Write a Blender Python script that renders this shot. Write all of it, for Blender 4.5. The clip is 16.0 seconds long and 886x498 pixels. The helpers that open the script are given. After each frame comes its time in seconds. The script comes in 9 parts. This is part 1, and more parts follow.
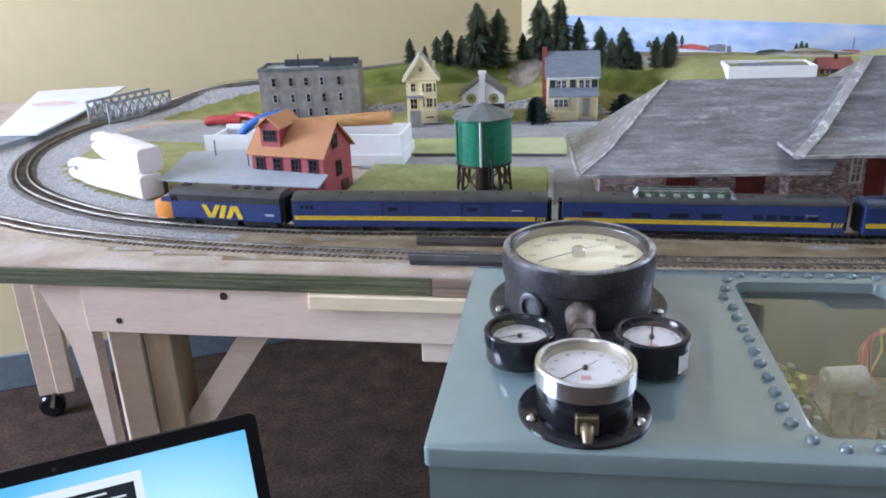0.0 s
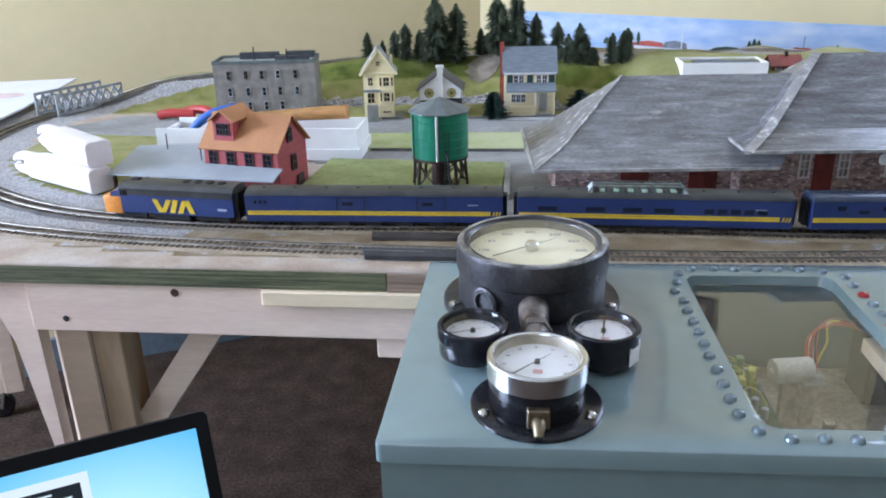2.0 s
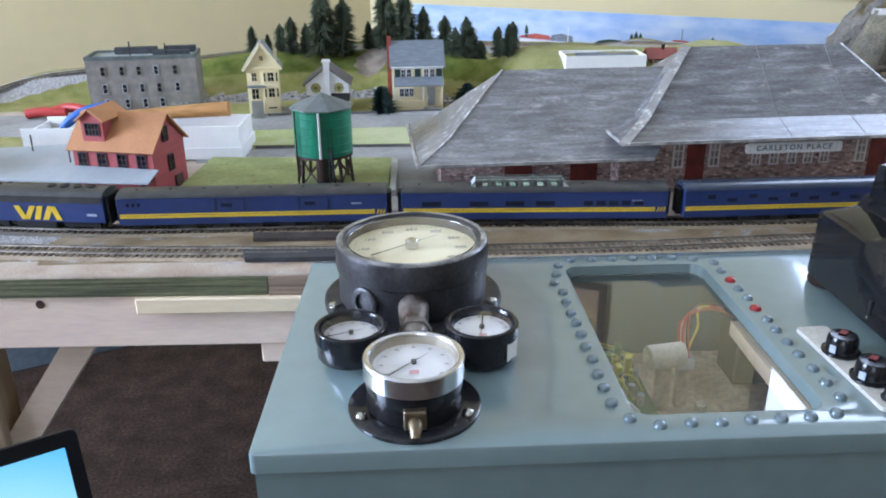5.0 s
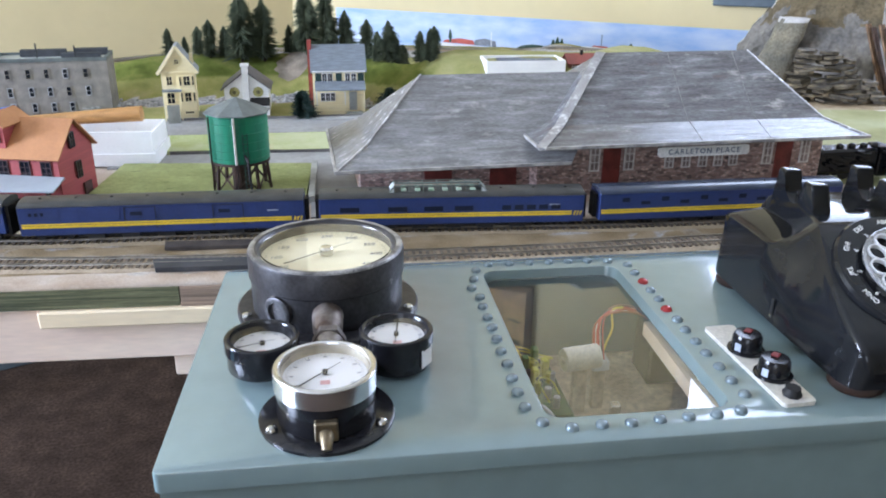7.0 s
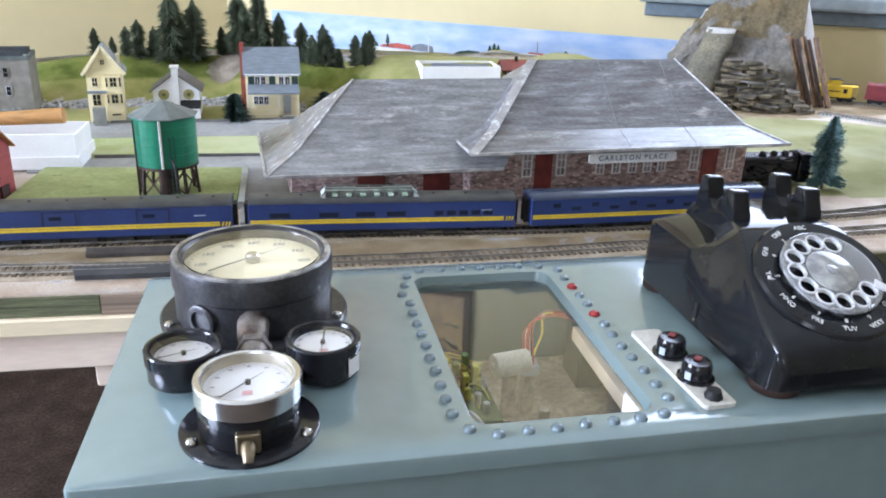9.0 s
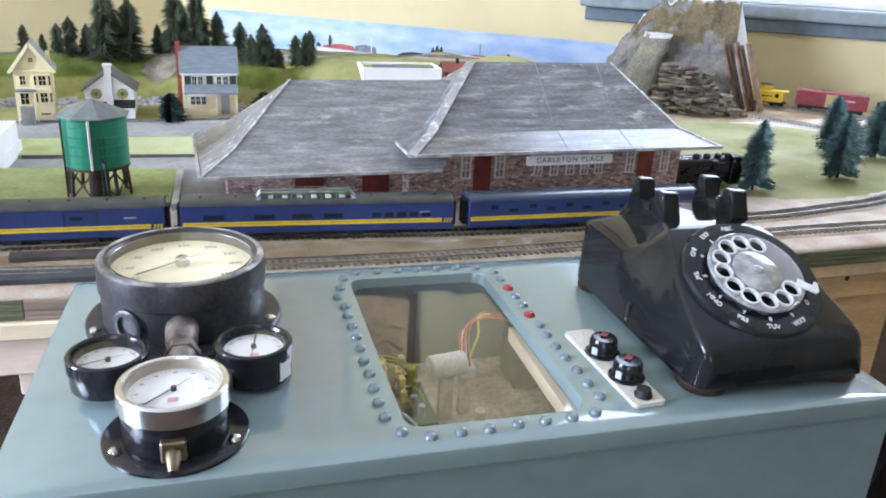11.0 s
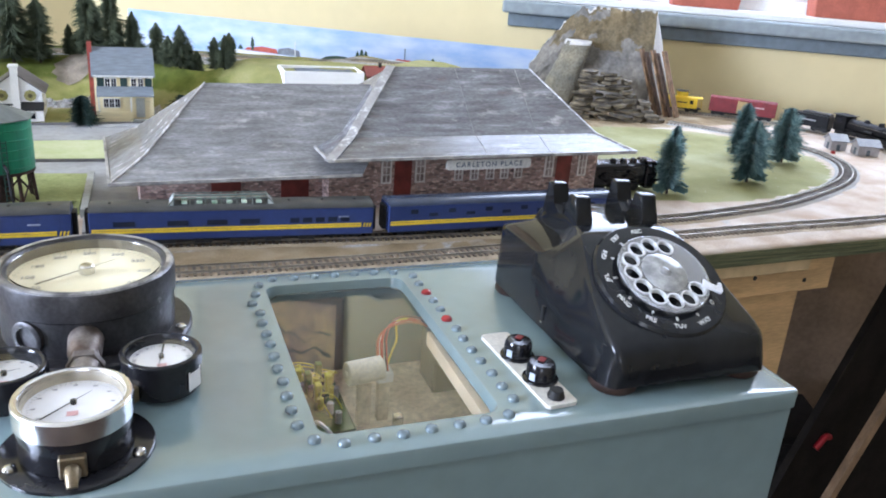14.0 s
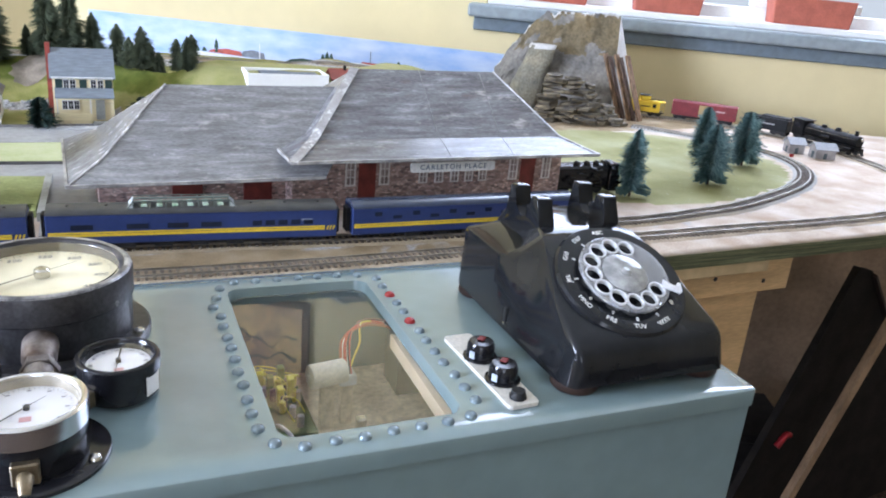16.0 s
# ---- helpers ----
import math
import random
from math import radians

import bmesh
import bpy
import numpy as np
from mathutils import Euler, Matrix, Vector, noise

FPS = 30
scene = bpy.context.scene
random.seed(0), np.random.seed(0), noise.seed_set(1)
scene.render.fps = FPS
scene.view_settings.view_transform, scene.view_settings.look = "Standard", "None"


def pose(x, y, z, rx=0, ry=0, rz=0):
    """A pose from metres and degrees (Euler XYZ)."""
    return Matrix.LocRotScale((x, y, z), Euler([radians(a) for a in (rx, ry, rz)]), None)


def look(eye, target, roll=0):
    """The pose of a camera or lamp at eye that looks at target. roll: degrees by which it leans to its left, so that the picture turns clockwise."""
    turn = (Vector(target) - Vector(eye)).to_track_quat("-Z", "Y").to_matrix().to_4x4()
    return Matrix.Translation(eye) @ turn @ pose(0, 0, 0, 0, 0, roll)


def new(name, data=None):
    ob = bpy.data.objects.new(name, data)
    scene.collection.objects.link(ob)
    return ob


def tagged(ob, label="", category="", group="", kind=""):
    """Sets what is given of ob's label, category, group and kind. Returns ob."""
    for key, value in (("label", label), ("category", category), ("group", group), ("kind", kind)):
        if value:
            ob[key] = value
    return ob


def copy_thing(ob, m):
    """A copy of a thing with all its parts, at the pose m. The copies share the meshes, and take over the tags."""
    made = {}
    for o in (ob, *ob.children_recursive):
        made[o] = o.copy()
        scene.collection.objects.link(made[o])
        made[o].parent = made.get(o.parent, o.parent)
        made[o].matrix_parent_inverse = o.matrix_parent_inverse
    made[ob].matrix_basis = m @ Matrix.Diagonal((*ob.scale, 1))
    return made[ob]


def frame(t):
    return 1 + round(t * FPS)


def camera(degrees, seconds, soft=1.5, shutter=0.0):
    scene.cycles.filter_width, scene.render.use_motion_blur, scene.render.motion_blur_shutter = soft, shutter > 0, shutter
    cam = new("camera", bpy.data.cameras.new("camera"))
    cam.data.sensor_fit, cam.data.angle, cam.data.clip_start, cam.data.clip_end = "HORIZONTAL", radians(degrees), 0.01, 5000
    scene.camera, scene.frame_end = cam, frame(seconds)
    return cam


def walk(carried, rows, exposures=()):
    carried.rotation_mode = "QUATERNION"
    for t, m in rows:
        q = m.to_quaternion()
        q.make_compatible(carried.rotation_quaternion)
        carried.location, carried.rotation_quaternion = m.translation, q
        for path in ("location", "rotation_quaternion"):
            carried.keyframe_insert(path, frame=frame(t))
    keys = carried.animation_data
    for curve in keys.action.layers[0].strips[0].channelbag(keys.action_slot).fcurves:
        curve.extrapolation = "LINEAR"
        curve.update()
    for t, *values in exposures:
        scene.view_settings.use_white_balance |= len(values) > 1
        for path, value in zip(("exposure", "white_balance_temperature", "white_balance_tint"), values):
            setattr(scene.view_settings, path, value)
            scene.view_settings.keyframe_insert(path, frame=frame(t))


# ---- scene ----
cam = camera(58.5, 16.0, soft=1.9)
PATH = [
    (0, (0.025, 0.029, 1.199), (0.022, 1.895, 0.48), -2.2),
    (0.5, (0.027, 0.029, 1.199), (0.041, 1.894, 0.476), -2.1),
    (1, (0.028, 0.03, 1.199), (0.064, 1.892, 0.472), -1.9),
    (1.5, (0.03, 0.03, 1.199), (0.092, 1.891, 0.468), -1.7),
    (2, (0.032, 0.032, 1.197), (0.125, 1.891, 0.464), -1.3),
    (2.5, (0.034, 0.033, 1.197), (0.161, 1.888, 0.46), -1.1),
    (3, (0.037, 0.034, 1.197), (0.201, 1.884, 0.456), -0.9),
    (3.5, (0.039, 0.035, 1.197), (0.244, 1.88, 0.452), -0.8),
    (4, (0.044, 0.036, 1.198), (0.29, 1.874, 0.449), -0.7),
    (6.5, (0.067, 0.04, 1.199), (0.523, 1.837, 0.45), 0.2),
    (7, (0.07, 0.04, 1.199), (0.567, 1.829, 0.454), 0.6),
    (7.5, (0.074, 0.04, 1.199), (0.608, 1.82, 0.459), 1.0),
    (8, (0.076, 0.04, 1.199), (0.648, 1.81, 0.462), 1.4),
    (8.5, (0.078, 0.041, 1.199), (0.685, 1.8, 0.466), 1.8),
    (9, (0.081, 0.041, 1.199), (0.72, 1.79, 0.468), 2.1),
    (11.5, (0.094, 0.038, 1.199), (0.886, 1.729, 0.482), 3.5),
    (12, (0.096, 0.037, 1.198), (0.918, 1.716, 0.486), 3.7),
    (12.5, (0.099, 0.036, 1.198), (0.95, 1.702, 0.49), 4.0),
    (13, (0.101, 0.035, 1.199), (0.979, 1.688, 0.494), 4.2),
    (13.5, (0.102, 0.035, 1.2), (1.003, 1.676, 0.497), 4.5),
    (14, (0.104, 0.034, 1.2), (1.023, 1.666, 0.5), 4.6),
    (14.5, (0.105, 0.033, 1.199), (1.042, 1.658, 0.504), 4.8),
    (15, (0.106, 0.033, 1.199), (1.062, 1.648, 0.508), 5.0),
    (15.5, (0.107, 0.032, 1.199), (1.08, 1.638, 0.511), 5.1),
    (16, (0.108, 0.031, 1.199), (1.098, 1.628, 0.514), 5.2),
]
walk(cam, [(t, look(eye, target, roll)) for t, eye, target, roll in PATH], exposures=[(0, 0.06, 6050, 15), (1.5, 0.06, 5950, 12), (4, 0.08, 5860, 10), (8, 0.46, 6230, 11), (12, 0.58, 6230, 11), (16, 0.56, 6240, 12)])

# ---- world, sun and lamps ----
G = 0.882          # layout board's upper face
world = bpy.data.worlds.new("world")
scene.world = world
world.use_nodes = True
wn = world.node_tree.nodes
wl = world.node_tree.links
sky = wn.new("ShaderNodeTexSky")
sky.sky_type = "NISHITA"
sky.sun_disc = False
sky.sun_elevation = radians(40)
sky.sun_rotation = radians(150)
wn["Background"].inputs["Strength"].default_value = 0.12
wl.new(sky.outputs["Color"], wn["Background"].inputs["Color"])


def lamp(name, m, sx, sy, watts, color):
    d = bpy.data.lights.new(name, "AREA")
    d.shape, d.size, d.size_y, d.energy, d.color = "RECTANGLE", sx, sy, watts, color
    ob = new(name, d)
    ob.matrix_world = m
    return ob


# daylight through the right-hand window, then two added fills at assumed, unseen windows
lamp("window_light", look((1.94, 1.49, 1.79), (1.30, 0.60, 1.55)), 1.36, 0.94, 28, (0.67, 0.77, 1.0))
lamp("window_light_south", look((-1.55, -2.58, 1.58), (-1.2, 1.0, 1.2)), 1.25, 1.2, 16, (0.80, 0.86, 1.0))
lamp("window_light_west", look((-3.03, 0.80, 1.6), (0.0, 0.45, 1.3)), 1.25, 1.15, 190, (0.67, 0.77, 1.0))


# ---- materials ----
MATS = {}


def mat(name, color, rough=0.6, metal=0.0, var=0.15, scale=30.0, bump=0.0, bscale=None, second=None, fine=0.06, spec=0.5, coat=0.0,
        stretch=(1, 1, 1), transmission=0.0, ior=1.45, emit=None, strength=0.0, rand=0.0):
    """A procedural surface: a base colour, stains at one scale and grain at a finer one, with relief."""
    if name in MATS:
        return MATS[name]
    m = bpy.data.materials.new(name)
    m.use_nodes = True
    n, l = m.node_tree.nodes, m.node_tree.links
    b = n["Principled BSDF"]
    b.inputs["Roughness"].default_value = rough
    b.inputs["Metallic"].default_value = metal
    b.inputs["Specular IOR Level"].default_value = spec
    b.inputs["Coat Weight"].default_value = coat
    b.inputs["Coat Roughness"].default_value = 0.08
    b.inputs["Transmission Weight"].default_value = transmission
    b.inputs["IOR"].default_value = ior
    tc = n.new("ShaderNodeTexCoord")
    mp = n.new("ShaderNodeMapping")
    mp.inputs["Scale"].default_value = stretch
    l.new(tc.outputs["Object"], mp.inputs["Vector"])
    big = n.new("ShaderNodeTexNoise")
    big.inputs["Scale"].default_value = scale
    big.inputs["Detail"].default_value = 5
    small = n.new("ShaderNodeTexNoise")
    small.inputs["Scale"].default_value = scale * 9
    small.inputs["Detail"].default_value = 3
    for t in (big, small):
        l.new(mp.outputs["Vector"], t.inputs["Vector"])
    ramp = n.new("ShaderNodeValToRGB")
    c2 = second or tuple(max(0.0, c * (1 - 2.2 * var)) for c in color)
    ramp.color_ramp.elements[0].position, ramp.color_ramp.elements[1].position = 0.34, 0.66
    ramp.color_ramp.elements[0].color, ramp.color_ramp.elements[1].color = (*c2, 1), (*color, 1)
    l.new(big.outputs["Fac"], ramp.inputs["Fac"])
    hsv = n.new("ShaderNodeHueSaturation")
    mr = n.new("ShaderNodeMapRange")
    mr.inputs["From Min"].default_value, mr.inputs["From Max"].default_value = 0.3, 0.7
    mr.inputs["To Min"].default_value, mr.inputs["To Max"].default_value = 1 - fine * 2, 1 + fine * 2
    l.new(small.outputs["Fac"], mr.inputs["Value"])
    last = mr.outputs["Result"]
    if rand:
        oi = n.new("ShaderNodeObjectInfo")
        m2 = n.new("ShaderNodeMath")
        m2.operation = "MULTIPLY_ADD"
        m2.inputs[1].default_value, m2.inputs[2].default_value = rand, 1 - rand / 2
        l.new(oi.outputs["Random"], m2.inputs[0])
        m3 = n.new("ShaderNodeMath")
        m3.operation = "MULTIPLY"
        l.new(last, m3.inputs[0])
        l.new(m2.outputs[0], m3.inputs[1])
        last = m3.outputs[0]
    l.new(last, hsv.inputs["Value"])
    l.new(ramp.outputs["Color"], hsv.inputs["Color"])
    l.new(hsv.outputs["Color"], b.inputs["Base Color"])
    rr = n.new("ShaderNodeMapRange")
    rr.inputs["To Min"].default_value, rr.inputs["To Max"].default_value = rough - min(0.08, rough * 0.45), min(1, rough + min(0.08, rough * 0.45))
    l.new(big.outputs["Fac"], rr.inputs["Value"])
    l.new(rr.outputs["Result"], b.inputs["Roughness"])
    if bump:
        bt = n.new("ShaderNodeTexNoise")
        bt.inputs["Scale"].default_value = bscale or scale * 6
        bt.inputs["Detail"].default_value = 4
        l.new(mp.outputs["Vector"], bt.inputs["Vector"])
        bp = n.new("ShaderNodeBump")
        bp.inputs["Strength"].default_value = min(1.0, bump)
        bp.inputs["Distance"].default_value = 0.002
        l.new(bt.outputs["Fac"], bp.inputs["Height"])
        l.new(bp.outputs["Normal"], b.inputs["Normal"])
    if emit:
        b.inputs["Emission Color"].default_value = (*emit, 1)
        b.inputs["Emission Strength"].default_value = strength
    MATS[name] = m
    return m


WALL = mat("wall_paint", (0.72, 0.608, 0.348), 0.75, var=0.03, scale=2.5, bump=0.15, bscale=160, fine=0.01)
# the wall colour darkened for the unseen walls, so they bounce less light
FARWALL = mat("unseen_wall_dimmed", (0.47, 0.40, 0.27), 0.8, var=0.05, scale=2.5, bump=0.15, bscale=160, fine=0.01)
BASEB = mat("grey_blue_paint", (0.16, 0.20, 0.23), 0.45, var=0.06, scale=6, bump=0.1, bscale=60)
SILLP = mat("sill_paint", (0.27, 0.31, 0.325), 0.4, var=0.06, scale=6, bump=0.1, bscale=60)
CARPET = mat("brown_carpet", (0.078, 0.053, 0.040), 0.95, var=0.18, scale=14, bump=0.8, bscale=500, fine=0.2, spec=0.1)
CEIL = mat("ceiling_paint", (0.8, 0.78, 0.72), 0.8, var=0.02, scale=3)
DESK = mat("desk_enamel", (0.198, 0.270, 0.276), 0.19, var=0.05, scale=5, bump=0.10, bscale=45, fine=0.02, spec=0.7, coat=0.75)
STEEL = mat("bright_steel", (0.62, 0.61, 0.58), 0.22, metal=1.0, var=0.08, scale=40)
CHROME = mat("chrome_band", (0.80, 0.81, 0.83), 0.24, metal=1.0, var=0.04, scale=40, fine=0.02)
RIVET = mat("rivet_steel", (0.21, 0.27, 0.295), 0.2, metal=0.3, var=0.1, scale=60, spec=0.6)
REDRIV = mat("red_lens", (0.35, 0.03, 0.03), 0.15, var=0.1, scale=60)
KNOB = mat("knob_black", (0.012, 0.012, 0.014), 0.16, var=0.1, scale=40)
BLACK = mat("black_enamel", (0.016, 0.016, 0.019), 0.16, var=0.1, scale=20, spec=0.5)
IRON = mat("worn_iron", (0.068, 0.066, 0.070), 0.36, metal=0.4, var=0.22, scale=34, bump=0.25, bscale=120, second=(0.034, 0.032, 0.034), fine=0.12)
RUSTY = mat("rusty_pipe", (0.27, 0.24, 0.215), 0.45, metal=0.6, var=0.3, scale=60, bump=0.3, bscale=200, second=(0.09, 0.06, 0.045))
BRASS = mat("dull_brass", (0.27, 0.215, 0.14), 0.42, metal=0.9, var=0.2, scale=80)
CREAM = mat("cream_dial", (0.78, 0.71, 0.50), 0.6, var=0.05, scale=18, second=(0.66, 0.58, 0.36), fine=0.01)
WDIAL = mat("white_dial", (0.70, 0.68, 0.65), 0.6, var=0.03, scale=18, fine=0.01)
HATCHGLASS = mat("hatch_glass", (1, 1, 1), 0.004, var=0.0, transmission=1.0, ior=1.5, fine=0.0)
INK = mat("dial_ink", (0.03, 0.03, 0.03), 0.6, var=0.1)
FIGURE = mat("grey_figures", (0.30, 0.29, 0.29), 0.6, var=0.2)
REDINK = mat("red_ink", (0.62, 0.33, 0.31), 0.6, var=0.1)
PHONE = mat("bakelite", (0.015, 0.016, 0.018), 0.10, var=0.2, scale=12, fine=0.05, spec=0.38)
FOOT = mat("brown_rubber", (0.035, 0.016, 0.010), 0.55, var=0.25, scale=50)
CLEAR = mat("clear_plastic", (0.95, 0.95, 0.95), 0.08, var=0.0, transmission=1.0, ior=1.12, fine=0.0)
GLASS = mat("glass", (1, 1, 1), 0.01, var=0.0, transmission=1.0, ior=1.25, fine=0.0)
WHITE = mat("white_paint", (0.78, 0.77, 0.74), 0.5, var=0.04, scale=20, fine=0.02)
NUMBAR = mat("faded_number", (0.36, 0.40, 0.50), 0.5, var=0.1)
LETTER = mat("white_letters", (0.75, 0.74, 0.70), 0.5, var=0.02)
PLATE = mat("ivory_plate", (0.68, 0.65, 0.58), 0.4, var=0.06, scale=40)
PINE = mat("pine_board", (0.76, 0.60, 0.45), 0.55, var=0.10, scale=9, stretch=(1, 1, 9), bump=0.1, bscale=40, second=(0.70, 0.53, 0.40), fine=0.03)
PINEX = mat("pine_rail", (0.88, 0.70, 0.565), 0.5, var=0.08, scale=4, stretch=(0.5, 9, 9), bump=0.08, bscale=30, second=(0.80, 0.61, 0.50), fine=0.025)
PALEB = mat("pale_batten", (0.95, 0.77, 0.53), 0.5, var=0.06, scale=4, stretch=(0.5, 9, 9), bump=0.08, bscale=30, fine=0.02)
PLY = mat("green_ply_edge", (0.185, 0.185, 0.095), 0.75, var=0.25, scale=12, stretch=(0.8, 0.8, 34), bump=0.6, bscale=60, second=(0.045, 0.052, 0.020), fine=0.22)
PLYBROWN = mat("brown_ply_edge", (0.40, 0.28, 0.20), 0.7, var=0.25, scale=9, stretch=(0.8, 0.8, 40), bump=0.5, bscale=40)
KNOT = mat("wood_knot", (0.10, 0.045, 0.03), 0.6, var=0.3, scale=120)
BLUE = mat("coach_blue", (0.024, 0.044, 0.148), 0.38, var=0.10, scale=25, fine=0.05)
YELLOW = mat("stripe_yellow", (0.72, 0.50, 0.035), 0.45, var=0.06, scale=40)
ORANGE = mat("nose_orange", (0.80, 0.30, 0.05), 0.45, var=0.06, scale=40)
ROOFBLK = mat("coach_roof", (0.062, 0.062, 0.058), 0.40, var=0.2, scale=40, second=(0.034, 0.034, 0.033))
ROOFSIL = mat("coach_roof_blue", (0.045, 0.058, 0.092), 0.20, var=0.12, scale=40)
UNDER = mat("underframe_black", (0.011, 0.011, 0.011), 0.6, var=0.2, scale=60)
COACHWIN = mat("coach_window", (0.016, 0.022, 0.045), 0.2, var=0.2)
WINDARK = mat("dark_window", (0.012, 0.014, 0.02), 0.12, var=0.1)
RAILSIL = mat("nickel_rail", (0.44, 0.405, 0.345), 0.48, metal=0.95, var=0.2, scale=30)
TIE = mat("dark_ties", (0.125, 0.098, 0.074), 0.8, var=0.3, scale=60)
TIEB = mat("brown_ties", (0.20, 0.155, 0.11), 0.8, var=0.3, scale=60)
CORK = mat("grey_roadbed", (0.150, 0.138, 0.126), 0.9, var=0.2, scale=40, bump=0.6, bscale=300)
ASPH = mat("model_road", (0.34, 0.34, 0.335), 0.75, var=0.10, scale=12, bump=0.1, bscale=150, second=(0.235, 0.23, 0.215), fine=0.05)
KERB = mat("dark_kerb", (0.19, 0.18, 0.175), 0.8, var=0.2, scale=50)
LAWN = mat("model_lawn", (0.44, 0.485, 0.235), 0.95, var=0.25, scale=22, bump=0.4, bscale=420, second=(0.35, 0.40, 0.155), fine=0.06, spec=0.1)
TANBED = mat("brown_roadbed", (0.42, 0.34, 0.245), 0.9, var=0.2, scale=30, bump=0.6, bscale=300, second=(0.29, 0.225, 0.155))
# pine of the right-hand frame, with shade and warm bounce put into its colour
PINESHADE = mat("pine_warm_shade", (0.666, 0.435, 0.218), 0.55, var=0.12, scale=6, stretch=(1, 10, 10), bump=0.2, bscale=40)
CROSS = mat("grey_crossing", (0.060, 0.062, 0.068), 0.6, var=0.2, scale=30, bump=0.3, bscale=90)
SHEET = mat("roof_sheet", (0.228, 0.230, 0.242), 0.25, var=0.28, scale=18, stretch=(1, 7, 7), bump=0.3, bscale=26, second=(0.108, 0.104, 0.106), fine=0.20, spec=0.8)


def scuffed(m, color, stretch, scale, lo, hi):
    """Pale rubbed marks over a surface, from a thresholded noise."""
    n, l = m.node_tree.nodes, m.node_tree.links
    b = n["Principled BSDF"]
    tc = [x for x in n if x.bl_idname == "ShaderNodeTexCoord"][0]
    src = b.inputs["Base Color"].links[0].from_socket
    mp = n.new("ShaderNodeMapping")
    mp.inputs["Scale"].default_value = stretch
    l.new(tc.outputs["Object"], mp.inputs["Vector"])
    t = n.new("ShaderNodeTexNoise")
    t.inputs["Scale"].default_value, t.inputs["Detail"].default_value, t.inputs["Roughness"].default_value = scale, 8, 0.7
    l.new(mp.outputs["Vector"], t.inputs["Vector"])
    r = n.new("ShaderNodeMapRange")
    r.inputs["From Min"].default_value, r.inputs["From Max"].default_value = lo, hi
    l.new(t.outputs["Fac"], r.inputs["Value"])
    mx = n.new("ShaderNodeMix")
    mx.data_type = "RGBA"
    mx.inputs["B"].default_value = (*color, 1)
    l.new(r.outputs["Result"], mx.inputs["Factor"])
    l.new(src, mx.inputs["A"])
    l.new(mx.outputs["Result"], b.inputs["Base Color"])
    return m


scuffed(SHEET, (0.50, 0.48, 0.46), (1, 2.2, 2.2), 16, 0.60, 0.70)
scuffed(SHEET, (0.15, 0.110, 0.085), (1, 3, 3), 9, 0.58, 0.72)
scuffed(SHEET, (0.46, 0.45, 0.45), (1, 1.6, 1.6), 75, 0.64, 0.72)
scuffed(LAWN, (0.52, 0.54, 0.35), (1, 1, 1), 4.0, 0.46, 0.66)
scuffed(LAWN, (0.33, 0.345, 0.125), (1, 1, 1), 6.5, 0.53, 0.70)
scuffed(LAWN, (0.78, 0.78, 0.72), (1, 1, 1), 210, 0.73, 0.76)


def along_x(m, color, x0, x1):
    """Another shade of ballast further along the board."""
    n, l = m.node_tree.nodes, m.node_tree.links
    b = n["Principled BSDF"]
    tc = [x for x in n if x.bl_idname == "ShaderNodeTexCoord"][0]
    src = b.inputs["Base Color"].links[0].from_socket
    sp = n.new("ShaderNodeSeparateXYZ")
    l.new(tc.outputs["Object"], sp.inputs[0])
    r = n.new("ShaderNodeMapRange")
    r.inputs["From Min"].default_value, r.inputs["From Max"].default_value = x0, x1
    l.new(sp.outputs["X"], r.inputs["Value"])
    t = n.new("ShaderNodeTexNoise")
    t.inputs["Scale"].default_value, t.inputs["Detail"].default_value = 45, 5
    l.new(tc.outputs["Object"], t.inputs["Vector"])
    q = n.new("ShaderNodeMixRGB")
    q.inputs["Color1"].default_value, q.inputs["Color2"].default_value = tuple(c * 0.7 for c in color) + (1,), tuple(c * 1.25 for c in color) + (1,)
    l.new(t.outputs["Fac"], q.inputs["Fac"])
    mx = n.new("ShaderNodeMix")
    mx.data_type = "RGBA"
    l.new(r.outputs["Result"], mx.inputs["Factor"])
    l.new(src, mx.inputs["A"])
    l.new(q.outputs["Color"], mx.inputs["B"])
    l.new(mx.outputs["Result"], b.inputs["Base Color"])


along_x(CORK, (0.29, 0.228, 0.145), -0.32, -0.12)
along_x(CORK, (0.32, 0.31, 0.285), 0.95, 1.25)
SHEETLO = mat("paler_roof_sheet", (0.285, 0.286, 0.290), 0.25, var=0.28, scale=20, stretch=(1, 7, 7), bump=0.3, bscale=26, second=(0.168, 0.163, 0.160), fine=0.16, spec=0.8)
scuffed(SHEETLO, (0.46, 0.45, 0.43), (1, 2.6, 2.6), 18, 0.58, 0.70)
scuffed(SHEETLO, (0.46, 0.45, 0.45), (1, 1.6, 1.6), 75, 0.64, 0.72)
scuffed(DESK, (0.40, 0.44, 0.45), (1, 1, 1), 150, 0.735, 0.76)
WORN = mat("worn_rim", (0.50, 0.49, 0.48), 0.35, metal=0.5, var=0.3, scale=45, second=(0.10, 0.098, 0.10), fine=0.15)
scuffed(IRON, (0.26, 0.25, 0.24), (1, 1, 1), 70, 0.66, 0.76)
SHEETHI = mat("worn_white_edge", (0.52, 0.50, 0.47), 0.5, var=0.25, scale=60, second=(0.22, 0.21, 0.20))


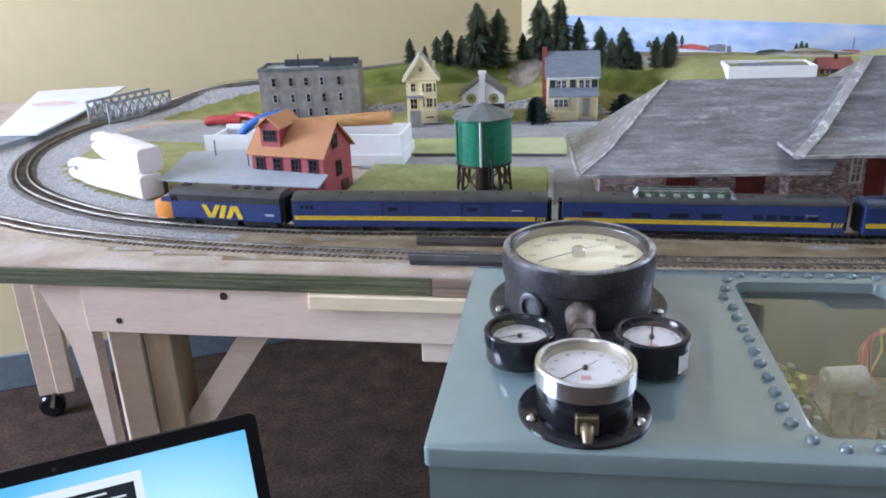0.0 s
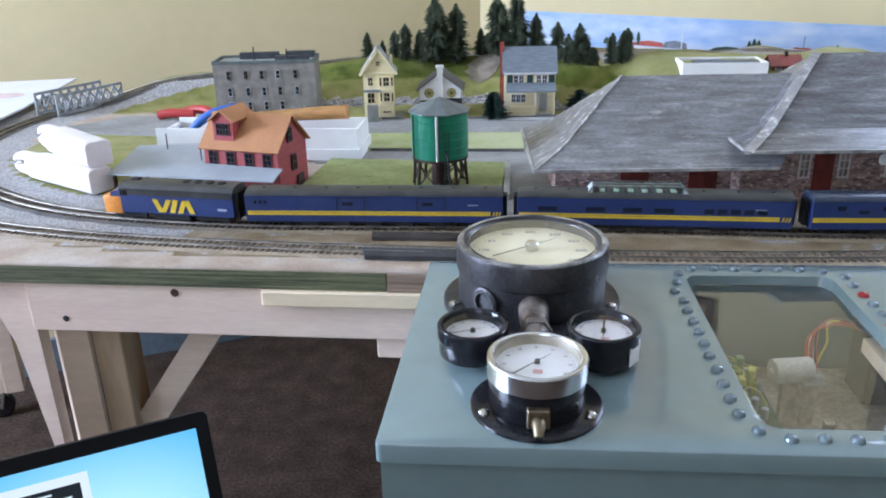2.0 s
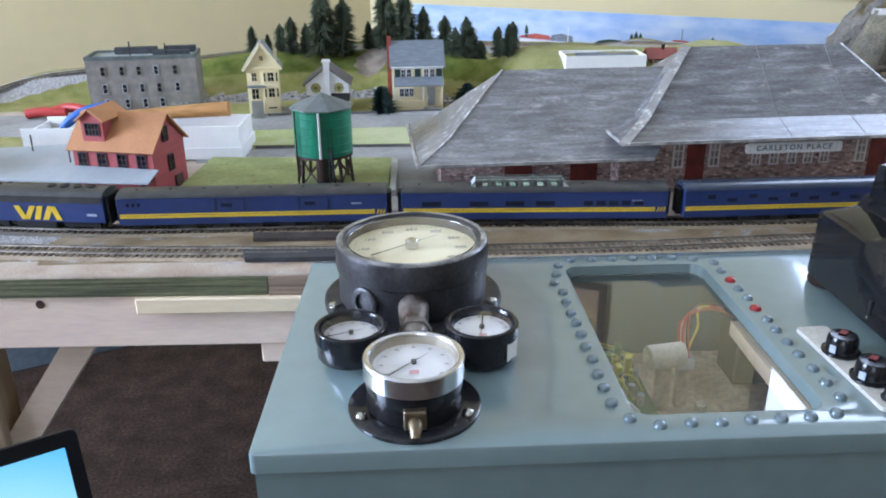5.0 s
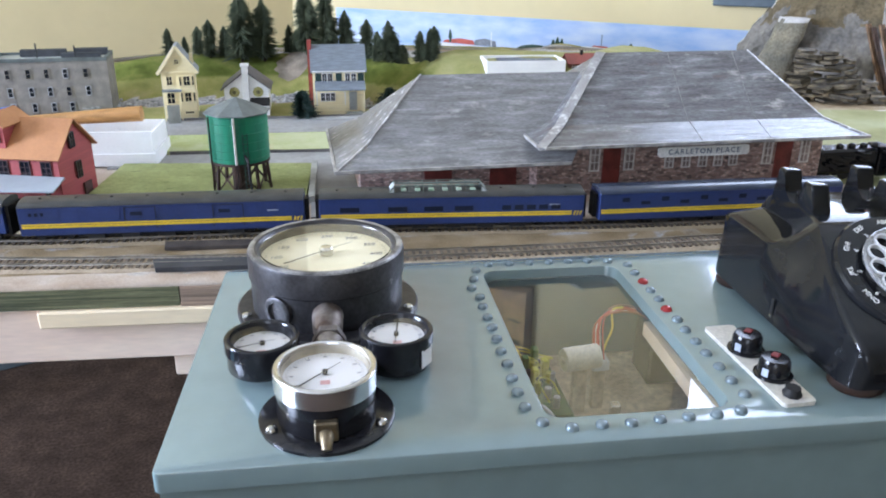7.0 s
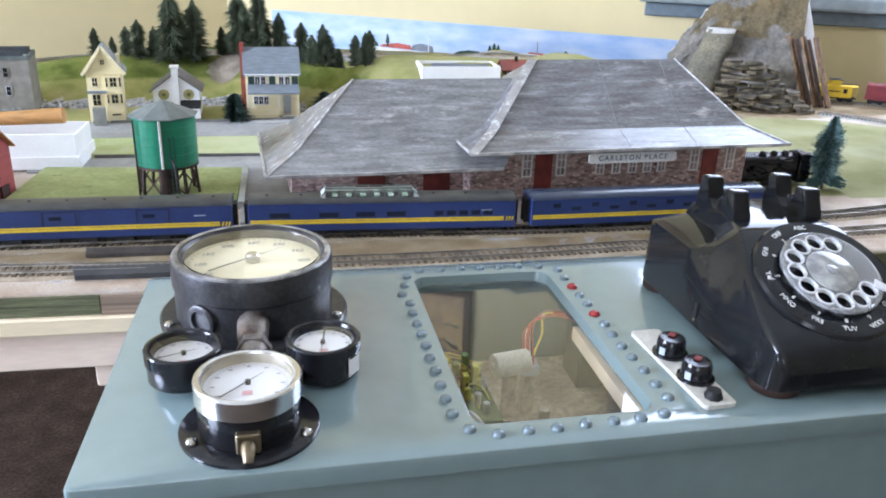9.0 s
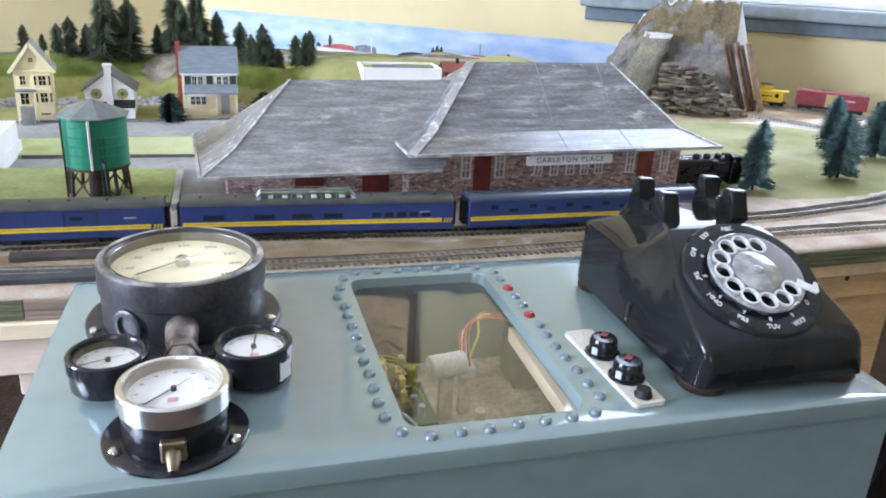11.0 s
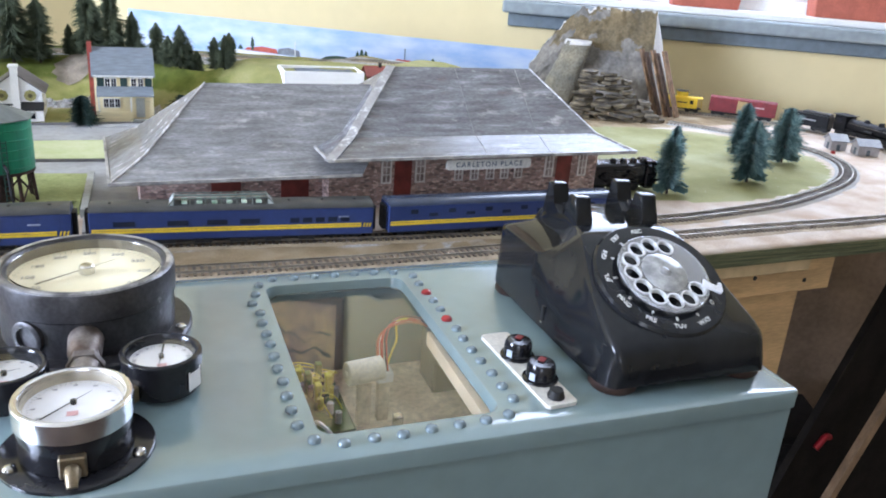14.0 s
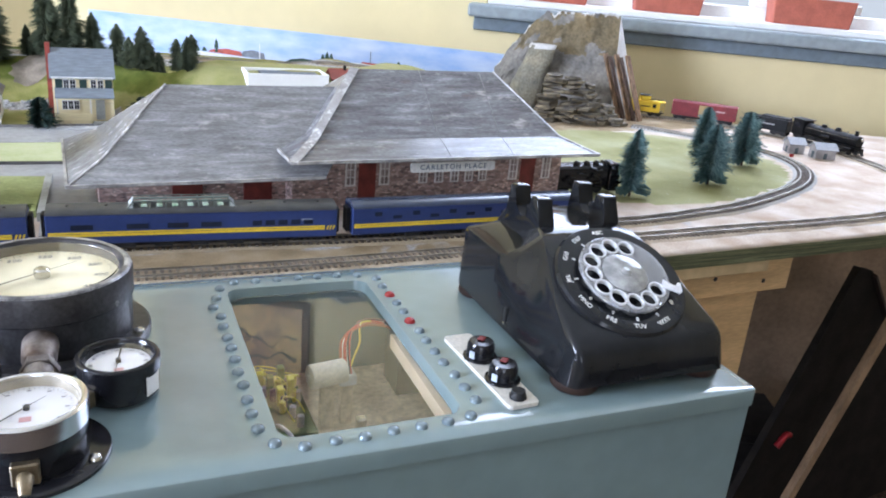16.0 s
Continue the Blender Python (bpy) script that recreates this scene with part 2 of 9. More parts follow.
# ---- mesh helpers ----
def quad_box(bm, x0, x1, y0, y1, z0, z1, m=None, bevel=0.0, seg=1):
    """A block between the given limits, with rounded edges where bevel is given."""
    vs = [bm.verts.new((x, y, z)) for z in (z0, z1) for y in (y0, y1) for x in (x0, x1)]
    fs = [bm.faces.new([vs[i] for i in f]) for f in ((0, 2, 3, 1), (4, 5, 7, 6), (0, 1, 5, 4), (2, 6, 7, 3), (0, 4, 6, 2), (1, 3, 7, 5))]
    if bevel:
        es = list({e for f in fs for e in f.edges})
        out = bmesh.ops.bevel(bm, geom=es, offset=bevel, segments=seg, affect="EDGES", profile=0.5)
        vs = list({v for f in out["faces"] for v in f.verts} | {v for v in vs if v.is_valid})
    if m is not None:
        for v in vs:
            v.co = m @ v.co
    return vs


def prism(bm, poly, z0, z1, m=None):
    """A plate with the outline poly (counter-clockwise) between two heights."""
    lo = [bm.verts.new((x, y, z0)) for x, y in poly]
    hi = [bm.verts.new((x, y, z1)) for x, y in poly]
    n = len(poly)
    bm.faces.new(lo[::-1])
    bm.faces.new(hi)
    for i in range(n):
        bm.faces.new((lo[i], lo[(i + 1) % n], hi[(i + 1) % n], hi[i]))
    if m is not None:
        for v in lo + hi:
            v.co = m @ v.co
    return lo + hi


def lathe(bm, profile, n=32, m=None, close=True):
    """Turns a profile of (radius, height) round the z axis."""
    rings = []
    for r, z in profile:
        if r < 1e-6:
            rings.append([bm.verts.new((0, 0, z))])
        else:
            rings.append([bm.verts.new((r * math.cos(2 * math.pi * i / n), r * math.sin(2 * math.pi * i / n), z)) for i in range(n)])
    for a, b in zip(rings, rings[1:]):
        for i in range(n):
            j = (i + 1) % n
            if len(a) == 1 and len(b) == 1:
                continue
            if len(a) == 1:
                bm.faces.new((a[0], b[j], b[i]))
            elif len(b) == 1:
                bm.faces.new((a[i], a[j], b[0]))
            else:
                bm.faces.new((a[i], a[j], b[j], b[i]))
    if close:
        if len(rings[0]) > 1:
            bm.faces.new(rings[0][::-1])
        if len(rings[-1]) > 1:
            bm.faces.new(rings[-1])
    vs = [v for r in rings for v in r]
    if m is not None:
        for v in vs:
            v.co = m @ v.co
    return vs


def tube(bm, pts, r, n=8):
    """A round bar along a line of points; r may be one radius or one for each point."""
    pts = [Vector(p) for p in pts]
    rs = r if isinstance(r, (list, tuple)) else [r] * len(pts)
    rings = []
    for i, p in enumerate(pts):
        d = (pts[min(i + 1, len(pts) - 1)] - pts[max(i - 1, 0)]).normalized()
        side = d.cross(Vector((0, 0, 1)))
        if side.length < 1e-3:
            side = d.cross(Vector((1, 0, 0)))
        side.normalize()
        up = side.cross(d)
        rings.append([bm.verts.new(p + rs[i] * (side * math.cos(2 * math.pi * k / n) + up * math.sin(2 * math.pi * k / n))) for k in range(n)])
    for a, b in zip(rings, rings[1:]):
        for k in range(n):
            bm.faces.new((a[k], a[(k + 1) % n], b[(k + 1) % n], b[k]))
    bm.faces.new(rings[0][::-1])
    bm.faces.new(rings[-1])


def bar(bm, a, b, w, h):
    """A square-edged bar from a to b."""
    a, b = Vector(a), Vector(b)
    d = (b - a).normalized()
    side = d.cross(Vector((0, 0, 1)))
    if side.length < 1e-3:
        side = Vector((1, 0, 0))
    side.normalize()
    up = side.cross(d)
    vs = [bm.verts.new(p + side * sx * w / 2 + up * sy * h / 2) for p in (a, b) for sx, sy in ((-1, -1), (1, -1), (1, 1), (-1, 1))]
    for f in ((0, 1, 2, 3), (7, 6, 5, 4), (0, 4, 5, 1), (1, 5, 6, 2), (2, 6, 7, 3), (3, 7, 4, 0)):
        bm.faces.new([vs[i] for i in f])


def mesh_from(name, bm, material, smooth=None):
    bmesh.ops.recalc_face_normals(bm, faces=bm.faces[:])
    me = bpy.data.meshes.new(name)
    bm.to_mesh(me)
    bm.free()
    for m in material if isinstance(material, (list, tuple)) else [material]:
        me.materials.append(m)
    if smooth is not None:
        me.shade_smooth()
        me.set_sharp_from_angle(angle=radians(smooth))
    return me


def thing(name, label, category, m=None, group=""):
    ob = new(name)
    ob.empty_display_size = 0.01
    if m is not None:
        ob.matrix_world = m
    return tagged(ob, label, category, group)


def part(name, bm, material, parent=None, label="", smooth=None):
    ob = new(name, mesh_from(name, bm, material, smooth))
    if parent is not None:
        ob.parent = parent
    if label:
        tagged(ob, label)
    return ob


def piece(name, me, parent, m):
    ob = new(name, me)
    ob.parent = parent
    ob.matrix_local = m
    return ob


def solid(name, label, category, bm, material, m=None, group="", smooth=None):
    ob = new(name, mesh_from(name, bm, material, smooth))
    if m is not None:
        ob.matrix_world = m
    return tagged(ob, label, category, group)


def structure(name, bm, material, label="", smooth=None):
    return tagged(new(name, mesh_from(name, bm, material, smooth)), label, name.split("_")[0], "", "structure")


def words(name, body, size, m, material, parent, depth=0.0002, align="CENTER"):
    cu = bpy.data.curves.new(name, "FONT")
    cu.body, cu.size, cu.extrude = body, size, depth
    cu.align_x, cu.align_y = align, "CENTER"
    cu.materials.append(material)
    ob = new(name, cu)
    ob.parent = parent
    ob.matrix_local = m
    return ob


def interp(pts, x):
    for (x0, y0), (x1, y1) in zip(pts, pts[1:]):
        if x <= x1:
            return y0 + (y1 - y0) * (x - x0) / (x1 - x0)
    return pts[-1][1]


def smooth_line(pts, step=0.008):
    """A smooth curve through points (Catmull-Rom), sampled at even steps."""
    P = [Vector(p) for p in pts]
    P = [2 * P[0] - P[1]] + P + [2 * P[-1] - P[-2]]
    out = []
    for i in range(1, len(P) - 2):
        a, b, c, d = P[i - 1:i + 3]
        k = max(2, int((c - b).length / 0.004))
        for j in range(k):
            t = j / k
            out.append(0.5 * (2 * b + (c - a) * t + (2 * a - 5 * b + 4 * c - d) * t * t + (3 * b - a - 3 * c + d) * t ** 3))
    out.append(P[-2])
    even, need, last = [out[0]], step, out[0]
    for p in out[1:]:
        d = (p - last).length
        while d >= need:
            last = last + (p - last) * (need / d)
            even.append(last)
            d = (p - last).length
            need = step
        need -= d
        last = p
    return even


def smoothstep(a, b, x):
    t = min(1, max(0, (x - a) / (b - a)))
    return t * t * (3 - 2 * t)


# ---- the room ----
CX, CY = 0.296, 2.611                     # room corner
RW = Vector((math.cos(radians(-36)), math.sin(radians(-36)), 0))
LW = Vector((-math.cos(radians(17.3)), -math.sin(radians(17.3)), 0))
ROOM_H = 2.6
S0, S1, SILL, HEAD = 1.26, 2.72, 1.10, 2.30     # window opening along the right wall


def wall_matrix(d, flip):
    """x runs along the wall from the corner, y into the wall, z up."""
    n = Vector((-d.y, d.x, 0)) * flip
    return Matrix(((d.x, n.x, 0, CX), (d.y, n.y, 0, CY), (0, 0, 1, 0), (0, 0, 0, 1)))


MR, ML = wall_matrix(RW, 1), wall_matrix(LW, -1)
bm = bmesh.new()
quad_box(bm, -0.05, S0, 0, 0.15, 0, ROOM_H)
quad_box(bm, S1, 3.6, 0, 0.15, 0, ROOM_H)
quad_box(bm, S0, S1, 0, 0.15, 0, SILL)
quad_box(bm, S0, S1, 0, 0.15, HEAD, ROOM_H)
bm.transform(MR)
structure("wall_right", bm, WALL, "pale yellow painted wall with a window")
bm = bmesh.new()
quad_box(bm, 0.0, 3.5, 0, 0.15, 0, ROOM_H)
bm.transform(ML)
structure("wall_left", bm, WALL, "pale yellow painted wall")
# west, east and south walls close the room unseen, darkened against bounce
bm = bmesh.new()
for y0, y1, z0, z1 in ((-2.6, 0.14, 0, ROOM_H), (1.46, 1.75, 0, ROOM_H), (0.14, 1.46, 0, 1.0), (0.14, 1.46, 2.2, ROOM_H)):
    quad_box(bm, -3.2, -3.05, y0, y1, z0, z1)
structure("wall_west", bm, FARWALL, "unseen yellow wall, darkened to cut bounce, with an assumed window")
bm = bmesh.new()
quad_box(bm, 3.2, 3.35, -2.6, 0.7, 0, ROOM_H)
structure("wall_east", bm, FARWALL, "unseen yellow wall, darkened to cut bounce")
bm = bmesh.new()
WX = [(-2.2, -0.9)]
xs = [-3.2] + [v for w in WX for v in w] + [3.35]
for a, b in zip(xs[::2], xs[1::2]):
    quad_box(bm, a, b, -2.75, -2.6, 0, ROOM_H)
for a, b in WX:
    quad_box(bm, a, b, -2.75, -2.6, 0, 0.95)
    quad_box(bm, a, b, -2.75, -2.6, 2.2, ROOM_H)
structure("wall_south", bm, FARWALL, "unseen yellow wall, darkened to cut bounce, with an assumed window")
bm = bmesh.new()
quad_box(bm, -3.4, 3.5, -2.8, 2.9, -0.1, 0)
structure("floor", bm, CARPET, "dark brown carpet")
bm = bmesh.new()
quad_box(bm, -3.4, 3.5, -2.8, 2.9, ROOM_H, ROOM_H + 0.1)
structure("ceiling", bm, CEIL, "off-white ceiling")
bm = bmesh.new()
quad_box(bm, 0.0, 3.4, -0.014, 0, 0, 0.112, bevel=0.003)
bm.transform(ML)
structure("baseboard_left", bm, BASEB, "grey-blue painted baseboard")
bm = bmesh.new()
quad_box(bm, 0.01, 3.5, -0.014, 0, 0, 0.112, bevel=0.003)
bm.transform(MR)
structure("baseboard_right", bm, BASEB, "grey-blue painted baseboard")

# window with its sill
win = tagged(new("window_1"), "bright window with a grey-blue sill and white frame", "window", "", "structure")
win.matrix_world = MR
bm = bmesh.new()
quad_box(bm, S0 - 0.045, S1 + 0.06, -0.06, 0.06, SILL - 0.033, SILL, bevel=0.006, seg=2)
part("window_sill", bm, SILLP, win, "grey-blue painted sill")
bm = bmesh.new()
quad_box(bm, S0 - 0.03, S1 + 0.045, -0.022, -0.001, SILL - 0.068, SILL - 0.034, bevel=0.003)
part("sill_apron", bm, BASEB, win)
bm = bmesh.new()
quad_box(bm, S0 + 0.004, S1 - 0.004, -0.022, 0.066, SILL + 0.0004, SILL + 0.018, bevel=0.003)
part("inner_sill", bm, WHITE, win, "white raised inner sill")
for a, b, c, d in ((S0, S0 + 0.05, SILL + 0.001, HEAD), (S1 - 0.05, S1, SILL + 0.001, HEAD), (S0 + 0.05, S1 - 0.05, SILL + 0.001, SILL + 0.05),
                   (S0 + 0.05, S1 - 0.05, HEAD - 0.05, HEAD), (1.96, 2.01, SILL + 0.05, HEAD - 0.05)):
    bm = bmesh.new()
    quad_box(bm, a, b, 0.07, 0.12, c, d, bevel=0.004)
    part("window_frame", bm, WHITE, win)
for a, b in ((S0 + 0.05, 1.96), (2.01, S1 - 0.05)):
    bm = bmesh.new()
    quad_box(bm, a, b, 0.093, 0.097, SILL + 0.05, HEAD - 0.05)
    p = part("pane", bm, GLASS, win)
    p.visible_shadow = False
bm = bmesh.new()
quad_box(bm, 2.205, 2.225, 0.03, 0.07, SILL + 0.052, SILL + 0.078, bevel=0.004)
part("latch", bm, WHITE, win, "white window latch")
# unseen window frames, added where the south and west fill lamps stand
for k, (a, b) in enumerate(WX):
    w = tagged(new("window_%d" % (k + 2)), "assumed white-framed window, out of view", "window", "", "structure")
    for x0, x1, z0, z1 in ((a, a + 0.05, 0.95, 2.2), (b - 0.05, b, 0.95, 2.2), (a + 0.05, b - 0.05, 0.95, 1.0), (a + 0.05, b - 0.05, 2.15, 2.2)):
        bm = bmesh.new()
        quad_box(bm, x0, x1, -2.70, -2.66, z0, z1)
        part("window_frame", bm, WHITE, w)
w = tagged(new("window_3"), "assumed white-framed window, out of view", "window", "", "structure")
for y0, y1, z0, z1 in ((0.14, 0.19, 1.0, 2.2), (1.41, 1.46, 1.0, 2.2), (0.19, 1.41, 1.0, 1.05), (0.19, 1.41, 2.15, 2.2)):
    bm = bmesh.new()
    quad_box(bm, -3.15, -3.11, y0, y1, z0, z1)
    part("window_frame", bm, WHITE, w)

# bright overcast distance outside the window
m = bpy.data.materials.new("overcast_distance")
m.use_nodes = True
b = m.node_tree.nodes["Principled BSDF"]
b.inputs["Base Color"].default_value = (0.0, 0.0, 0.0, 1)
b.inputs["Emission Color"].default_value = (0.80, 0.89, 1.0, 1)
b.inputs["Emission Strength"].default_value = 0.52
bm = bmesh.new()
quad_box(bm, -1.0, 5.5, 2.0, 2.02, -1.5, 5.0)
bm.transform(MR)
structure("backdrop", bm, m, "bright overcast distance outside the window")

# ---- the layout's board ----
FRONT = [(-1.3, 0.980), (-0.462, 0.852), (0.041, 0.770), (0.40, 0.726), (0.676, 0.690), (0.82, 0.670), (1.05, 0.650), (1.2, 0.636), (2.1, 0.598)]
BACK = [(-1.3, 1.9), (-0.9, 1.95), (-0.62, 1.86), (-0.36, 1.93), (-0.1, 2.09), (0.25, 2.22), (0.6, 2.13), (0.85, 2.02), (1.2, 1.76), (1.43, 1.505), (1.6, 1.40), (1.72, 1.33), (1.84, 1.26), (2.1, 1.1)]
HILL = [(-1.3, 2.6), (-0.75, 2.2), (-0.45, 1.80), (-0.1, 1.67), (0.2, 1.655), (0.33, 1.56), (0.42, 1.44), (0.52, 1.32), (0.8, 1.25), (1.05, 1.45), (1.3, 1.55), (1.5, 1.9), (2.1, 2.4)]
TRACK_MAIN = [(-0.36, 1.862), (-0.46, 1.815), (-0.555, 1.755), (-0.625, 1.69), (-0.668, 1.615), (-0.690, 1.52), (-0.688, 1.40), (-0.657, 1.29), (-0.605, 1.19), (-0.535, 1.11), (-0.44, 1.035),
              (-0.335, 0.983), (-0.17, 0.934), (0.0, 0.906), (0.163, 0.886), (0.32, 0.858), (0.47, 0.829), (0.65, 0.803), (0.88, 0.785), (1.0, 0.787), (1.12, 0.797),
              (1.30, 0.845), (1.41, 0.901), (1.482, 0.975), (1.507, 1.07), (1.482, 1.17), (1.44, 1.26), (1.38, 1.34)]
TRACK_NEAR = [(-0.95, 1.20), (-0.72, 1.10), (-0.551, 1.01), (-0.453, 0.957), (-0.295, 0.899), (-0.09, 0.848), (0.1, 0.812), (0.263, 0.785), (0.448, 0.761), (0.65, 0.744),
              (0.87, 0.726), (1.02, 0.712), (1.18, 0.697), (1.32, 0.69), (1.46, 0.715), (1.57, 0.775), (1.64, 0.865), (1.685, 0.98), (1.705, 1.10), (1.69, 1.22),
              (1.645, 1.32), (1.57, 1.395), (1.487, 1.45), (1.40, 1.53), (1.30, 1.61), (1.2, 1.69), (1.02, 1.81), (0.8, 1.94), (0.6, 2.04), (0.35, 2.10), (0.12, 2.10), (-0.10, 2.02), (-0.36, 1.862)]


def height(x, y):
    """The board's relief: flat in front, a hill behind the houses, and a bank for the rear line."""
    z = G
    d = y - interp(HILL, x)
    if d > -0.05:
        top = 0.083 * smoothstep(1.25, 0.9, x) * smoothstep(-0.5, 0.0, x) + 0.012
        crest = 0.135 + 0.5 * smoothstep(0.42, 0.72, x)
        z += top * smoothstep(-0.02, 0.20, min(d, crest))
        z -= 0.055 * smoothstep(0.0, 0.15, d - crest) * smoothstep(-0.5, 0.0, x)
        z -= 0.045 * smoothstep(0.27, 0.42, d) * smoothstep(0.30, 0.62, x) * smoothstep(1.25, 0.9, x) * smoothstep(-0.5, 0.0, x)
        z += 0.006 * noise.noise(Vector((x * 9, y * 9, 1))) * smoothstep(0.0, 0.1, d)
    bank = smoothstep(0.19, 0.10, interp(BACK, x) - y) * smoothstep(-0.64, -0.45, x) * smoothstep(1.25, 0.9, x)
    z = max(z, G + 0.036 * bank)
    z += 0.0012 * noise.noise(Vector((x * 25, y * 25, 4)))
    return z


def near_track(pts, x, y):
    return min(((x - a) ** 2 + (y - b) ** 2) for a, b in pts) ** 0.5


main2 = [(p.x, p.y) for p in smooth_line([(x, y, 0) for x, y in TRACK_MAIN], 0.03)]
near2 = [(p.x, p.y) for p in smooth_line([(x, y, 0) for x, y in TRACK_NEAR], 0.03)]

# the ground carries two masks: where grass and where ballast has been glued down
NX, NY = 210, 100
verts, faces, grass, ballast, pale, deep, earth = [], [], [], [], [], [], []
for j in range(NY + 1):
    for i in range(NX + 1):
        x = -1.3 + 3.4 * i / NX
        f, b = interp(FRONT, x), interp(BACK, x)
        y = f + (b - f) * j / NY
        verts.append((x, y, height(x, y)))
        dm, dn = near_track(main2, x, y), near_track(near2, x, y)
        d = min(dm, dn)
        g = 0.0
        if y - interp(HILL, x) > 0.0 and x < 1.2:
            g = 1.0
        if ((x - 1.12) / 0.35) ** 2 + ((y - 1.08) / 0.255) ** 2 < 1.0 and dm > 0.025:
            g = 1.0
        if -0.20 < x < 0.55 and 1.50 < y < 1.68:
            g = 0.9
        if -0.60 < x < -0.13 and 1.08 < y < 1.47 and dm > 0.06:
            g = 0.8
        if -0.55 < x < -0.2 and 1.64 < y < 1.85:
            g = 0.85
        s = 0.0
        if x < -0.22 and dm < 0.085:
            s = 1.0
        elif d < 0.03 and x > -0.5 and y < 1.3:
            s = 0.45
        if abs(y - interp(HILL, x) + 0.005) < 0.022 and -0.2 < x < 0.6:
            s, g = 1.0, 0.0
        if min(dm, dn) < 0.055 and y > 1.6:
            s, g = 0.9, 0.0
        grass.append(g)
        ballast.append(s)
        pale.append(1.0 if x > 0.75 and y < 1.45 else 0.45 if y < 1.62 else 0.15)
        earth.append(smoothstep(-0.5, -0.3, x) * smoothstep(0.95, 0.75, x) if y < 1.02 and dn + dm < 0.125 else 0.85 if x > 1.1 and y > 1.30 else 0.0)
        deep.append(smoothstep(0.045, 0.10, y - interp(HILL, x)) * smoothstep(0.55, 0.36, x) * smoothstep(-0.35, -0.15, x))
for j in range(NY):
    for i in range(NX):
        a = j * (NX + 1) + i
        faces.append((a, a + 1, a + NX + 2, a + NX + 1))
# a skirt closes the sheet downwards
n0 = len(verts)
rim = [i for i in range(NX + 1)] + [j * (NX + 1) + NX for j in range(1, NY + 1)] + [NY * (NX + 1) + i for i in range(NX - 1, -1, -1)] + [j * (NX + 1) for j in range(NY - 1, 0, -1)]
for k in rim:
    verts.append((verts[k][0], verts[k][1], G - 0.0022))
    grass.append(0)
    ballast.append(0)
    pale.append(0)
    deep.append(0)
    earth.append(0)
for k in range(len(rim)):
    k2 = (k + 1) % len(rim)
    faces.append((rim[k], n0 + k, n0 + k2, rim[k2]))
me = bpy.data.meshes.new("ground")
me.from_pydata(verts, [], faces)
me.shade_smooth()
for nm, vals in (("grass", grass), ("ballast", ballast), ("pale", pale), ("deep", deep), ("earth", earth)):
    at = me.attributes.new(nm, "FLOAT", "POINT")
    at.data.foreach_set("value", vals)


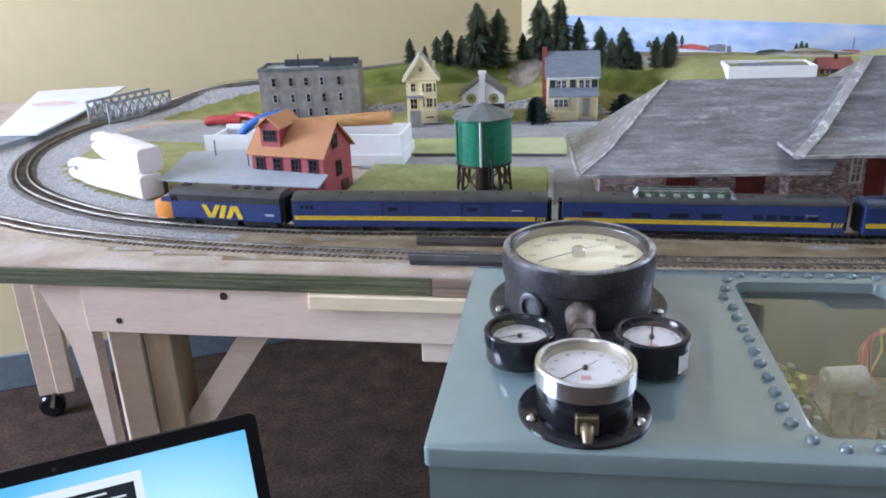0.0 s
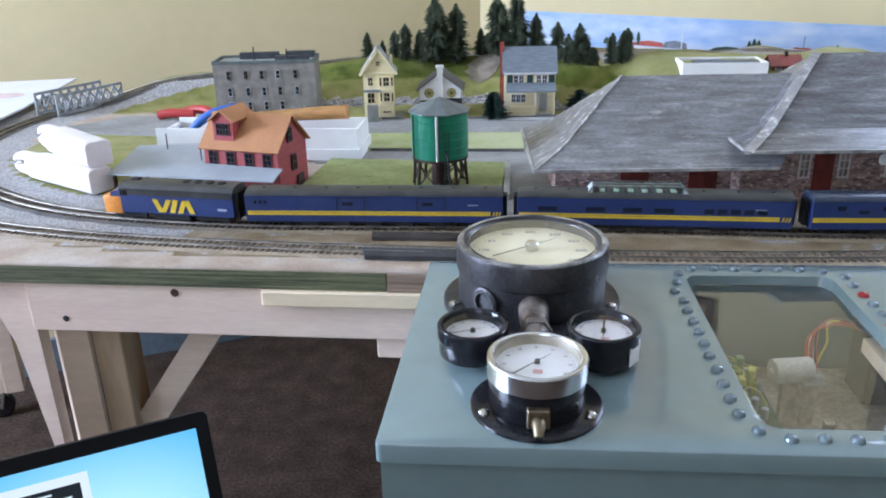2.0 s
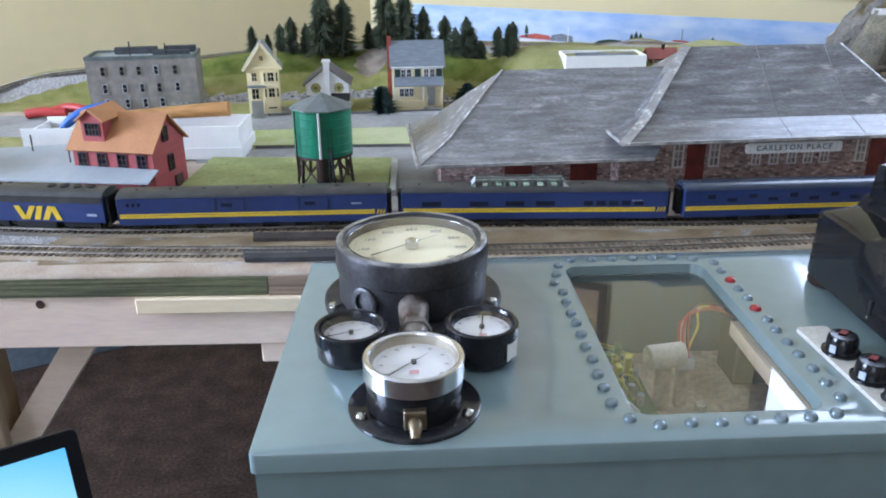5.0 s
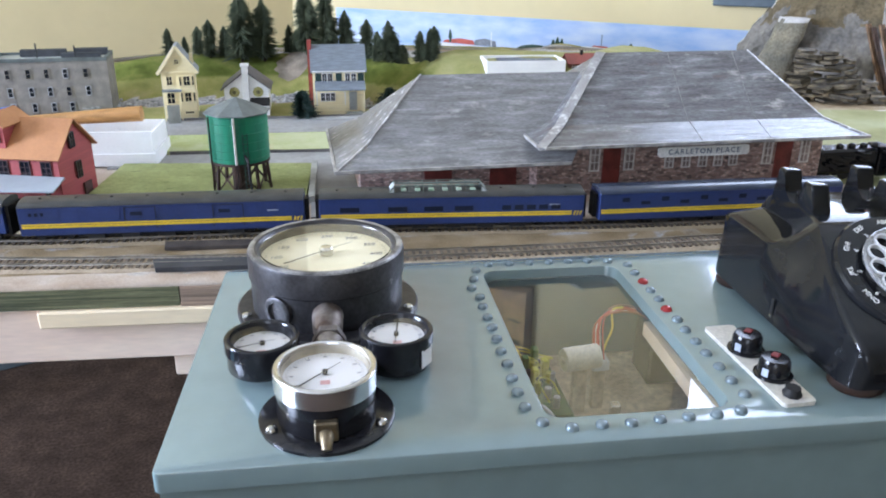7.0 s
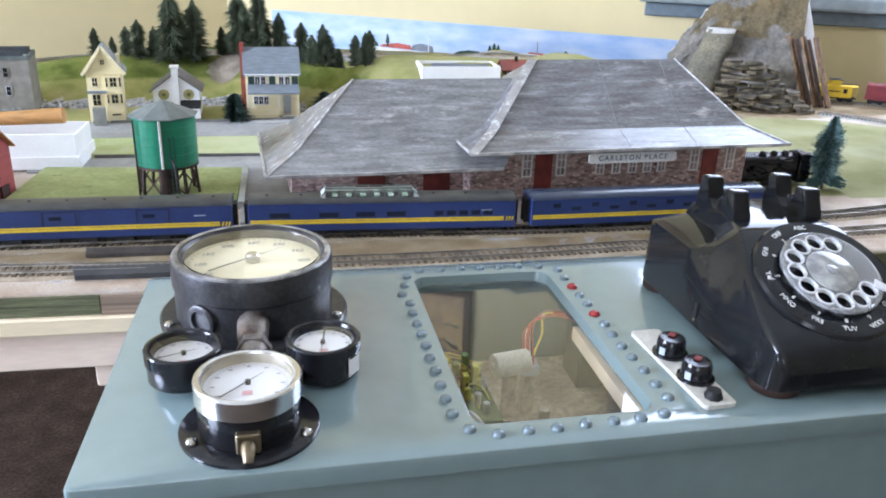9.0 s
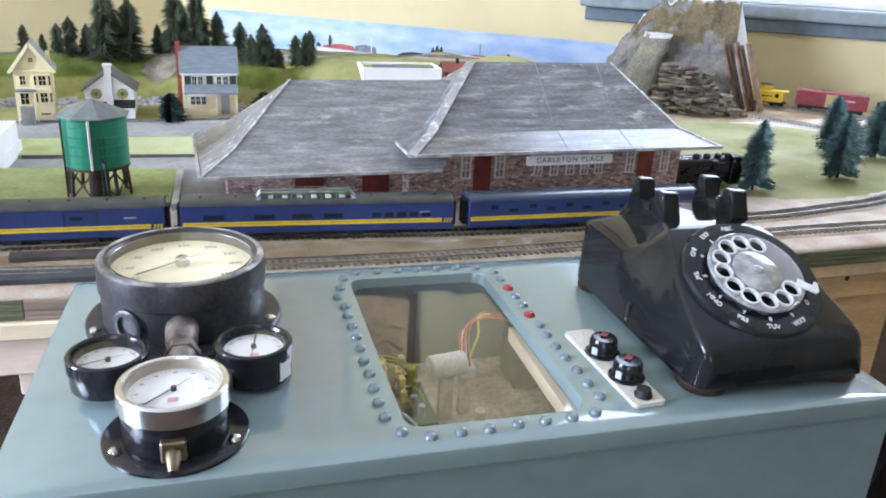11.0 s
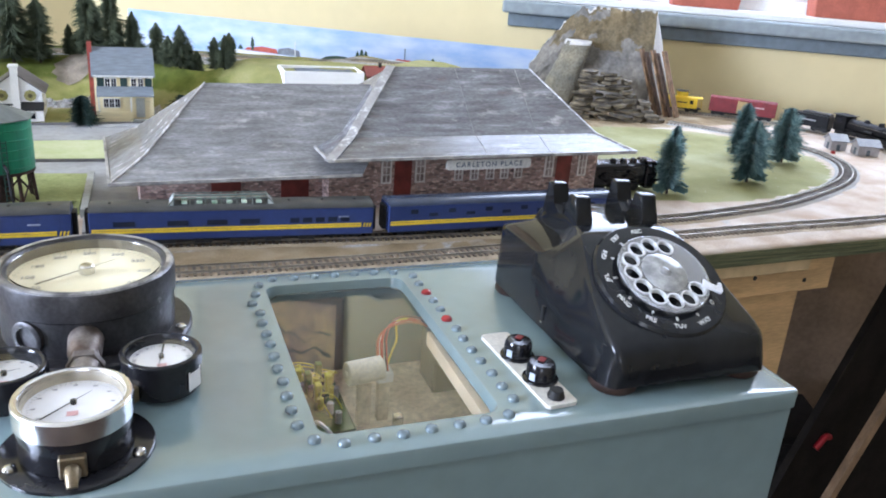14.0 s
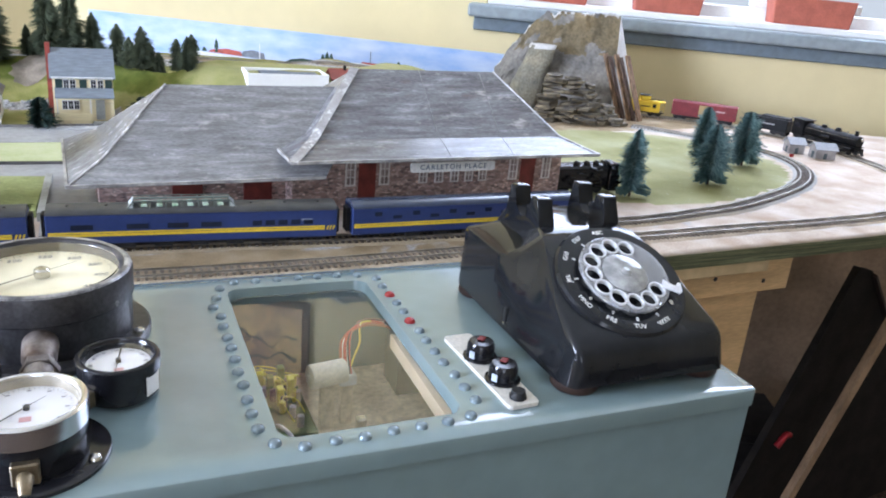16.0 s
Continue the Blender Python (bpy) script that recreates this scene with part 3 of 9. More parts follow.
def ground_material():
    m = bpy.data.materials.new("layout_ground")
    m.use_nodes = True
    n, l = m.node_tree.nodes, m.node_tree.links
    b = n["Principled BSDF"]
    b.inputs["Roughness"].default_value = 0.92
    b.inputs["Specular IOR Level"].default_value = 0.15
    tc = n.new("ShaderNodeTexCoord")

    def tex(scale, detail=4):
        t = n.new("ShaderNodeTexNoise")
        t.inputs["Scale"].default_value, t.inputs["Detail"].default_value = scale, detail
        l.new(tc.outputs["Object"], t.inputs["Vector"])
        return t.outputs["Fac"]

    def ramp(src, *stops):
        r = n.new("ShaderNodeValToRGB")
        while len(r.color_ramp.elements) < len(stops):
            r.color_ramp.elements.new(0.5)
        for e, (p, c) in zip(r.color_ramp.elements, stops):
            e.position, e.color = p, (*c, 1)
        l.new(src, r.inputs["Fac"])
        return r.outputs["Color"]

    def mix(fac, a, b2):
        x = n.new("ShaderNodeMix")
        x.data_type = "RGBA"
        l.new(fac, x.inputs["Factor"])
        l.new(a, x.inputs["A"])
        l.new(b2, x.inputs["B"])
        return x.outputs["Result"]

    def mask(name, edge):
        a = n.new("ShaderNodeAttribute")
        a.attribute_name = name
        s = n.new("ShaderNodeMath")
        s.operation = "MULTIPLY_ADD"
        s.inputs[1].default_value = edge
        l.new(tex(34, 5), s.inputs[0])
        l.new(a.outputs["Fac"], s.inputs[2])
        r = n.new("ShaderNodeMapRange")
        r.inputs["From Min"].default_value, r.inputs["From Max"].default_value = 0.42 + edge / 2, 0.60 + edge / 2
        l.new(s.outputs[0], r.inputs["Value"])
        return r.outputs["Result"]

    vo = n.new("ShaderNodeTexVoronoi")
    vo.inputs["Scale"].default_value = 430
    l.new(tc.outputs["Object"], vo.inputs["Vector"])
    tan = ramp(tex(16, 6), (0.3, (0.36, 0.268, 0.195)), (0.5, (0.455, 0.372, 0.296)), (0.7, (0.54, 0.480, 0.42)))
    stones = ramp(vo.outputs["Color"], (0.2, (0.28, 0.27, 0.265)), (0.55, (0.40, 0.39, 0.385)), (0.85, (0.54, 0.53, 0.53)))
    turf = ramp(tex(26, 6), (0.28, (0.17, 0.18, 0.045)), (0.5, (0.27, 0.265, 0.08)), (0.72, (0.37, 0.32, 0.15)))
    thin = ramp(tex(6, 9), (0.34, (0.185, 0.178, 0.070)), (0.5, (0.262, 0.256, 0.122)), (0.66, (0.35, 0.345, 0.21)))
    dot = n.new("ShaderNodeMapRange")
    dot.inputs["From Min"].default_value, dot.inputs["From Max"].default_value = 0.73, 0.77
    l.new(tex(170, 2), dot.inputs["Value"])
    thin = mix(dot.outputs["Result"], thin, ramp(tex(3), (0.3, (0.62, 0.61, 0.54)), (0.7, (0.70, 0.69, 0.62))))
    pa = n.new("ShaderNodeAttribute")
    pa.attribute_name = "pale"
    turf = mix(pa.outputs["Fac"], turf, thin)
    lush = ramp(tex(30, 6), (0.30, (0.07, 0.09, 0.016)), (0.5, (0.12, 0.145, 0.03)), (0.72, (0.20, 0.20, 0.06)))
    turf = mix(mask("deep", 0.5), turf, lush)
    brown = ramp(tex(22, 6), (0.3, (0.185, 0.132, 0.072)), (0.5, (0.265, 0.200, 0.120)), (0.7, (0.36, 0.29, 0.20)))
    tan = mix(mask("earth", 0.5), tan, brown)
    col = mix(mask("ballast", 0.7), tan, stones)
    col = mix(mask("grass", 0.5), col, turf)
    hs = n.new("ShaderNodeHueSaturation")
    mr = n.new("ShaderNodeMapRange")
    mr.inputs["To Min"].default_value, mr.inputs["To Max"].default_value = 0.7, 1.3
    l.new(tex(520, 2), mr.inputs["Value"])
    l.new(mr.outputs["Result"], hs.inputs["Value"])
    l.new(col, hs.inputs["Color"])
    l.new(hs.outputs["Color"], b.inputs["Base Color"])
    bp = n.new("ShaderNodeBump")
    bp.inputs["Strength"].default_value, bp.inputs["Distance"].default_value = 0.8, 0.0018
    ba = n.new("ShaderNodeAttribute")
    ba.attribute_name = "ballast"
    hm = n.new("ShaderNodeMath")
    hm.operation = "MULTIPLY"
    l.new(vo.outputs["Distance"], hm.inputs[0])
    l.new(ba.outputs["Fac"], hm.inputs[1])
    ha = n.new("ShaderNodeMath")
    ha.operation = "MULTIPLY_ADD"
    ha.inputs[1].default_value = 0.22
    l.new(tex(300, 3), ha.inputs[0])
    l.new(hm.outputs[0], ha.inputs[2])
    l.new(ha.outputs[0], bp.inputs["Height"])
    l.new(bp.outputs["Normal"], b.inputs["Normal"])
    return m


me.materials.append(ground_material())
tagged(new("ground", me), "model railway ground of tan board, glued gravel and grass", "ground", "", "structure")

# the plywood under it, its painted edge, and the table frame
table = thing("layout_table", "plywood table on pine legs with a green-painted edge", "table")


def edge_strip(x0, x1, z0, z1, out, thick, m, name, label=""):
    bm = bmesh.new()
    pts = [(x0, interp(FRONT, x0))] + [p for p in FRONT if x0 < p[0] < x1] + [(x1, interp(FRONT, x1))]
    lo = [(x, y - out) for x, y in pts]
    hi = [(x, y - out + thick) for x, y in pts]
    prism(bm, lo + hi[::-1], z0, z1)
    return part(name, bm, m, table, label)


edge_strip(-1.3, 0.010, 0.860, G - 0.0024, 0.001, 0.018, PLY, "edge_band", "green-painted layered plywood edge")
edge_strip(0.011, 0.115, 0.859, G - 0.0024, 0.002, 0.018, PLYBROWN, "edge_band", "bare brown plywood edge")
edge_strip(0.116, 2.1, 0.860, G - 0.0024, 0.001, 0.018, PLY, "edge_band", "green-painted layered plywood edge")
bm = bmesh.new()
pts = [(x, y + 0.0175) for x, y in FRONT]
bk = [(x, y - 0.002) for x, y in BACK]
prism(bm, pts + bk[::-1], 0.864, G - 0.0028)
part("plywood_top", bm, PLYBROWN, table)

FM = Matrix.Translation((0.041, 0.770, 0)) @ Matrix.Rotation(radians(-9), 4, "Z")     # x along the front edge, y inwards


def plank(name, x0, x1, y0, y1, z0, z1, m, label="", base=FM):
    bm = bmesh.new()
    quad_box(bm, x0, x1, y0, y1, z0, z1, bevel=0.0015)
    bm.transform(base)
    return part(name, bm, m, table, label)


rail = plank("front_rail", -0.432, 0.30, 0.006, 0.030, 0.800, 0.8595, PINEX, "pale pine front rail with a knot")
plank("batten", -0.163, 0.16, -0.006, 0.005, 0.842, 0.8592, PALEB, "pale pine batten")
plank("block", -0.047, 0.02, 0.012, 0.05, 0.775, 0.7995, PINEX)
bm = bmesh.new()
lathe(bm, [(0.0048, 0), (0.0046, 0.001), (0.0, 0.0012)], 9, FM @ Matrix.Translation((-0.262, 0.0061, 0.850)) @ Matrix.Rotation(radians(90), 4, "X"))
part("knot", bm, KNOT, rail, "dark brown knot")
bm = bmesh.new()
lathe(bm, [(0.0036, 0), (0.0036, 0.001), (0.0, 0.0012)], 12, FM @ Matrix.Translation((-0.3911, 0.0061, 0.816)) @ Matrix.Rotation(radians(90), 4, "X"))
part("screw", bm, INK, rail, "dark screw hole")


def leaning(name, a, b, w, d, m):
    """A board from a to b in the frame of the table's front."""
    bm = bmesh.new()
    bar(bm, FM @ Vector(a), FM @ Vector(b), w, d)
    return part(name, bm, m, table)


# front left leg, made of two boards, with a splayed strut and a diagonal brace
def upright(name, outline, z0, z1, m, label=""):
    bm = bmesh.new()
    prism(bm, outline, z0, z1)
    bm.transform(FM)
    return part(name, bm, m, table, label)


upright("leg", [(-0.441, 0.052), (-0.4225, 0.031), (-0.3865, 0.031), (-0.3865, 0.069), (-0.441, 0.069)], 0.0, 0.8595, PINE, "pale pine leg with a planed corner")
plank("leg", -0.3855, -0.3505, 0.036, 0.080, 0.0, 0.8595, mat("brown_pine", (0.50, 0.36, 0.23), 0.6, var=0.12, scale=9, stretch=(1, 1, 0.2)))
bm = bmesh.new()
prism(bm, [(-0.491, 0.8595), (-0.4328, 0.8595), (-0.4318, 0.56), (-0.4375, 0.56), (-0.4455, 0.6425), (-0.4625, 0.780)][::-1], -0.0305, -0.0125)
bm.transform(FM @ Matrix.Rotation(radians(90), 4, "X"))
part("gusset", bm, PINEX, table, "pale tapering pine gusset")
leaning("brace", (-0.232, 0.062, 0.81), (-0.430, 0.062, 0.53), 0.030, 0.031, PINE)
FR = Matrix.Translation((0.82, 0.670, 0)) @ Matrix.Rotation(radians(-5), 4, "Z")
rail = plank("front_rail", -0.30, 0.262, 0.022, 0.040, 0.802, 0.8595, PINESHADE, "pine front rail", FR)
plank("batten", -0.30, 0.195, 0.004, 0.021, 0.8415, 0.8592, mat("batten_yellow", (0.62, 0.46, 0.26), 0.55, var=0.08, scale=6), "pale pine batten", FR)
plank("leg", 0.09, 0.2305, 0.042, 0.085, 0.0, 0.8595, PINESHADE, "", FR)
for x, z in ((0.121, 0.8297), (0.212, 0.8186)):
    bm = bmesh.new()
    lathe(bm, [(0.0032, 0), (0.0032, 0.001), (0.0, 0.0012)], 12, FR @ Matrix.Translation((x, 0.0221, z)) @ Matrix.Rotation(radians(90), 4, "X"))
    part("screw", bm, INK, rail, "dark screw head")
# rear leg on a castor
bm = bmesh.new()
LEG = Matrix.Translation((-1.068, 1.965, 0)) @ Matrix.Rotation(radians(17), 4, "Z")
quad_box(bm, -0.045, 0.0, -0.02, 0.02, 0.075, 0.86, bevel=0.0015)
quad_box(bm, 0.001, 0.045, -0.025, 0.02, 0.075, 0.86, bevel=0.0015)
bm.transform(LEG)
leg = part("leg", bm, PINE, table, "pine leg on a black castor")
bm = bmesh.new()
lathe(bm, [(0.010, -0.016), (0.028, -0.016), (0.034, -0.010), (0.034, 0.010), (0.028, 0.016), (0.010, 0.016)], 20, LEG @ Matrix.Translation((-0.022, 0, 0.034)) @ Matrix.Rotation(radians(90), 4, "X"))
part("castor", bm, BLACK, leg, "black castor wheel", 40)
bm = bmesh.new()
bar(bm, LEG @ Vector((-0.022, -0.021, 0.034)), LEG @ Vector((-0.012, -0.012, 0.08)), 0.02, 0.004)
part("castor_fork", bm, STEEL, leg)


# ---- the control desk ----
BX = Matrix.Translation((0.055, 0.764, 0)) @ Matrix.Rotation(radians(-7.7), 4, "Z") @ Matrix.Diagonal((1, -1, 1, 1))
TOP = 0.895


def D(u, v, z=TOP):
    return BX @ Vector((u, v, z))


def DM(u, v, z=TOP, turn=0.0):
    """A pose on the desk: x along its length, y to the rear."""
    return Matrix.Translation(D(u, v, z)) @ Matrix.Rotation(radians(-7.7 + turn), 4, "Z")


desk = thing("control_desk", "grey-green painted control desk with a riveted glass hatch", "desk", DM(0, 0, 0))
W, DEP = 0.6265, 0.300
HU0, HU1, HV0, HV1 = 0.2445, 0.378, 0.0255, 0.2760


def ring_outline(x0, x1, y0, y1, r, n=5):
    out = []
    for cx, cy, a0 in ((x1 - r, y1 - r, 0), (x0 + r, y1 - r, 90), (x0 + r, y0 + r, 180), (x1 - r, y0 + r, 270)):
        for k in range(n + 1):
            a = radians(a0 + 90 * k / n)
            out.append((cx + r * math.cos(a), cy + r * math.sin(a)))
    return out


def frame_plate(bm, outer, inner, z0, z1, slope=0.0):
    """A plate with a hole: both outlines have as many points. The hole's wall may slope inwards."""
    n = len(outer)
    cx = sum(p[0] for p in inner) / n
    cy = sum(p[1] for p in inner) / n
    lo_in = [(cx + (x - cx) * (1 - slope), cy + (y - cy) * (1 - slope * 0.5)) for x, y in inner]
    rows = [[bm.verts.new((x, y, z)) for x, y in pts] for pts, z in ((outer, z0), (outer, z1 - 0.0022), ([(x + (0.0005 if x < cx else -0.0005), y + (0.0005 if y < cy else -0.0005)) for x, y in outer], z1 - 0.0009), ([(x + (0.0020 if x < cx else -0.0020), y + (0.0020 if y < cy else -0.0020)) for x, y in outer], z1), ([(x + (-0.0015 if x < cx else 0.0015), y + (-0.0015 if y < cy else 0.0015)) for x, y in inner], z1), (inner, z1 - 0.0006), ([(p[0] + (q[0] - p[0]) * 0.3, p[1] + (q[1] - p[1]) * 0.3) for p, q in zip(inner, lo_in)], z1 - 0.003), (lo_in, z1 - 0.0115))]
    for a, b in zip(rows, rows[1:] + rows[:1]):
        for i in range(n):
            j = (i + 1) % n
            bm.faces.new((a[i], a[j], b[j], b[i]))


def splay(x, y):
    """The desk is a little wider in front than at the rear."""
    return (x + 0.0265 * y * (1 - x / W), y)


bm = bmesh.new()
OUT = [splay(x, y) for x, y in ring_outline(0.0, W, -0.3055, 0.003, 0.005)]
frame_plate(bm, OUT, ring_outline(HU0, HU1, -HV1, -HV0, 0.012), TOP - 0.0150, TOP, 0.030)
part("desk_top", bm, DESK, desk, "glossy grey-green desk top", 30)
bm = bmesh.new()
prism(bm, [splay(0.003, -0.3025), splay(W - 0.003, -0.3025), splay(W - 0.003, -0.287), splay(0.003, -0.287)], 0.0, TOP - 0.0155)
part("front_panel", bm, DESK, desk)
for a, b, c, d in ((0.003, W - 0.003, -0.016, 0.0), (0.003, 0.019, -0.2865, -0.0165), (W - 0.019, W - 0.003, -0.2865, -0.0165)):
    bm = bmesh.new()
    prism(bm, [splay(a, c), splay(b, c), splay(b, d), splay(a, d)], 0.0, TOP - 0.0155)
    part("side_panel", bm, DESK, desk)
bm = bmesh.new()
prism(bm, ring_outline(HU0 + 0.0025, HU1 - 0.0025, -HV1 + 0.0025, -HV0 - 0.0025, 0.017), TOP - 0.0108, TOP - 0.0088)
pane = part("pane", bm, HATCHGLASS, desk, "clear glass hatch pane")
pane.visible_shadow = False
bm = bmesh.new()
lathe(bm, [(0.0046, 0), (0.0045, 0.0012), (0.0038, 0.0025), (0.0022, 0.0034), (0.0, 0.0037)], 12, close=False)
riv = mesh_from("rivet", bm, RIVET, 60)
bm = bmesh.new()
lathe(bm, [(0.0050, 0), (0.0049, 0.0012), (0.0041, 0.0026), (0.0024, 0.0036), (0.0, 0.0039)], 12, close=False)
redriv = mesh_from("rivet", bm, REDRIV, 60)
spots = [(0.2385, 0.0255, False), (0.2400, 0.2812, False), (0.3795, 0.2830, False)]
for k in range(12):
    spots.append((0.2317 + (-0.0035 if k == 1 else 0.0012 if k == 0 else 0), 0.0452 + 0.0198 * k, False))
for k in range(13):
    spots.append((0.3905 + (0.001 if k > 10 else 0), 0.0283 + 0.01975 * k, k in (2, 5)))
for k in range(7):
    spots.append((0.254 + 0.01995 * k, 0.0130 + (0.003 if k == 6 else 0), False))
for k in range(6):
    spots.append((0.2583 + 0.0203 * k, 0.2895 - 0.0005 * k, False))
for u, v, red in spots:
    piece("rivet", redriv if red else riv, desk, Matrix.Translation((u + random.uniform(-0.0008, 0.0008), -v + random.uniform(-0.0008, 0.0008), TOP)))
# inside of the desk, seen through the glass
INSIDE = mat("desk_inside", (0.76, 0.66, 0.50), 0.7, var=0.2, scale=22, second=(0.52, 0.41, 0.29), fine=0.1)
bm = bmesh.new()
quad_box(bm, 0.02, W - 0.02, -DEP + 0.02, -0.024, 0.785, 0.795)
part("inner_shelf", bm, INSIDE, desk, "tan wooden shelf")
bm = bmesh.new()
bar(bm, (0.3900, -0.098, 0.861), (0.3860, -0.285, 0.861), 0.0135, 0.013)
part("inner_batten", bm, PALEB, desk, "pale wooden batten")
bm = bmesh.new()
bar(bm, (0.3835, -0.190, 0.7955), (0.3800, -0.235, 0.840), 0.003, 0.003)
part("stay", bm, PALEB, desk, "thin pale wooden stay")
# a white cylindrical motor on its post
MOT = Matrix.Translation((0.317, -0.1245, 0.8495)) @ Matrix.Rotation(radians(9.3), 4, "Z") @ Matrix.Rotation(radians(90), 4, "Y")
bm = bmesh.new()
lathe(bm, [(0.0030, -0.0190), (0.0030, -0.0170), (0.0100, -0.0165), (0.0108, -0.0155), (0.0108, 0.0160), (0.0090, 0.0170)], 24, MOT)
part("motor_can", bm, mat("motor_cream", (0.74, 0.69, 0.56), 0.5, var=0.08, scale=40), desk, "white cylindrical motor", 40)
bm = bmesh.new()
quad_box(bm, 0.311, 0.323, -0.1285, -0.1205, 0.7955, 0.839)
part("motor_post", bm, INSIDE, desk)
# a square white plug with a flat bundle of coloured wires
bm = bmesh.new()
frame_plate(bm, ring_outline(0.3285, 0.3440, -0.1260, -0.1125, 0.001), ring_outline(0.3310, 0.3415, -0.1240, -0.1145, 0.0008), 0.836, 0.846)
part("plug", bm, WHITE, desk, "square white cable plug")
bm = bmesh.new()
quad_box(bm, 0.3312, 0.3413, -0.1238, -0.1147, 0.7955, 0.8375)
part("plug_block", bm, INSIDE, desk)
bm = bmesh.new()
quad_box(bm, 0.396, 0.432, -0.092, -0.050, 0.7955, 0.866, bevel=0.002)
part("relay_box", bm, mat("relay_black", (0.022, 0.021, 0.022), 0.4, var=0.2), desk, "black relay box")
BUNDLE = ((0.46, 0.16, 0.09), (0.55, 0.10, 0.06), (0.80, 0.78, 0.70), (0.50, 0.20, 0.12), (0.62, 0.07, 0.06), (0.40, 0.12, 0.07), (0.80, 0.78, 0.72), (0.06, 0.05, 0.06), (0.60, 0.09, 0.07))
for k, c in enumerate(BUNDLE):
    o = (k - 4) * 0.0011
    f = math.sin(1.9 * k) * 0.0016
    bm = bmesh.new()
    tube(bm, smooth_line([(0.3362 + o, -0.1190, 0.842), (0.3358 + o, -0.1120, 0.858 + f), (0.3385 + o * 0.9, -0.1030, 0.8685 + f), (0.3480 + o * 0.5, -0.0905 + o * 0.7, 0.8720 + f), (0.3590 + o * 0.2, -0.0810 + o * 1.2, 0.8725), (0.3700, -0.0770 + o * 1.3, 0.8715 + f), (0.3850, -0.0790 + o * 1.6, 0.8690), (0.3990, -0.0840 + o * 1.2, 0.8600)], 0.004), 0.00085, 6)
    part("wire", bm, mat("wire_%d" % k, c, 0.4, var=0.05), desk)
# one yellow wire sags out of the bundle
bm = bmesh.new()
tube(bm, smooth_line([(0.3700, -0.0775, 0.8730), (0.3600, -0.0800, 0.8735), (0.3560, -0.0880, 0.8700), (0.3540, -0.0970, 0.8620), (0.3470, -0.1040, 0.8520), (0.3420, -0.1090, 0.8420)], 0.004), 0.0010, 6)
part("wire", bm, mat("wire_yellow", (0.78, 0.60, 0.10), 0.4, var=0.05), desk, "bright yellow wire")
for a, b, c in (((0.3835, -0.079, 0.8705), (0.392, -0.090, 0.866), (0.402, -0.092, 0.852)), ((0.372, -0.0745, 0.870), (0.386, -0.072, 0.868), (0.400, -0.078, 0.858))):
    bm = bmesh.new()
    tube(bm, smooth_line([a, b, c], 0.004), 0.0011, 6)
    part("wire", bm, mat("wire_dark", (0.05, 0.045, 0.06), 0.4, var=0.05), desk)
# a white cable curls up in the near corner
bm = bmesh.new()
tube(bm, smooth_line([(0.2500, -0.205, 0.840), (0.2525, -0.2200, 0.866), (0.2560, -0.2300, 0.871), (0.2640, -0.2360, 0.862), (0.2720, -0.2370, 0.835)], 0.004), 0.0014, 8)
part("wire", bm, WHITE, desk, "white cable")
bm = bmesh.new()
quad_box(bm, 0.246, 0.296, -0.182, -0.092, 0.827, 0.830, bevel=0.001)
board = part("circuit_board", bm, mat("circuit_green", (0.05, 0.12, 0.03), 0.4, var=0.3, scale=90), desk, "small green circuit board")
for k in range(12):
    bm = bmesh.new()
    x, y = random.uniform(0.252, 0.292), random.uniform(-0.176, -0.098)
    lathe(bm, [(0.003, 0), (0.003, 0.010), (0.0, 0.011)], 10, Matrix.Translation((x, y, 0.8302)))
    part("component", bm, mat("component_%d" % (k % 3), ((0.55, 0.5, 0.05), (0.4, 0.42, 0.4), (0.05, 0.05, 0.05))[k % 3], 0.4), board)
for k in range(6):
    bm = bmesh.new()
    e = random.uniform(-0.010, 0.008)
    a = (random.uniform(0.258, 0.29), random.uniform(-0.165, -0.105), 0.831)
    tube(bm, smooth_line([a, (a[0] - 0.008 + e, a[1] + 0.012 - e, 0.847 + e * 0.6), (a[0] + 0.004 - 2 * e, a[1] + 0.016 + e, 0.843 + e * 0.5), (a[0] + 0.012 + e, a[1] + 0.006 - 2 * e, 0.831)], 0.005), 0.0006, 6)
    part("wire", bm, mat("wire_yel", (0.60, 0.58, 0.08), 0.4, var=0.05), desk)
for k in range(5):
    bm = bmesh.new()
    x, y = 0.262 + 0.006 * k, -0.105 - 0.014 * (k % 3)
    quad_box(bm, x - 0.003, x + 0.003, y - 0.004, y + 0.004, 0.8302, 0.847 + 0.004 * (k % 2), bevel=0.0008)
    part("terminal", bm, mat("terminal_%d" % (k % 2), ((0.62, 0.60, 0.05), (0.10, 0.22, 0.05))[k % 2], 0.4, var=0.1), board)
for k in range(3):
    bm = bmesh.new()
    a = Vector((random.uniform(0.300, 0.362), random.uniform(-0.25, -0.15), 0.796))
    tube(bm, smooth_line([a, a + Vector((0.006, 0.010, 0.035)), a + Vector((0.018, 0.014, 0.042)), a + Vector((0.026, 0.004, 0.012)), a + Vector((0.028, 0.0, 0.0))], 0.005), 0.0006, 6)
    part("wire", bm, WHITE, desk)
for k in range(4):
    bm = bmesh.new()
    x, y = 0.305 + 0.016 * k, -0.165 - 0.022 * (k % 2)
    quad_box(bm, x - 0.004, x + 0.004, y - 0.004, y + 0.004, 0.7955, 0.815 + 0.006 * (k % 3), bevel=0.001)
    part("clamp", bm, STEEL, desk, "small bright clamp")
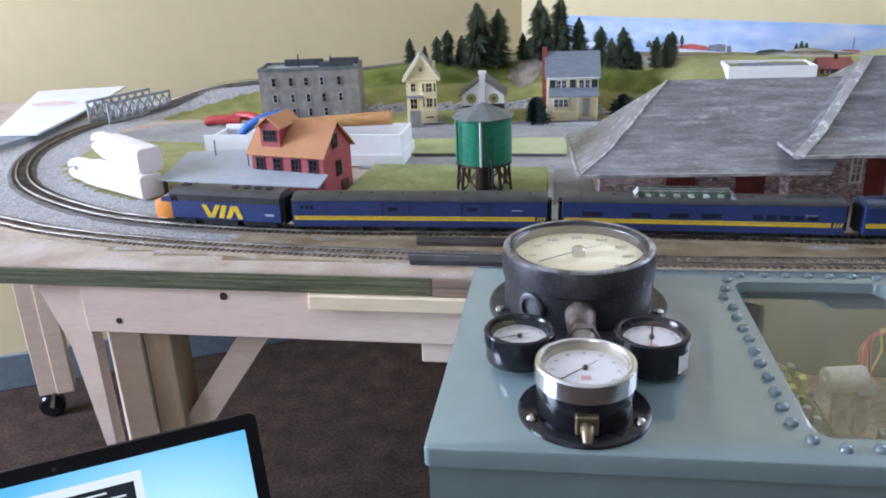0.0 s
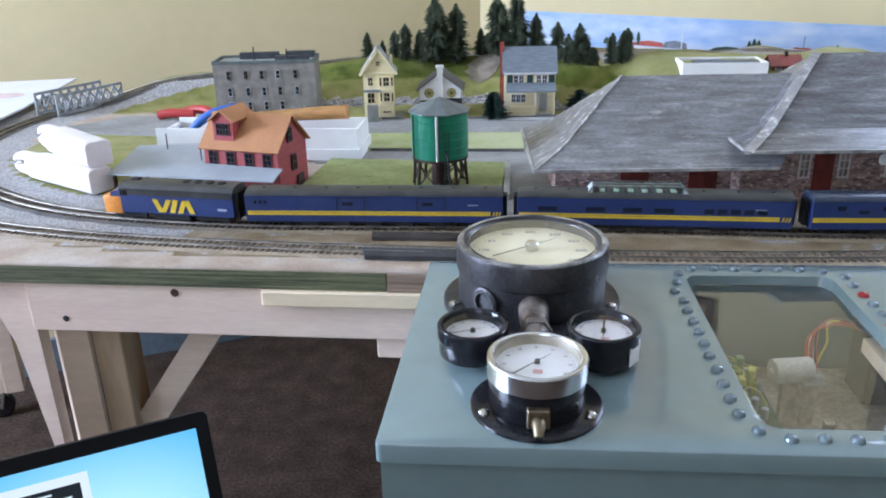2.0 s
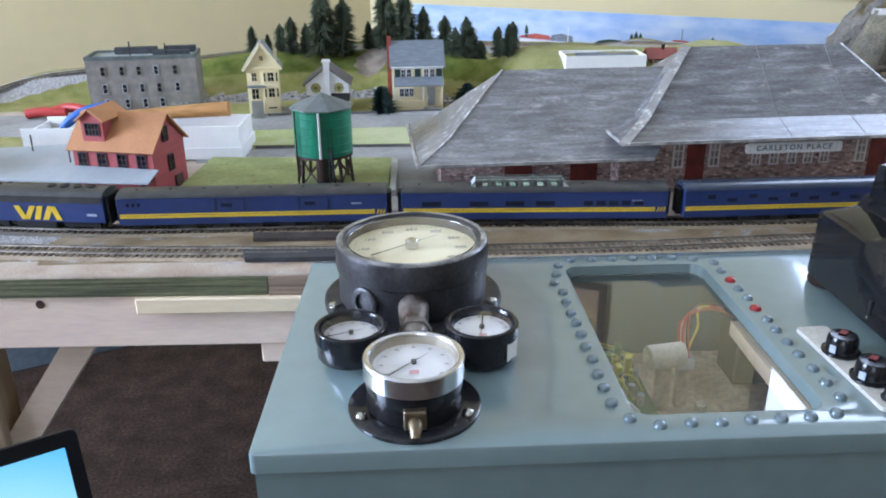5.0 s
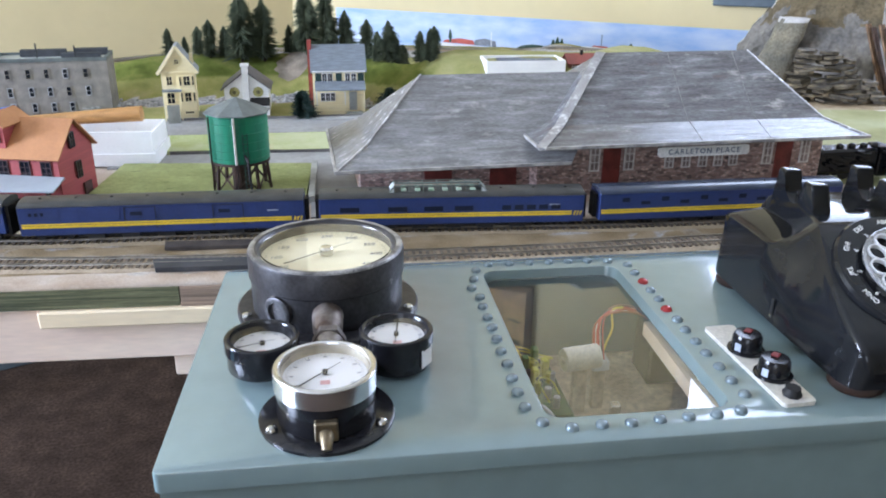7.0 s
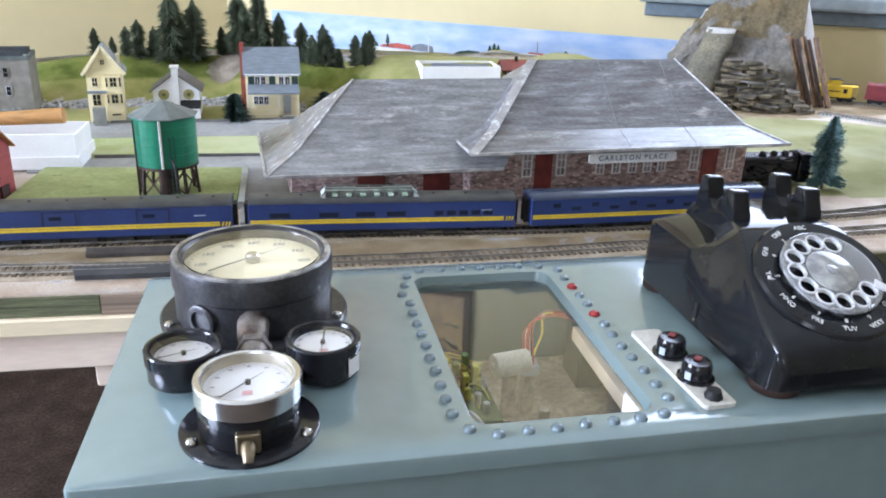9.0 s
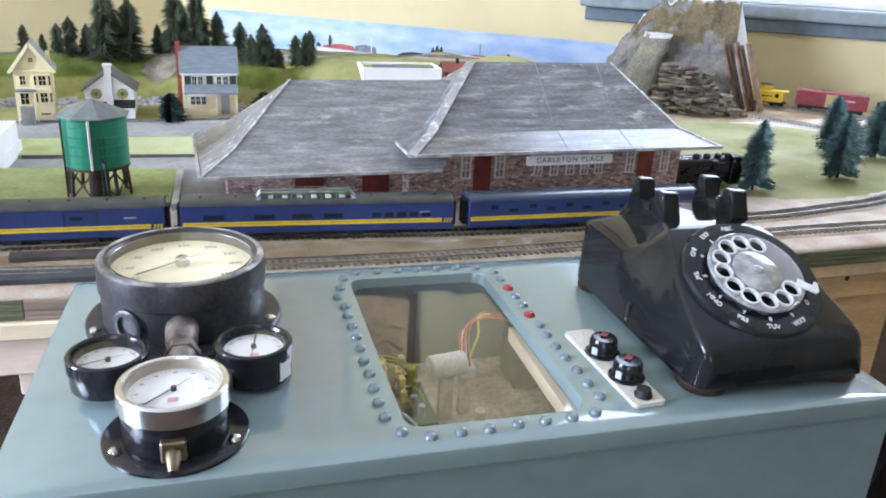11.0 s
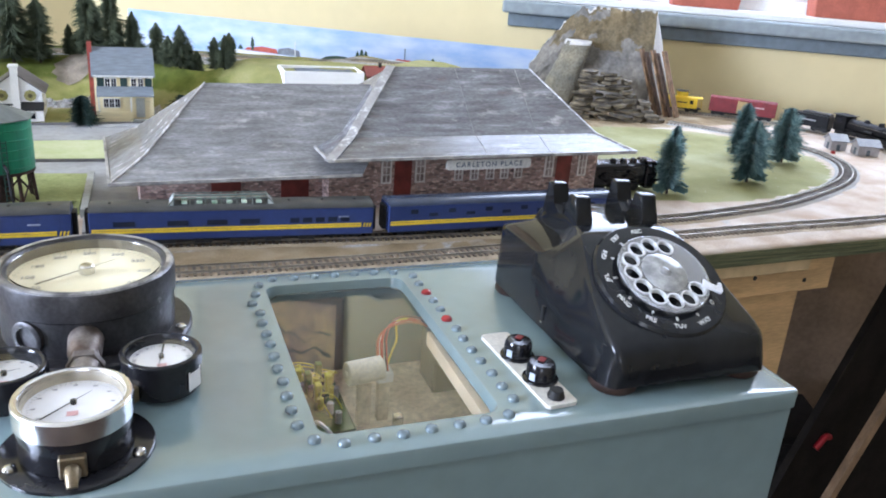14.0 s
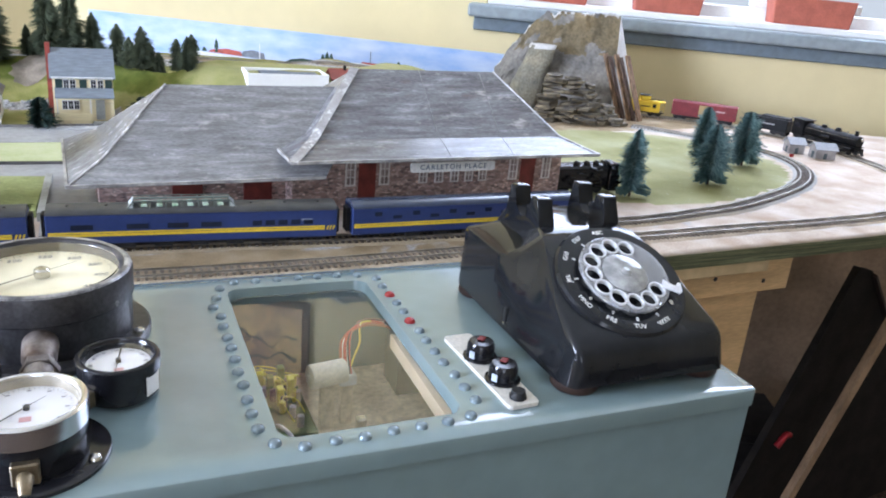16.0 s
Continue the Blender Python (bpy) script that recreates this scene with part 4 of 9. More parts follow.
for k in range(6):
    bm = bmesh.new()
    lathe(bm, [(0.004, 0), (0.004, 0.012), (0.002, 0.016), (0.0, 0.016)], 10, Matrix.Translation((0.300 + 0.011 * k, -0.225 + 0.02 * math.sin(2.1 * k), 0.7955)))
    part("fitting", bm, STEEL, desk, "small metal fitting")


# ---- gauges ----
def numerals(parent, z, radius, values, size, a0, a1, material):
    for k, s in enumerate(values):
        a = radians(a0 + (a1 - a0) * k / (len(values) - 1))
        words("numeral", s, size, Matrix.Translation((radius * math.cos(a), radius * math.sin(a), z)), material, parent, 0.00015)


def ticks(bm, z, r0, r1, n, a0, a1, w):
    for k in range(n):
        a = radians(a0 + (a1 - a0) * k / (n - 1))
        c, s = math.cos(a), math.sin(a)
        rr = r0 - (0.2 * (r1 - r0) if k % 5 else 0.5 * (r1 - r0))
        vs = [bm.verts.new((c * r - s * o, s * r + c * o, z)) for r, o in ((rr, -w), (r1, -w), (r1, w), (rr, w))]
        bm.faces.new(vs)


def needle(g, z, length, tail, turn, w, name="needle"):
    bm = bmesh.new()
    vs = [bm.verts.new(p) for p in ((-tail, -w * 1.5, z), (0, -w, z), (length, -w * 0.3, z), (length, w * 0.3, z), (0, w, z), (-tail, w * 1.5, z))]
    f = bm.faces.new(vs)
    bmesh.ops.solidify(bm, geom=[f], thickness=0.0006)
    bm.transform(Matrix.Rotation(radians(turn), 4, "Z"))
    part(name, bm, INK, g, "thin black needle")


# the large iron gauge
big = thing("pressure_gauge", "large black iron pressure gauge with a cream dial", "gauge", DM(0.0985, 0.0850))
R = 0.0645
bm = bmesh.new()
lathe(bm, [(0.0775, 0.0), (0.0775, 0.004), (0.076, 0.0055), (R - 0.004, 0.0056)], 56)
fl = part("flange", bm, IRON, big, "worn iron flange", 40)
bm = bmesh.new()
lathe(bm, [(R - 0.0005, 0.0058), (R - 0.0005, 0.034), (R - 0.004, 0.035)], 56)
part("case", bm, IRON, big, "dark worn iron case", 40)
bm = bmesh.new()
lathe(bm, [(R - 0.005, 0.0355), (R + 0.0012, 0.0355), (R + 0.0012, 0.054), (R, 0.0575), (R - 0.003, 0.0583), (R - 0.006, 0.0573), (R - 0.0085, 0.0545), (R - 0.009, 0.046)], 64, close=False)
part("bezel", bm, IRON, big, "worn iron bezel with a bright rim", 24)
bm = bmesh.new()
lathe(bm, [(R - 0.0050, 0.0582), (R - 0.0030, 0.0588), (R - 0.0008, 0.0582), (R + 0.0005, 0.0568)], 64, close=False)
part("rim", bm, WORN, big, "bright worn rim", 60)
bm = bmesh.new()
lathe(bm, [(0.0, 0.047), (R - 0.0089, 0.047)], 56, close=False)
dial = part("dial", bm, CREAM, big, "cream dial with black numerals")
bm = bmesh.new()
ticks(bm, 0.0474, 0.050, 0.053, 51, 225, -45, 0.00018)
part("scale", bm, INK, dial)
numerals(dial, 0.0475, 0.042, ("50", "100", "150", "200", "250", "300", "350", "400", "450"), 0.0072, 215, -35, FIGURE)
bm = bmesh.new()
lathe(bm, [(0.0058, 0.0475), (0.0058, 0.053), (0.0045, 0.0545), (0.0, 0.055)], 18)
part("hub", bm, STEEL, big, "dull steel hub", 40)
needle(big, 0.0515, 0.030, 0.043, 38, 0.0007)
bm = bmesh.new()
lathe(bm, [(R - 0.0092, 0.0548), (R - 0.0092, 0.0562), (0.0, 0.0563)], 48)
gl = part("glass", bm, GLASS, big, "clear glass cover")
gl.visible_shadow = False
for a in (200, -20, 90):
    bm = bmesh.new()
    lathe(bm, [(0.0045, 0.0056), (0.0042, 0.008), (0.002, 0.0092), (0.0, 0.0094)], 12, Matrix.Translation((0.0715 * math.cos(radians(a)), 0.0715 * math.sin(radians(a)), 0)))
    part("screw", bm, STEEL, fl, "bright screw", 50)
bm = bmesh.new()
lathe(bm, [(0.0, 0.0002), (0.0080, 0.0002), (0.0085, 0.0030), (0.0112, 0.0034), (0.0132, 0.0022), (0.0140, -0.004)], 28, Matrix.Rotation(radians(-38), 4, "Z") @ Matrix.Translation((0, -R + 0.001, 0.0205)) @ Matrix.Rotation(radians(90), 4, "X"), close=False)
part("boss", bm, IRON, big, "round iron plug", 50)
bm = bmesh.new()
tube(bm, [(0, -R + 0.003, 0.021), (0, -R - 0.018, 0.0195), (0, -R - 0.020, 0.0195), (0.001, -R - 0.036, 0.018), (0.001, -R - 0.052, 0.015)], [0.0125, 0.0115, 0.0098, 0.0105, 0.0105], 20)
part("pipe", bm, RUSTY, big, "rusty brown pipe stub", 50)
bm = bmesh.new()
tube(bm, [(0.001, -R - 0.030, 0.0185), (0.001, -R - 0.037, 0.018)], 0.0128, 6)
part("pipe_nut", bm, RUSTY, big)


def small_gauge(name, label, m, r, z0, z1, bezel_z, bezel_mat, needle_turn, flange=0.0, reach=(0.62, 0.66), logo=True, deep=0.0085):
    g = thing(name, label, "gauge", m)
    bm = bmesh.new()
    lathe(bm, [(r - 0.004, z0), (r - 0.0015, z0), (r - 0.0005, z0 + 0.0015), (r - 0.0005, bezel_z - 0.0005), (r - 0.003, bezel_z), (r - 0.0035, min(bezel_z, z1 - deep - 0.0015))], 44)
    part("case", bm, BLACK, g, "glossy black case", 40)
    bm = bmesh.new()
    lathe(bm, [(r - 0.002, bezel_z + 0.0003), (r + 0.0008, bezel_z + 0.0003), (r + 0.0008, z1 - 0.0014), (r + 0.0001, z1 - 0.0004), (r - 0.0016, z1), (r - 0.003, z1 - 0.0006), (r - 0.0034, z1 - 0.0016)], 48, close=False)
    part("bezel", bm, bezel_mat, g, "bright chrome bezel" if bezel_mat == CHROME else "black bezel", 24)
    bm = bmesh.new()
    lathe(bm, [(r - 0.0034, z1 - 0.0016), (r - 0.0058, z1 - deep + 0.0005), (r - 0.0058, z1 - deep - 0.001)], 48, close=False)
    part("inner_rim", bm, mat("rim_bronze", (0.40, 0.35, 0.27), 0.45, metal=0.3, var=0.15, scale=60) if bezel_mat == CHROME else BLACK, g, "dull bronze inner rim" if bezel_mat == CHROME else "", 30)
    bm = bmesh.new()
    zd = z1 - deep
    lathe(bm, [(0.0, zd), (r - 0.0056, zd)], 40, close=False)
    d = part("dial", bm, WDIAL, g, "white dial with a fine scale")
    bm = bmesh.new()
    ticks(bm, zd + 0.0003, r - 0.0092, r - 0.0076, 41, 225, -45, 0.00013)
    part("scale", bm, INK, d)
    bm = bmesh.new()
    for k in range(9):
        a = radians(215 - 250 * k / 8)
        quad_box(bm, -0.0013, 0.0013, -0.0006, 0.0006, zd + 0.0002, zd + 0.0004, Matrix.Translation((0.66 * r * math.cos(a), 0.66 * r * math.sin(a), 0)))
    part("figure_bar", bm, FIGURE, d)
    if logo:
        bm = bmesh.new()
        quad_box(bm, -0.0032, 0.0032, -0.0135, -0.0085, zd + 0.0002, zd + 0.0004)
        part("emblem", bm, REDINK, d, "small faded red emblem")
    bm = bmesh.new()
    lathe(bm, [(0.0018, zd + 0.0003), (0.0018, zd + 0.003), (0.0, zd + 0.0033)], 14)
    part("hub", bm, INK, g, "", 40)
    needle(g, zd + 0.0022, r * reach[0], r * reach[1], needle_turn, 0.0005)
    bm = bmesh.new()
    lathe(bm, [(r - 0.0046, z1 - 0.0030), (r - 0.0044, z1 - 0.0023), (0.0, z1 - 0.0022)], 40)
    p = part("glass", bm, GLASS, g, "clear glass cover")
    p.visible_shadow = False
    if flange:
        bm = bmesh.new()
        lathe(bm, [(flange, 0.0), (flange, 0.0022), (flange - 0.001, 0.003), (r - 0.003, 0.0031)], 48)
        f = part("flange", bm, BLACK, g, "black mounting flange", 40)
        for a in (205, -25, 90):
            bm = bmesh.new()
            lathe(bm, [(0.0040, 0.003), (0.0037, 0.0052), (0.002, 0.0063), (0.0, 0.0065)], 12, Matrix.Translation((0.0393 * math.cos(radians(a)), 0.0393 * math.sin(radians(a)), 0)))
            part("screw", bm, STEEL, f, "bright screw", 50)
    return g


front = small_gauge("test_gauge", "chrome-rimmed test gauge with a white dial", DM(0.0975, 0.2560), 0.0335, 0.003, 0.040, 0.0255, CHROME, 46, 0.0455, (0.44, 0.72), deep=0.0078)
bm = bmesh.new()
quad_box(bm, -0.0075, 0.0075, -0.0375, -0.031, 0.005, 0.019, bevel=0.001)
part("valve_block", bm, BRASS, front, "dull brass valve block")
bm = bmesh.new()
tube(bm, [(0, -0.0375, 0.0115), (0, -0.041, 0.011), (0.0, -0.046, 0.0085), (0.0, -0.048, 0.0065)], [0.0045, 0.0048, 0.0036, 0.0032], 14)
part("spigot", bm, BRASS, front, "brass spigot", 50)
lg = small_gauge("small_gauge", "small black gauge with a white dial", DM(0.0513, 0.1930), 0.0262, 0.006, 0.031, 0.0205, BLACK, 22, 0.0, (0.42, 0.72))
rg = small_gauge("small_gauge", "small black gauge with a white dial and label", DM(0.1492, 0.1925), 0.0268, 0.003, 0.031, 0.0205, BLACK, 262, deep=0.0072)
for g, z in ((lg, 0.006), (rg, 0.003)):
    bm = bmesh.new()
    lathe(bm, [(0.009, 0.0), (0.009, z), (0.0, z)], 14)
    part("stem", bm, BRASS, g, "brass stem", 40)
bm = bmesh.new()
quad_box(bm, -0.0065, 0.0065, -0.0006, 0.0, 0.007, 0.022)
bm.transform(Matrix.Rotation(radians(52), 4, "Z") @ Matrix.Translation((0, -0.0264, 0)))
part("sticker", bm, WHITE, rg, "white sticker")
bm = bmesh.new()
quad_box(bm, -0.006, 0.006, -0.034, -0.0255, 0.004, 0.016, bevel=0.001)
bm.transform(Matrix.Rotation(radians(-48), 4, "Z"))
part("fitting", bm, BRASS, rg, "dull brass fitting")
bm = bmesh.new()
quad_box(bm, -0.005, 0.005, -0.034, -0.0255, 0.007, 0.018, bevel=0.001)
bm.transform(Matrix.Rotation(radians(55), 4, "Z"))
part("fitting", bm, BRASS, lg, "dull brass fitting")

# ---- knob plate ----
plate = thing("knob_plate", "ivory plate with two black knobs and a button", "switch plate", DM(0.4205, 0.2253, TOP, 2.5))
bm = bmesh.new()
prism(bm, ring_outline(-0.0128, 0.0128, -0.0585, 0.0585, 0.0035), 0.0003, 0.0035)
part("base_plate", bm, PLATE, plate)
for y in (0.0170, -0.0210):
    bm = bmesh.new()
    lathe(bm, [(0.0142, 0.0037), (0.0142, 0.0052), (0.0118, 0.0058), (0.0112, 0.0155), (0.0098, 0.0182), (0.0, 0.0188)], 14)
    bm.transform(Matrix.Translation((0.001, y, 0)))
    k = part("knob", bm, KNOB, plate, "black fluted knob with a red mark", 40)
    bm = bmesh.new()
    quad_box(bm, -0.0015, 0.0055, -0.0028, 0.0028, 0.0192, 0.0202, Matrix.Translation((0.0, y, 0)) @ Matrix.Rotation(radians(40), 4, "Z"), bevel=0.0005)
    part("mark", bm, mat("dull_red", (0.22, 0.02, 0.02), 0.4), k, "dull red mark")
    bm = bmesh.new()
    quad_box(bm, -0.0024, 0.0024, -0.0124, -0.0117, 0.0065, 0.0125)
    bm.transform(Matrix.Translation((0.001, y, 0)) @ Matrix.Rotation(radians(-62), 4, "Z"))
    part("label_bar", bm, mat("pale_blue_label", (0.48, 0.53, 0.62), 0.5, var=0.05), k)
bm = bmesh.new()
lathe(bm, [(0.0068, 0.0037), (0.0068, 0.006), (0.0055, 0.0075), (0.0055, 0.010), (0.0, 0.0108)], 8)
bm.transform(Matrix.Translation((-0.001, -0.0485, 0)))
part("button", bm, UNDER, plate, "small dark button", 40)

# ---- rotary telephone ----
phone = thing("rotary_telephone", "black rotary desk telephone with no handset", "telephone", DM(0.5365, 0.165))
# cross-sections from the rear to the front: y, half width at the base, half width of the crown, crown height, height of the side ledge (none in front)
# and where the ledge meets the crown
SEC = [(0.1075, 0.064, 0.030, 0.040, 0.034, 0.033), (0.105, 0.069, 0.033, 0.062, 0.055, 0.036), (0.101, 0.0730, 0.035, 0.078, 0.0645, 0.038), (0.096, 0.0748, 0.0355, 0.0830, 0.0668, 0.0385), (0.088, 0.0757, 0.036, 0.0860, 0.0672, 0.039), (0.058, 0.0765, 0.036, 0.0890, 0.0675, 0.039), (0.044, 0.0768, 0.0365, 0.0895, 0.0675, 0.0405),
       (0.034, 0.0770, 0.037, 0.0900, 0.0675, 0.0450), (0.024, 0.0772, 0.039, 0.0908, 0.0675, 0.0520), (0.015, 0.0774, 0.042, 0.0914, 0.0675, 0.0600),
       (0.006, 0.0775, 0.0445, 0.0912, 0, 0), (-0.003, 0.0776, 0.048, 0.0900, 0, 0), (-0.014, 0.0778, 0.0515, 0.0855, 0, 0), (-0.034, 0.078, 0.0575, 0.0760, 0, 0), (-0.056, 0.078, 0.0635, 0.0645, 0, 0), (-0.078, 0.078, 0.0680, 0.0530, 0, 0), (-0.093, 0.0775, 0.0700, 0.0452, 0, 0), (-0.1025, 0.0760, 0.0695, 0.0402, 0, 0), (-0.1080, 0.0735, 0.0675, 0.0350, 0, 0), (-0.1110, 0.0705, 0.0650, 0.0275, 0, 0), (-0.1122, 0.0675, 0.0635, 0.0170, 0, 0)]
bm = bmesh.new()
rows = []
Z0 = 0.0078
for y, wb, wt, h, zl, xi in SEC:
    if zl:
        side = [(-wb, Z0), (-wb + 0.0014, 0.5 * (Z0 + zl)), (-wb + 0.0026, zl - 0.0015), (-wb + 0.0042, zl), (-xi, zl + 0.14 * (wb - 0.0042 - xi))]
    else:
        bow = 1.15 + 3.6 * smoothstep(-0.034, 0.012, y)
        side = [(-wb + (wb - wt) * q ** bow, Z0 + (h - 0.0045 - Z0) * q) for q in (0.0, 0.40, 0.70, 0.84, 0.94)]
    pts = side + [(-wt - 0.0004, h - 0.0042), (-wt + 0.0012, h - 0.0016), (-wt + 0.0045, h - 0.0003), (0, h + 0.0008)]
    pts += [(-x, z) for x, z in pts[-2::-1]]
    yy = y - 0.004 * smoothstep(-0.070, -0.100, y)
    rows.append([bm.verts.new((x, yy, z)) for x, z in pts])
for a, b in zip(rows, rows[1:]):
    for i in range(len(a) - 1):
        bm.faces.new((a[i], a[i + 1], b[i + 1], b[i]))
    bm.faces.new((a[-1], a[0], b[0], b[-1]))
bm.faces.new(rows[0])
bm.faces.new(rows[-1][::-1])
part("body", bm, PHONE, phone, "glossy black moulded body", 38)
for sx in (-1, 1):
    # each side of the cradle is a saddle with two upright ears
    bm = bmesh.new()
    prof = [(0.090, 0.0), (0.086, 0.030), (0.083, 0.056), (0.071, 0.056), (0.069, 0.036), (0.058, 0.028), (0.046, 0.030), (0.043, 0.055), (0.030, 0.055), (0.024, 0.036), (0.018, 0.014), (0.016, 0.0)]
    prism(bm, [(y, z * 0.93 + 0.062) for y, z in prof][::-1], -0.0078, 0.0078)
    bmesh.ops.bevel(bm, geom=[e for e in bm.edges], offset=0.002, segments=2, affect="EDGES", profile=0.5)
    bm.transform(Matrix.Translation((sx * 0.0340 + 0.003, -0.003, 0)) @ Matrix(((0, 0, 1, 0), (1, 0, 0, 0), (0, 1, 0, 0), (0, 0, 0, 1))))
    cr = part("cradle", bm, PHONE, phone, "black handset cradle", 45)
    bm = bmesh.new()
    lathe(bm, [(0.0035, 0.0), (0.0035, 0.012), (0.0, 0.0135)], 12, Matrix.Translation((sx * 0.0340 + 0.003, 0.053, 0.088)))
    part("plunger", bm, CLEAR, cr, "clear hook plunger", 50)
for x, y in ((-0.0585, -0.0965), (0.0585, -0.0965), (-0.058, 0.086), (0.058, 0.086)):
    bm = bmesh.new()
    lathe(bm, [(0.0175, 0.0), (0.0192, 0.002), (0.0188, 0.0070), (0.016, 0.0085)], 24, Matrix.Translation((x, y, 0.0)))
    part("foot", bm, FOOT, phone, "brown rubber foot", 50)
bm = bmesh.new()
prism(bm, ring_outline(-0.062, 0.062, -0.104, 0.100, 0.01), 0.006, 0.0088)
part("base", bm, UNDER, phone)
bm = bmesh.new()
quad_box(bm, -0.0786, -0.0755, -0.0105, -0.0065, 0.015, 0.029, bevel=0.0006)
part("side_slot", bm, UNDER, phone, "small dark slot")
bm = bmesh.new()
quad_box(bm, -0.0790, -0.0755, -0.0100, -0.0070, 0.0125, 0.0148, bevel=0.0004)
part("slot_clip", bm, STEEL, phone, "bright slot clip")
# the dial on the sloping face
DP = Matrix.Translation((-0.0005, -0.0555, 0.0655)) @ Matrix.Rotation(radians(28.5), 4, "X")
bm = bmesh.new()
lathe(bm, [(0.050, -0.004), (0.0578, -0.003), (0.0578, 0.003), (0.0560, 0.0055), (0.052, 0.0060), (0.036, 0.0050), (0.0, 0.0050)], 56, DP)
dp = part("dial_plate", bm, PHONE, phone, "black dial plate with white letters", 35)
bm = bmesh.new()
# finger wheel: a clear ring with ten holes, built hole by hole
RH, RM, RO, RI = 0.0068, 0.0290, 0.0385, 0.0200
HOLES = [radians(62 + 28.5 * k) for k in range(10)]
CLW = mat("finger_wheel", (0.92, 0.92, 0.92), 0.10, var=0.05, scale=50, transmission=0.78, spec=0.6)
for a in HOLES:
    half = radians(14.25)
    c = Vector((RM * math.cos(a), RM * math.sin(a), 0))
    for zz, flip in ((0.0095, False), (0.0118, True)):
        inner = [bm.verts.new(c + Vector((RH * math.cos(a + 2 * math.pi * k / 16), RH * math.sin(a + 2 * math.pi * k / 16), zz))) for k in range(16)]
        outer = []
        for k in range(16):
            t = 2 * math.pi * k / 16
            x, y = math.cos(t), math.sin(t)
            s = max(abs(x), abs(y))
            x, y = x / s, y / s
            rr = (RO + RI) / 2 + x * (RO - RI) / 2
            aa = a + y * half
            outer.append(bm.verts.new((rr * math.cos(aa), rr * math.sin(aa), zz)))
        for k in range(16):
            j = (k + 1) % 16
            bm.faces.new((inner[k], inner[j], outer[j], outer[k]))
a0, a1 = HOLES[-1] + radians(14.25), HOLES[0] - radians(14.25) + 2 * math.pi
for zz in (0.0095, 0.0118):
    prev = None
    for k in range(9):
        a = a0 + (a1 - a0) * k / 8
        cur = (bm.verts.new((RI * math.cos(a), RI * math.sin(a), zz)), bm.verts.new((RO * math.cos(a), RO * math.sin(a), zz)))
        if prev:
            bm.faces.new((prev[0], prev[1], cur[1], cur[0]))
        prev = cur
lathe(bm, [(RO, 0.0090), (RO + 0.001, 0.0095), (RO + 0.001, 0.0120), (RO, 0.0126), (RO - 0.0012, 0.0118)], 56, close=False)
bm.transform(DP)
bmesh.ops.remove_doubles(bm, verts=bm.verts[:], dist=0.0004)
wheel = part("finger_wheel", bm, CLW, phone, "clear finger wheel with ten holes", 35)
for a in HOLES:
    c = Vector((RM * math.cos(a), RM * math.sin(a), 0))
    bm = bmesh.new()
    lathe(bm, [(RH + 0.0009, 0.0088), (RH + 0.0009, 0.0126), (RH - 0.0004, 0.0126), (RH - 0.0004, 0.0088)], 18, DP @ Matrix.Translation(c), close=False)
    part("hole_rim", bm, mat("rim_plastic", (0.86, 0.86, 0.86), 0.12, var=0.05, scale=50, transmission=0.2, spec=0.7), wheel, "pale clear rim", 30)
bm = bmesh.new()
lathe(bm, [(0.0200, 0.0092), (0.0200, 0.0122), (0.0186, 0.0132), (0.0, 0.0136)], 40, DP)
part("number_card", bm, mat("card_plastic", (0.42, 0.42, 0.40), 0.15, var=0.35, scale=90, second=(0.20, 0.20, 0.20), spec=0.6), phone, "scratched clear card disc", 40)
bm = bmesh.new()
lathe(bm, [(0.005, 0.0136), (0.004, 0.0145), (0.0, 0.0147)], 20, DP)
part("dial_hub", bm, CLW, phone, "", 40)
bm = bmesh.new()
prism(bm, [(0.0315, -0.0040), (0.0420, -0.0038), (0.0475, -0.0050), (0.0495, -0.0020), (0.0480, 0.0060), (0.0455, 0.0066), (0.0440, 0.0018), (0.0395, 0.0024), (0.0325, 0.0048)], 0.0125, 0.0142, DP @ Matrix.Rotation(radians(-28), 4, "Z"))
part("finger_stop", bm, mat("stop_metal", (0.82, 0.82, 0.84), 0.32, metal=0.4, var=0.06, scale=60), phone, "bright metal finger stop")
LET = [("ABC", "2"), ("DEF", "3"), ("GHI", "4"), ("JKL", "5"), ("MNO", "6"), ("PRS", "7"), ("TUV", "8"), ("WXY", "9")]
for k, (a3, dg) in enumerate(LET):
    a = HOLES[k + 1]
    turn = a - math.pi / 2 if a < radians(190) else a - 3 * math.pi / 2
    words("letters", a3, 0.0058, DP @ Matrix.Translation((0.0495 * math.cos(a), 0.0495 * math.sin(a), 0.0064)) @ Matrix.Rotation(turn, 4, "Z"), LETTER, dp)
    words("digit", dg, 0.0050, DP @ Matrix.Translation((0.0422 * math.cos(a), 0.0422 * math.sin(a), 0.0058)) @ Matrix.Rotation(turn, 4, "Z"), LETTER, dp)
words("digit", "0", 0.0068, DP @ Matrix.Translation((0.0445 * math.cos(HOLES[9]), 0.0445 * math.sin(HOLES[9]), 0.0064)), LETTER, dp)


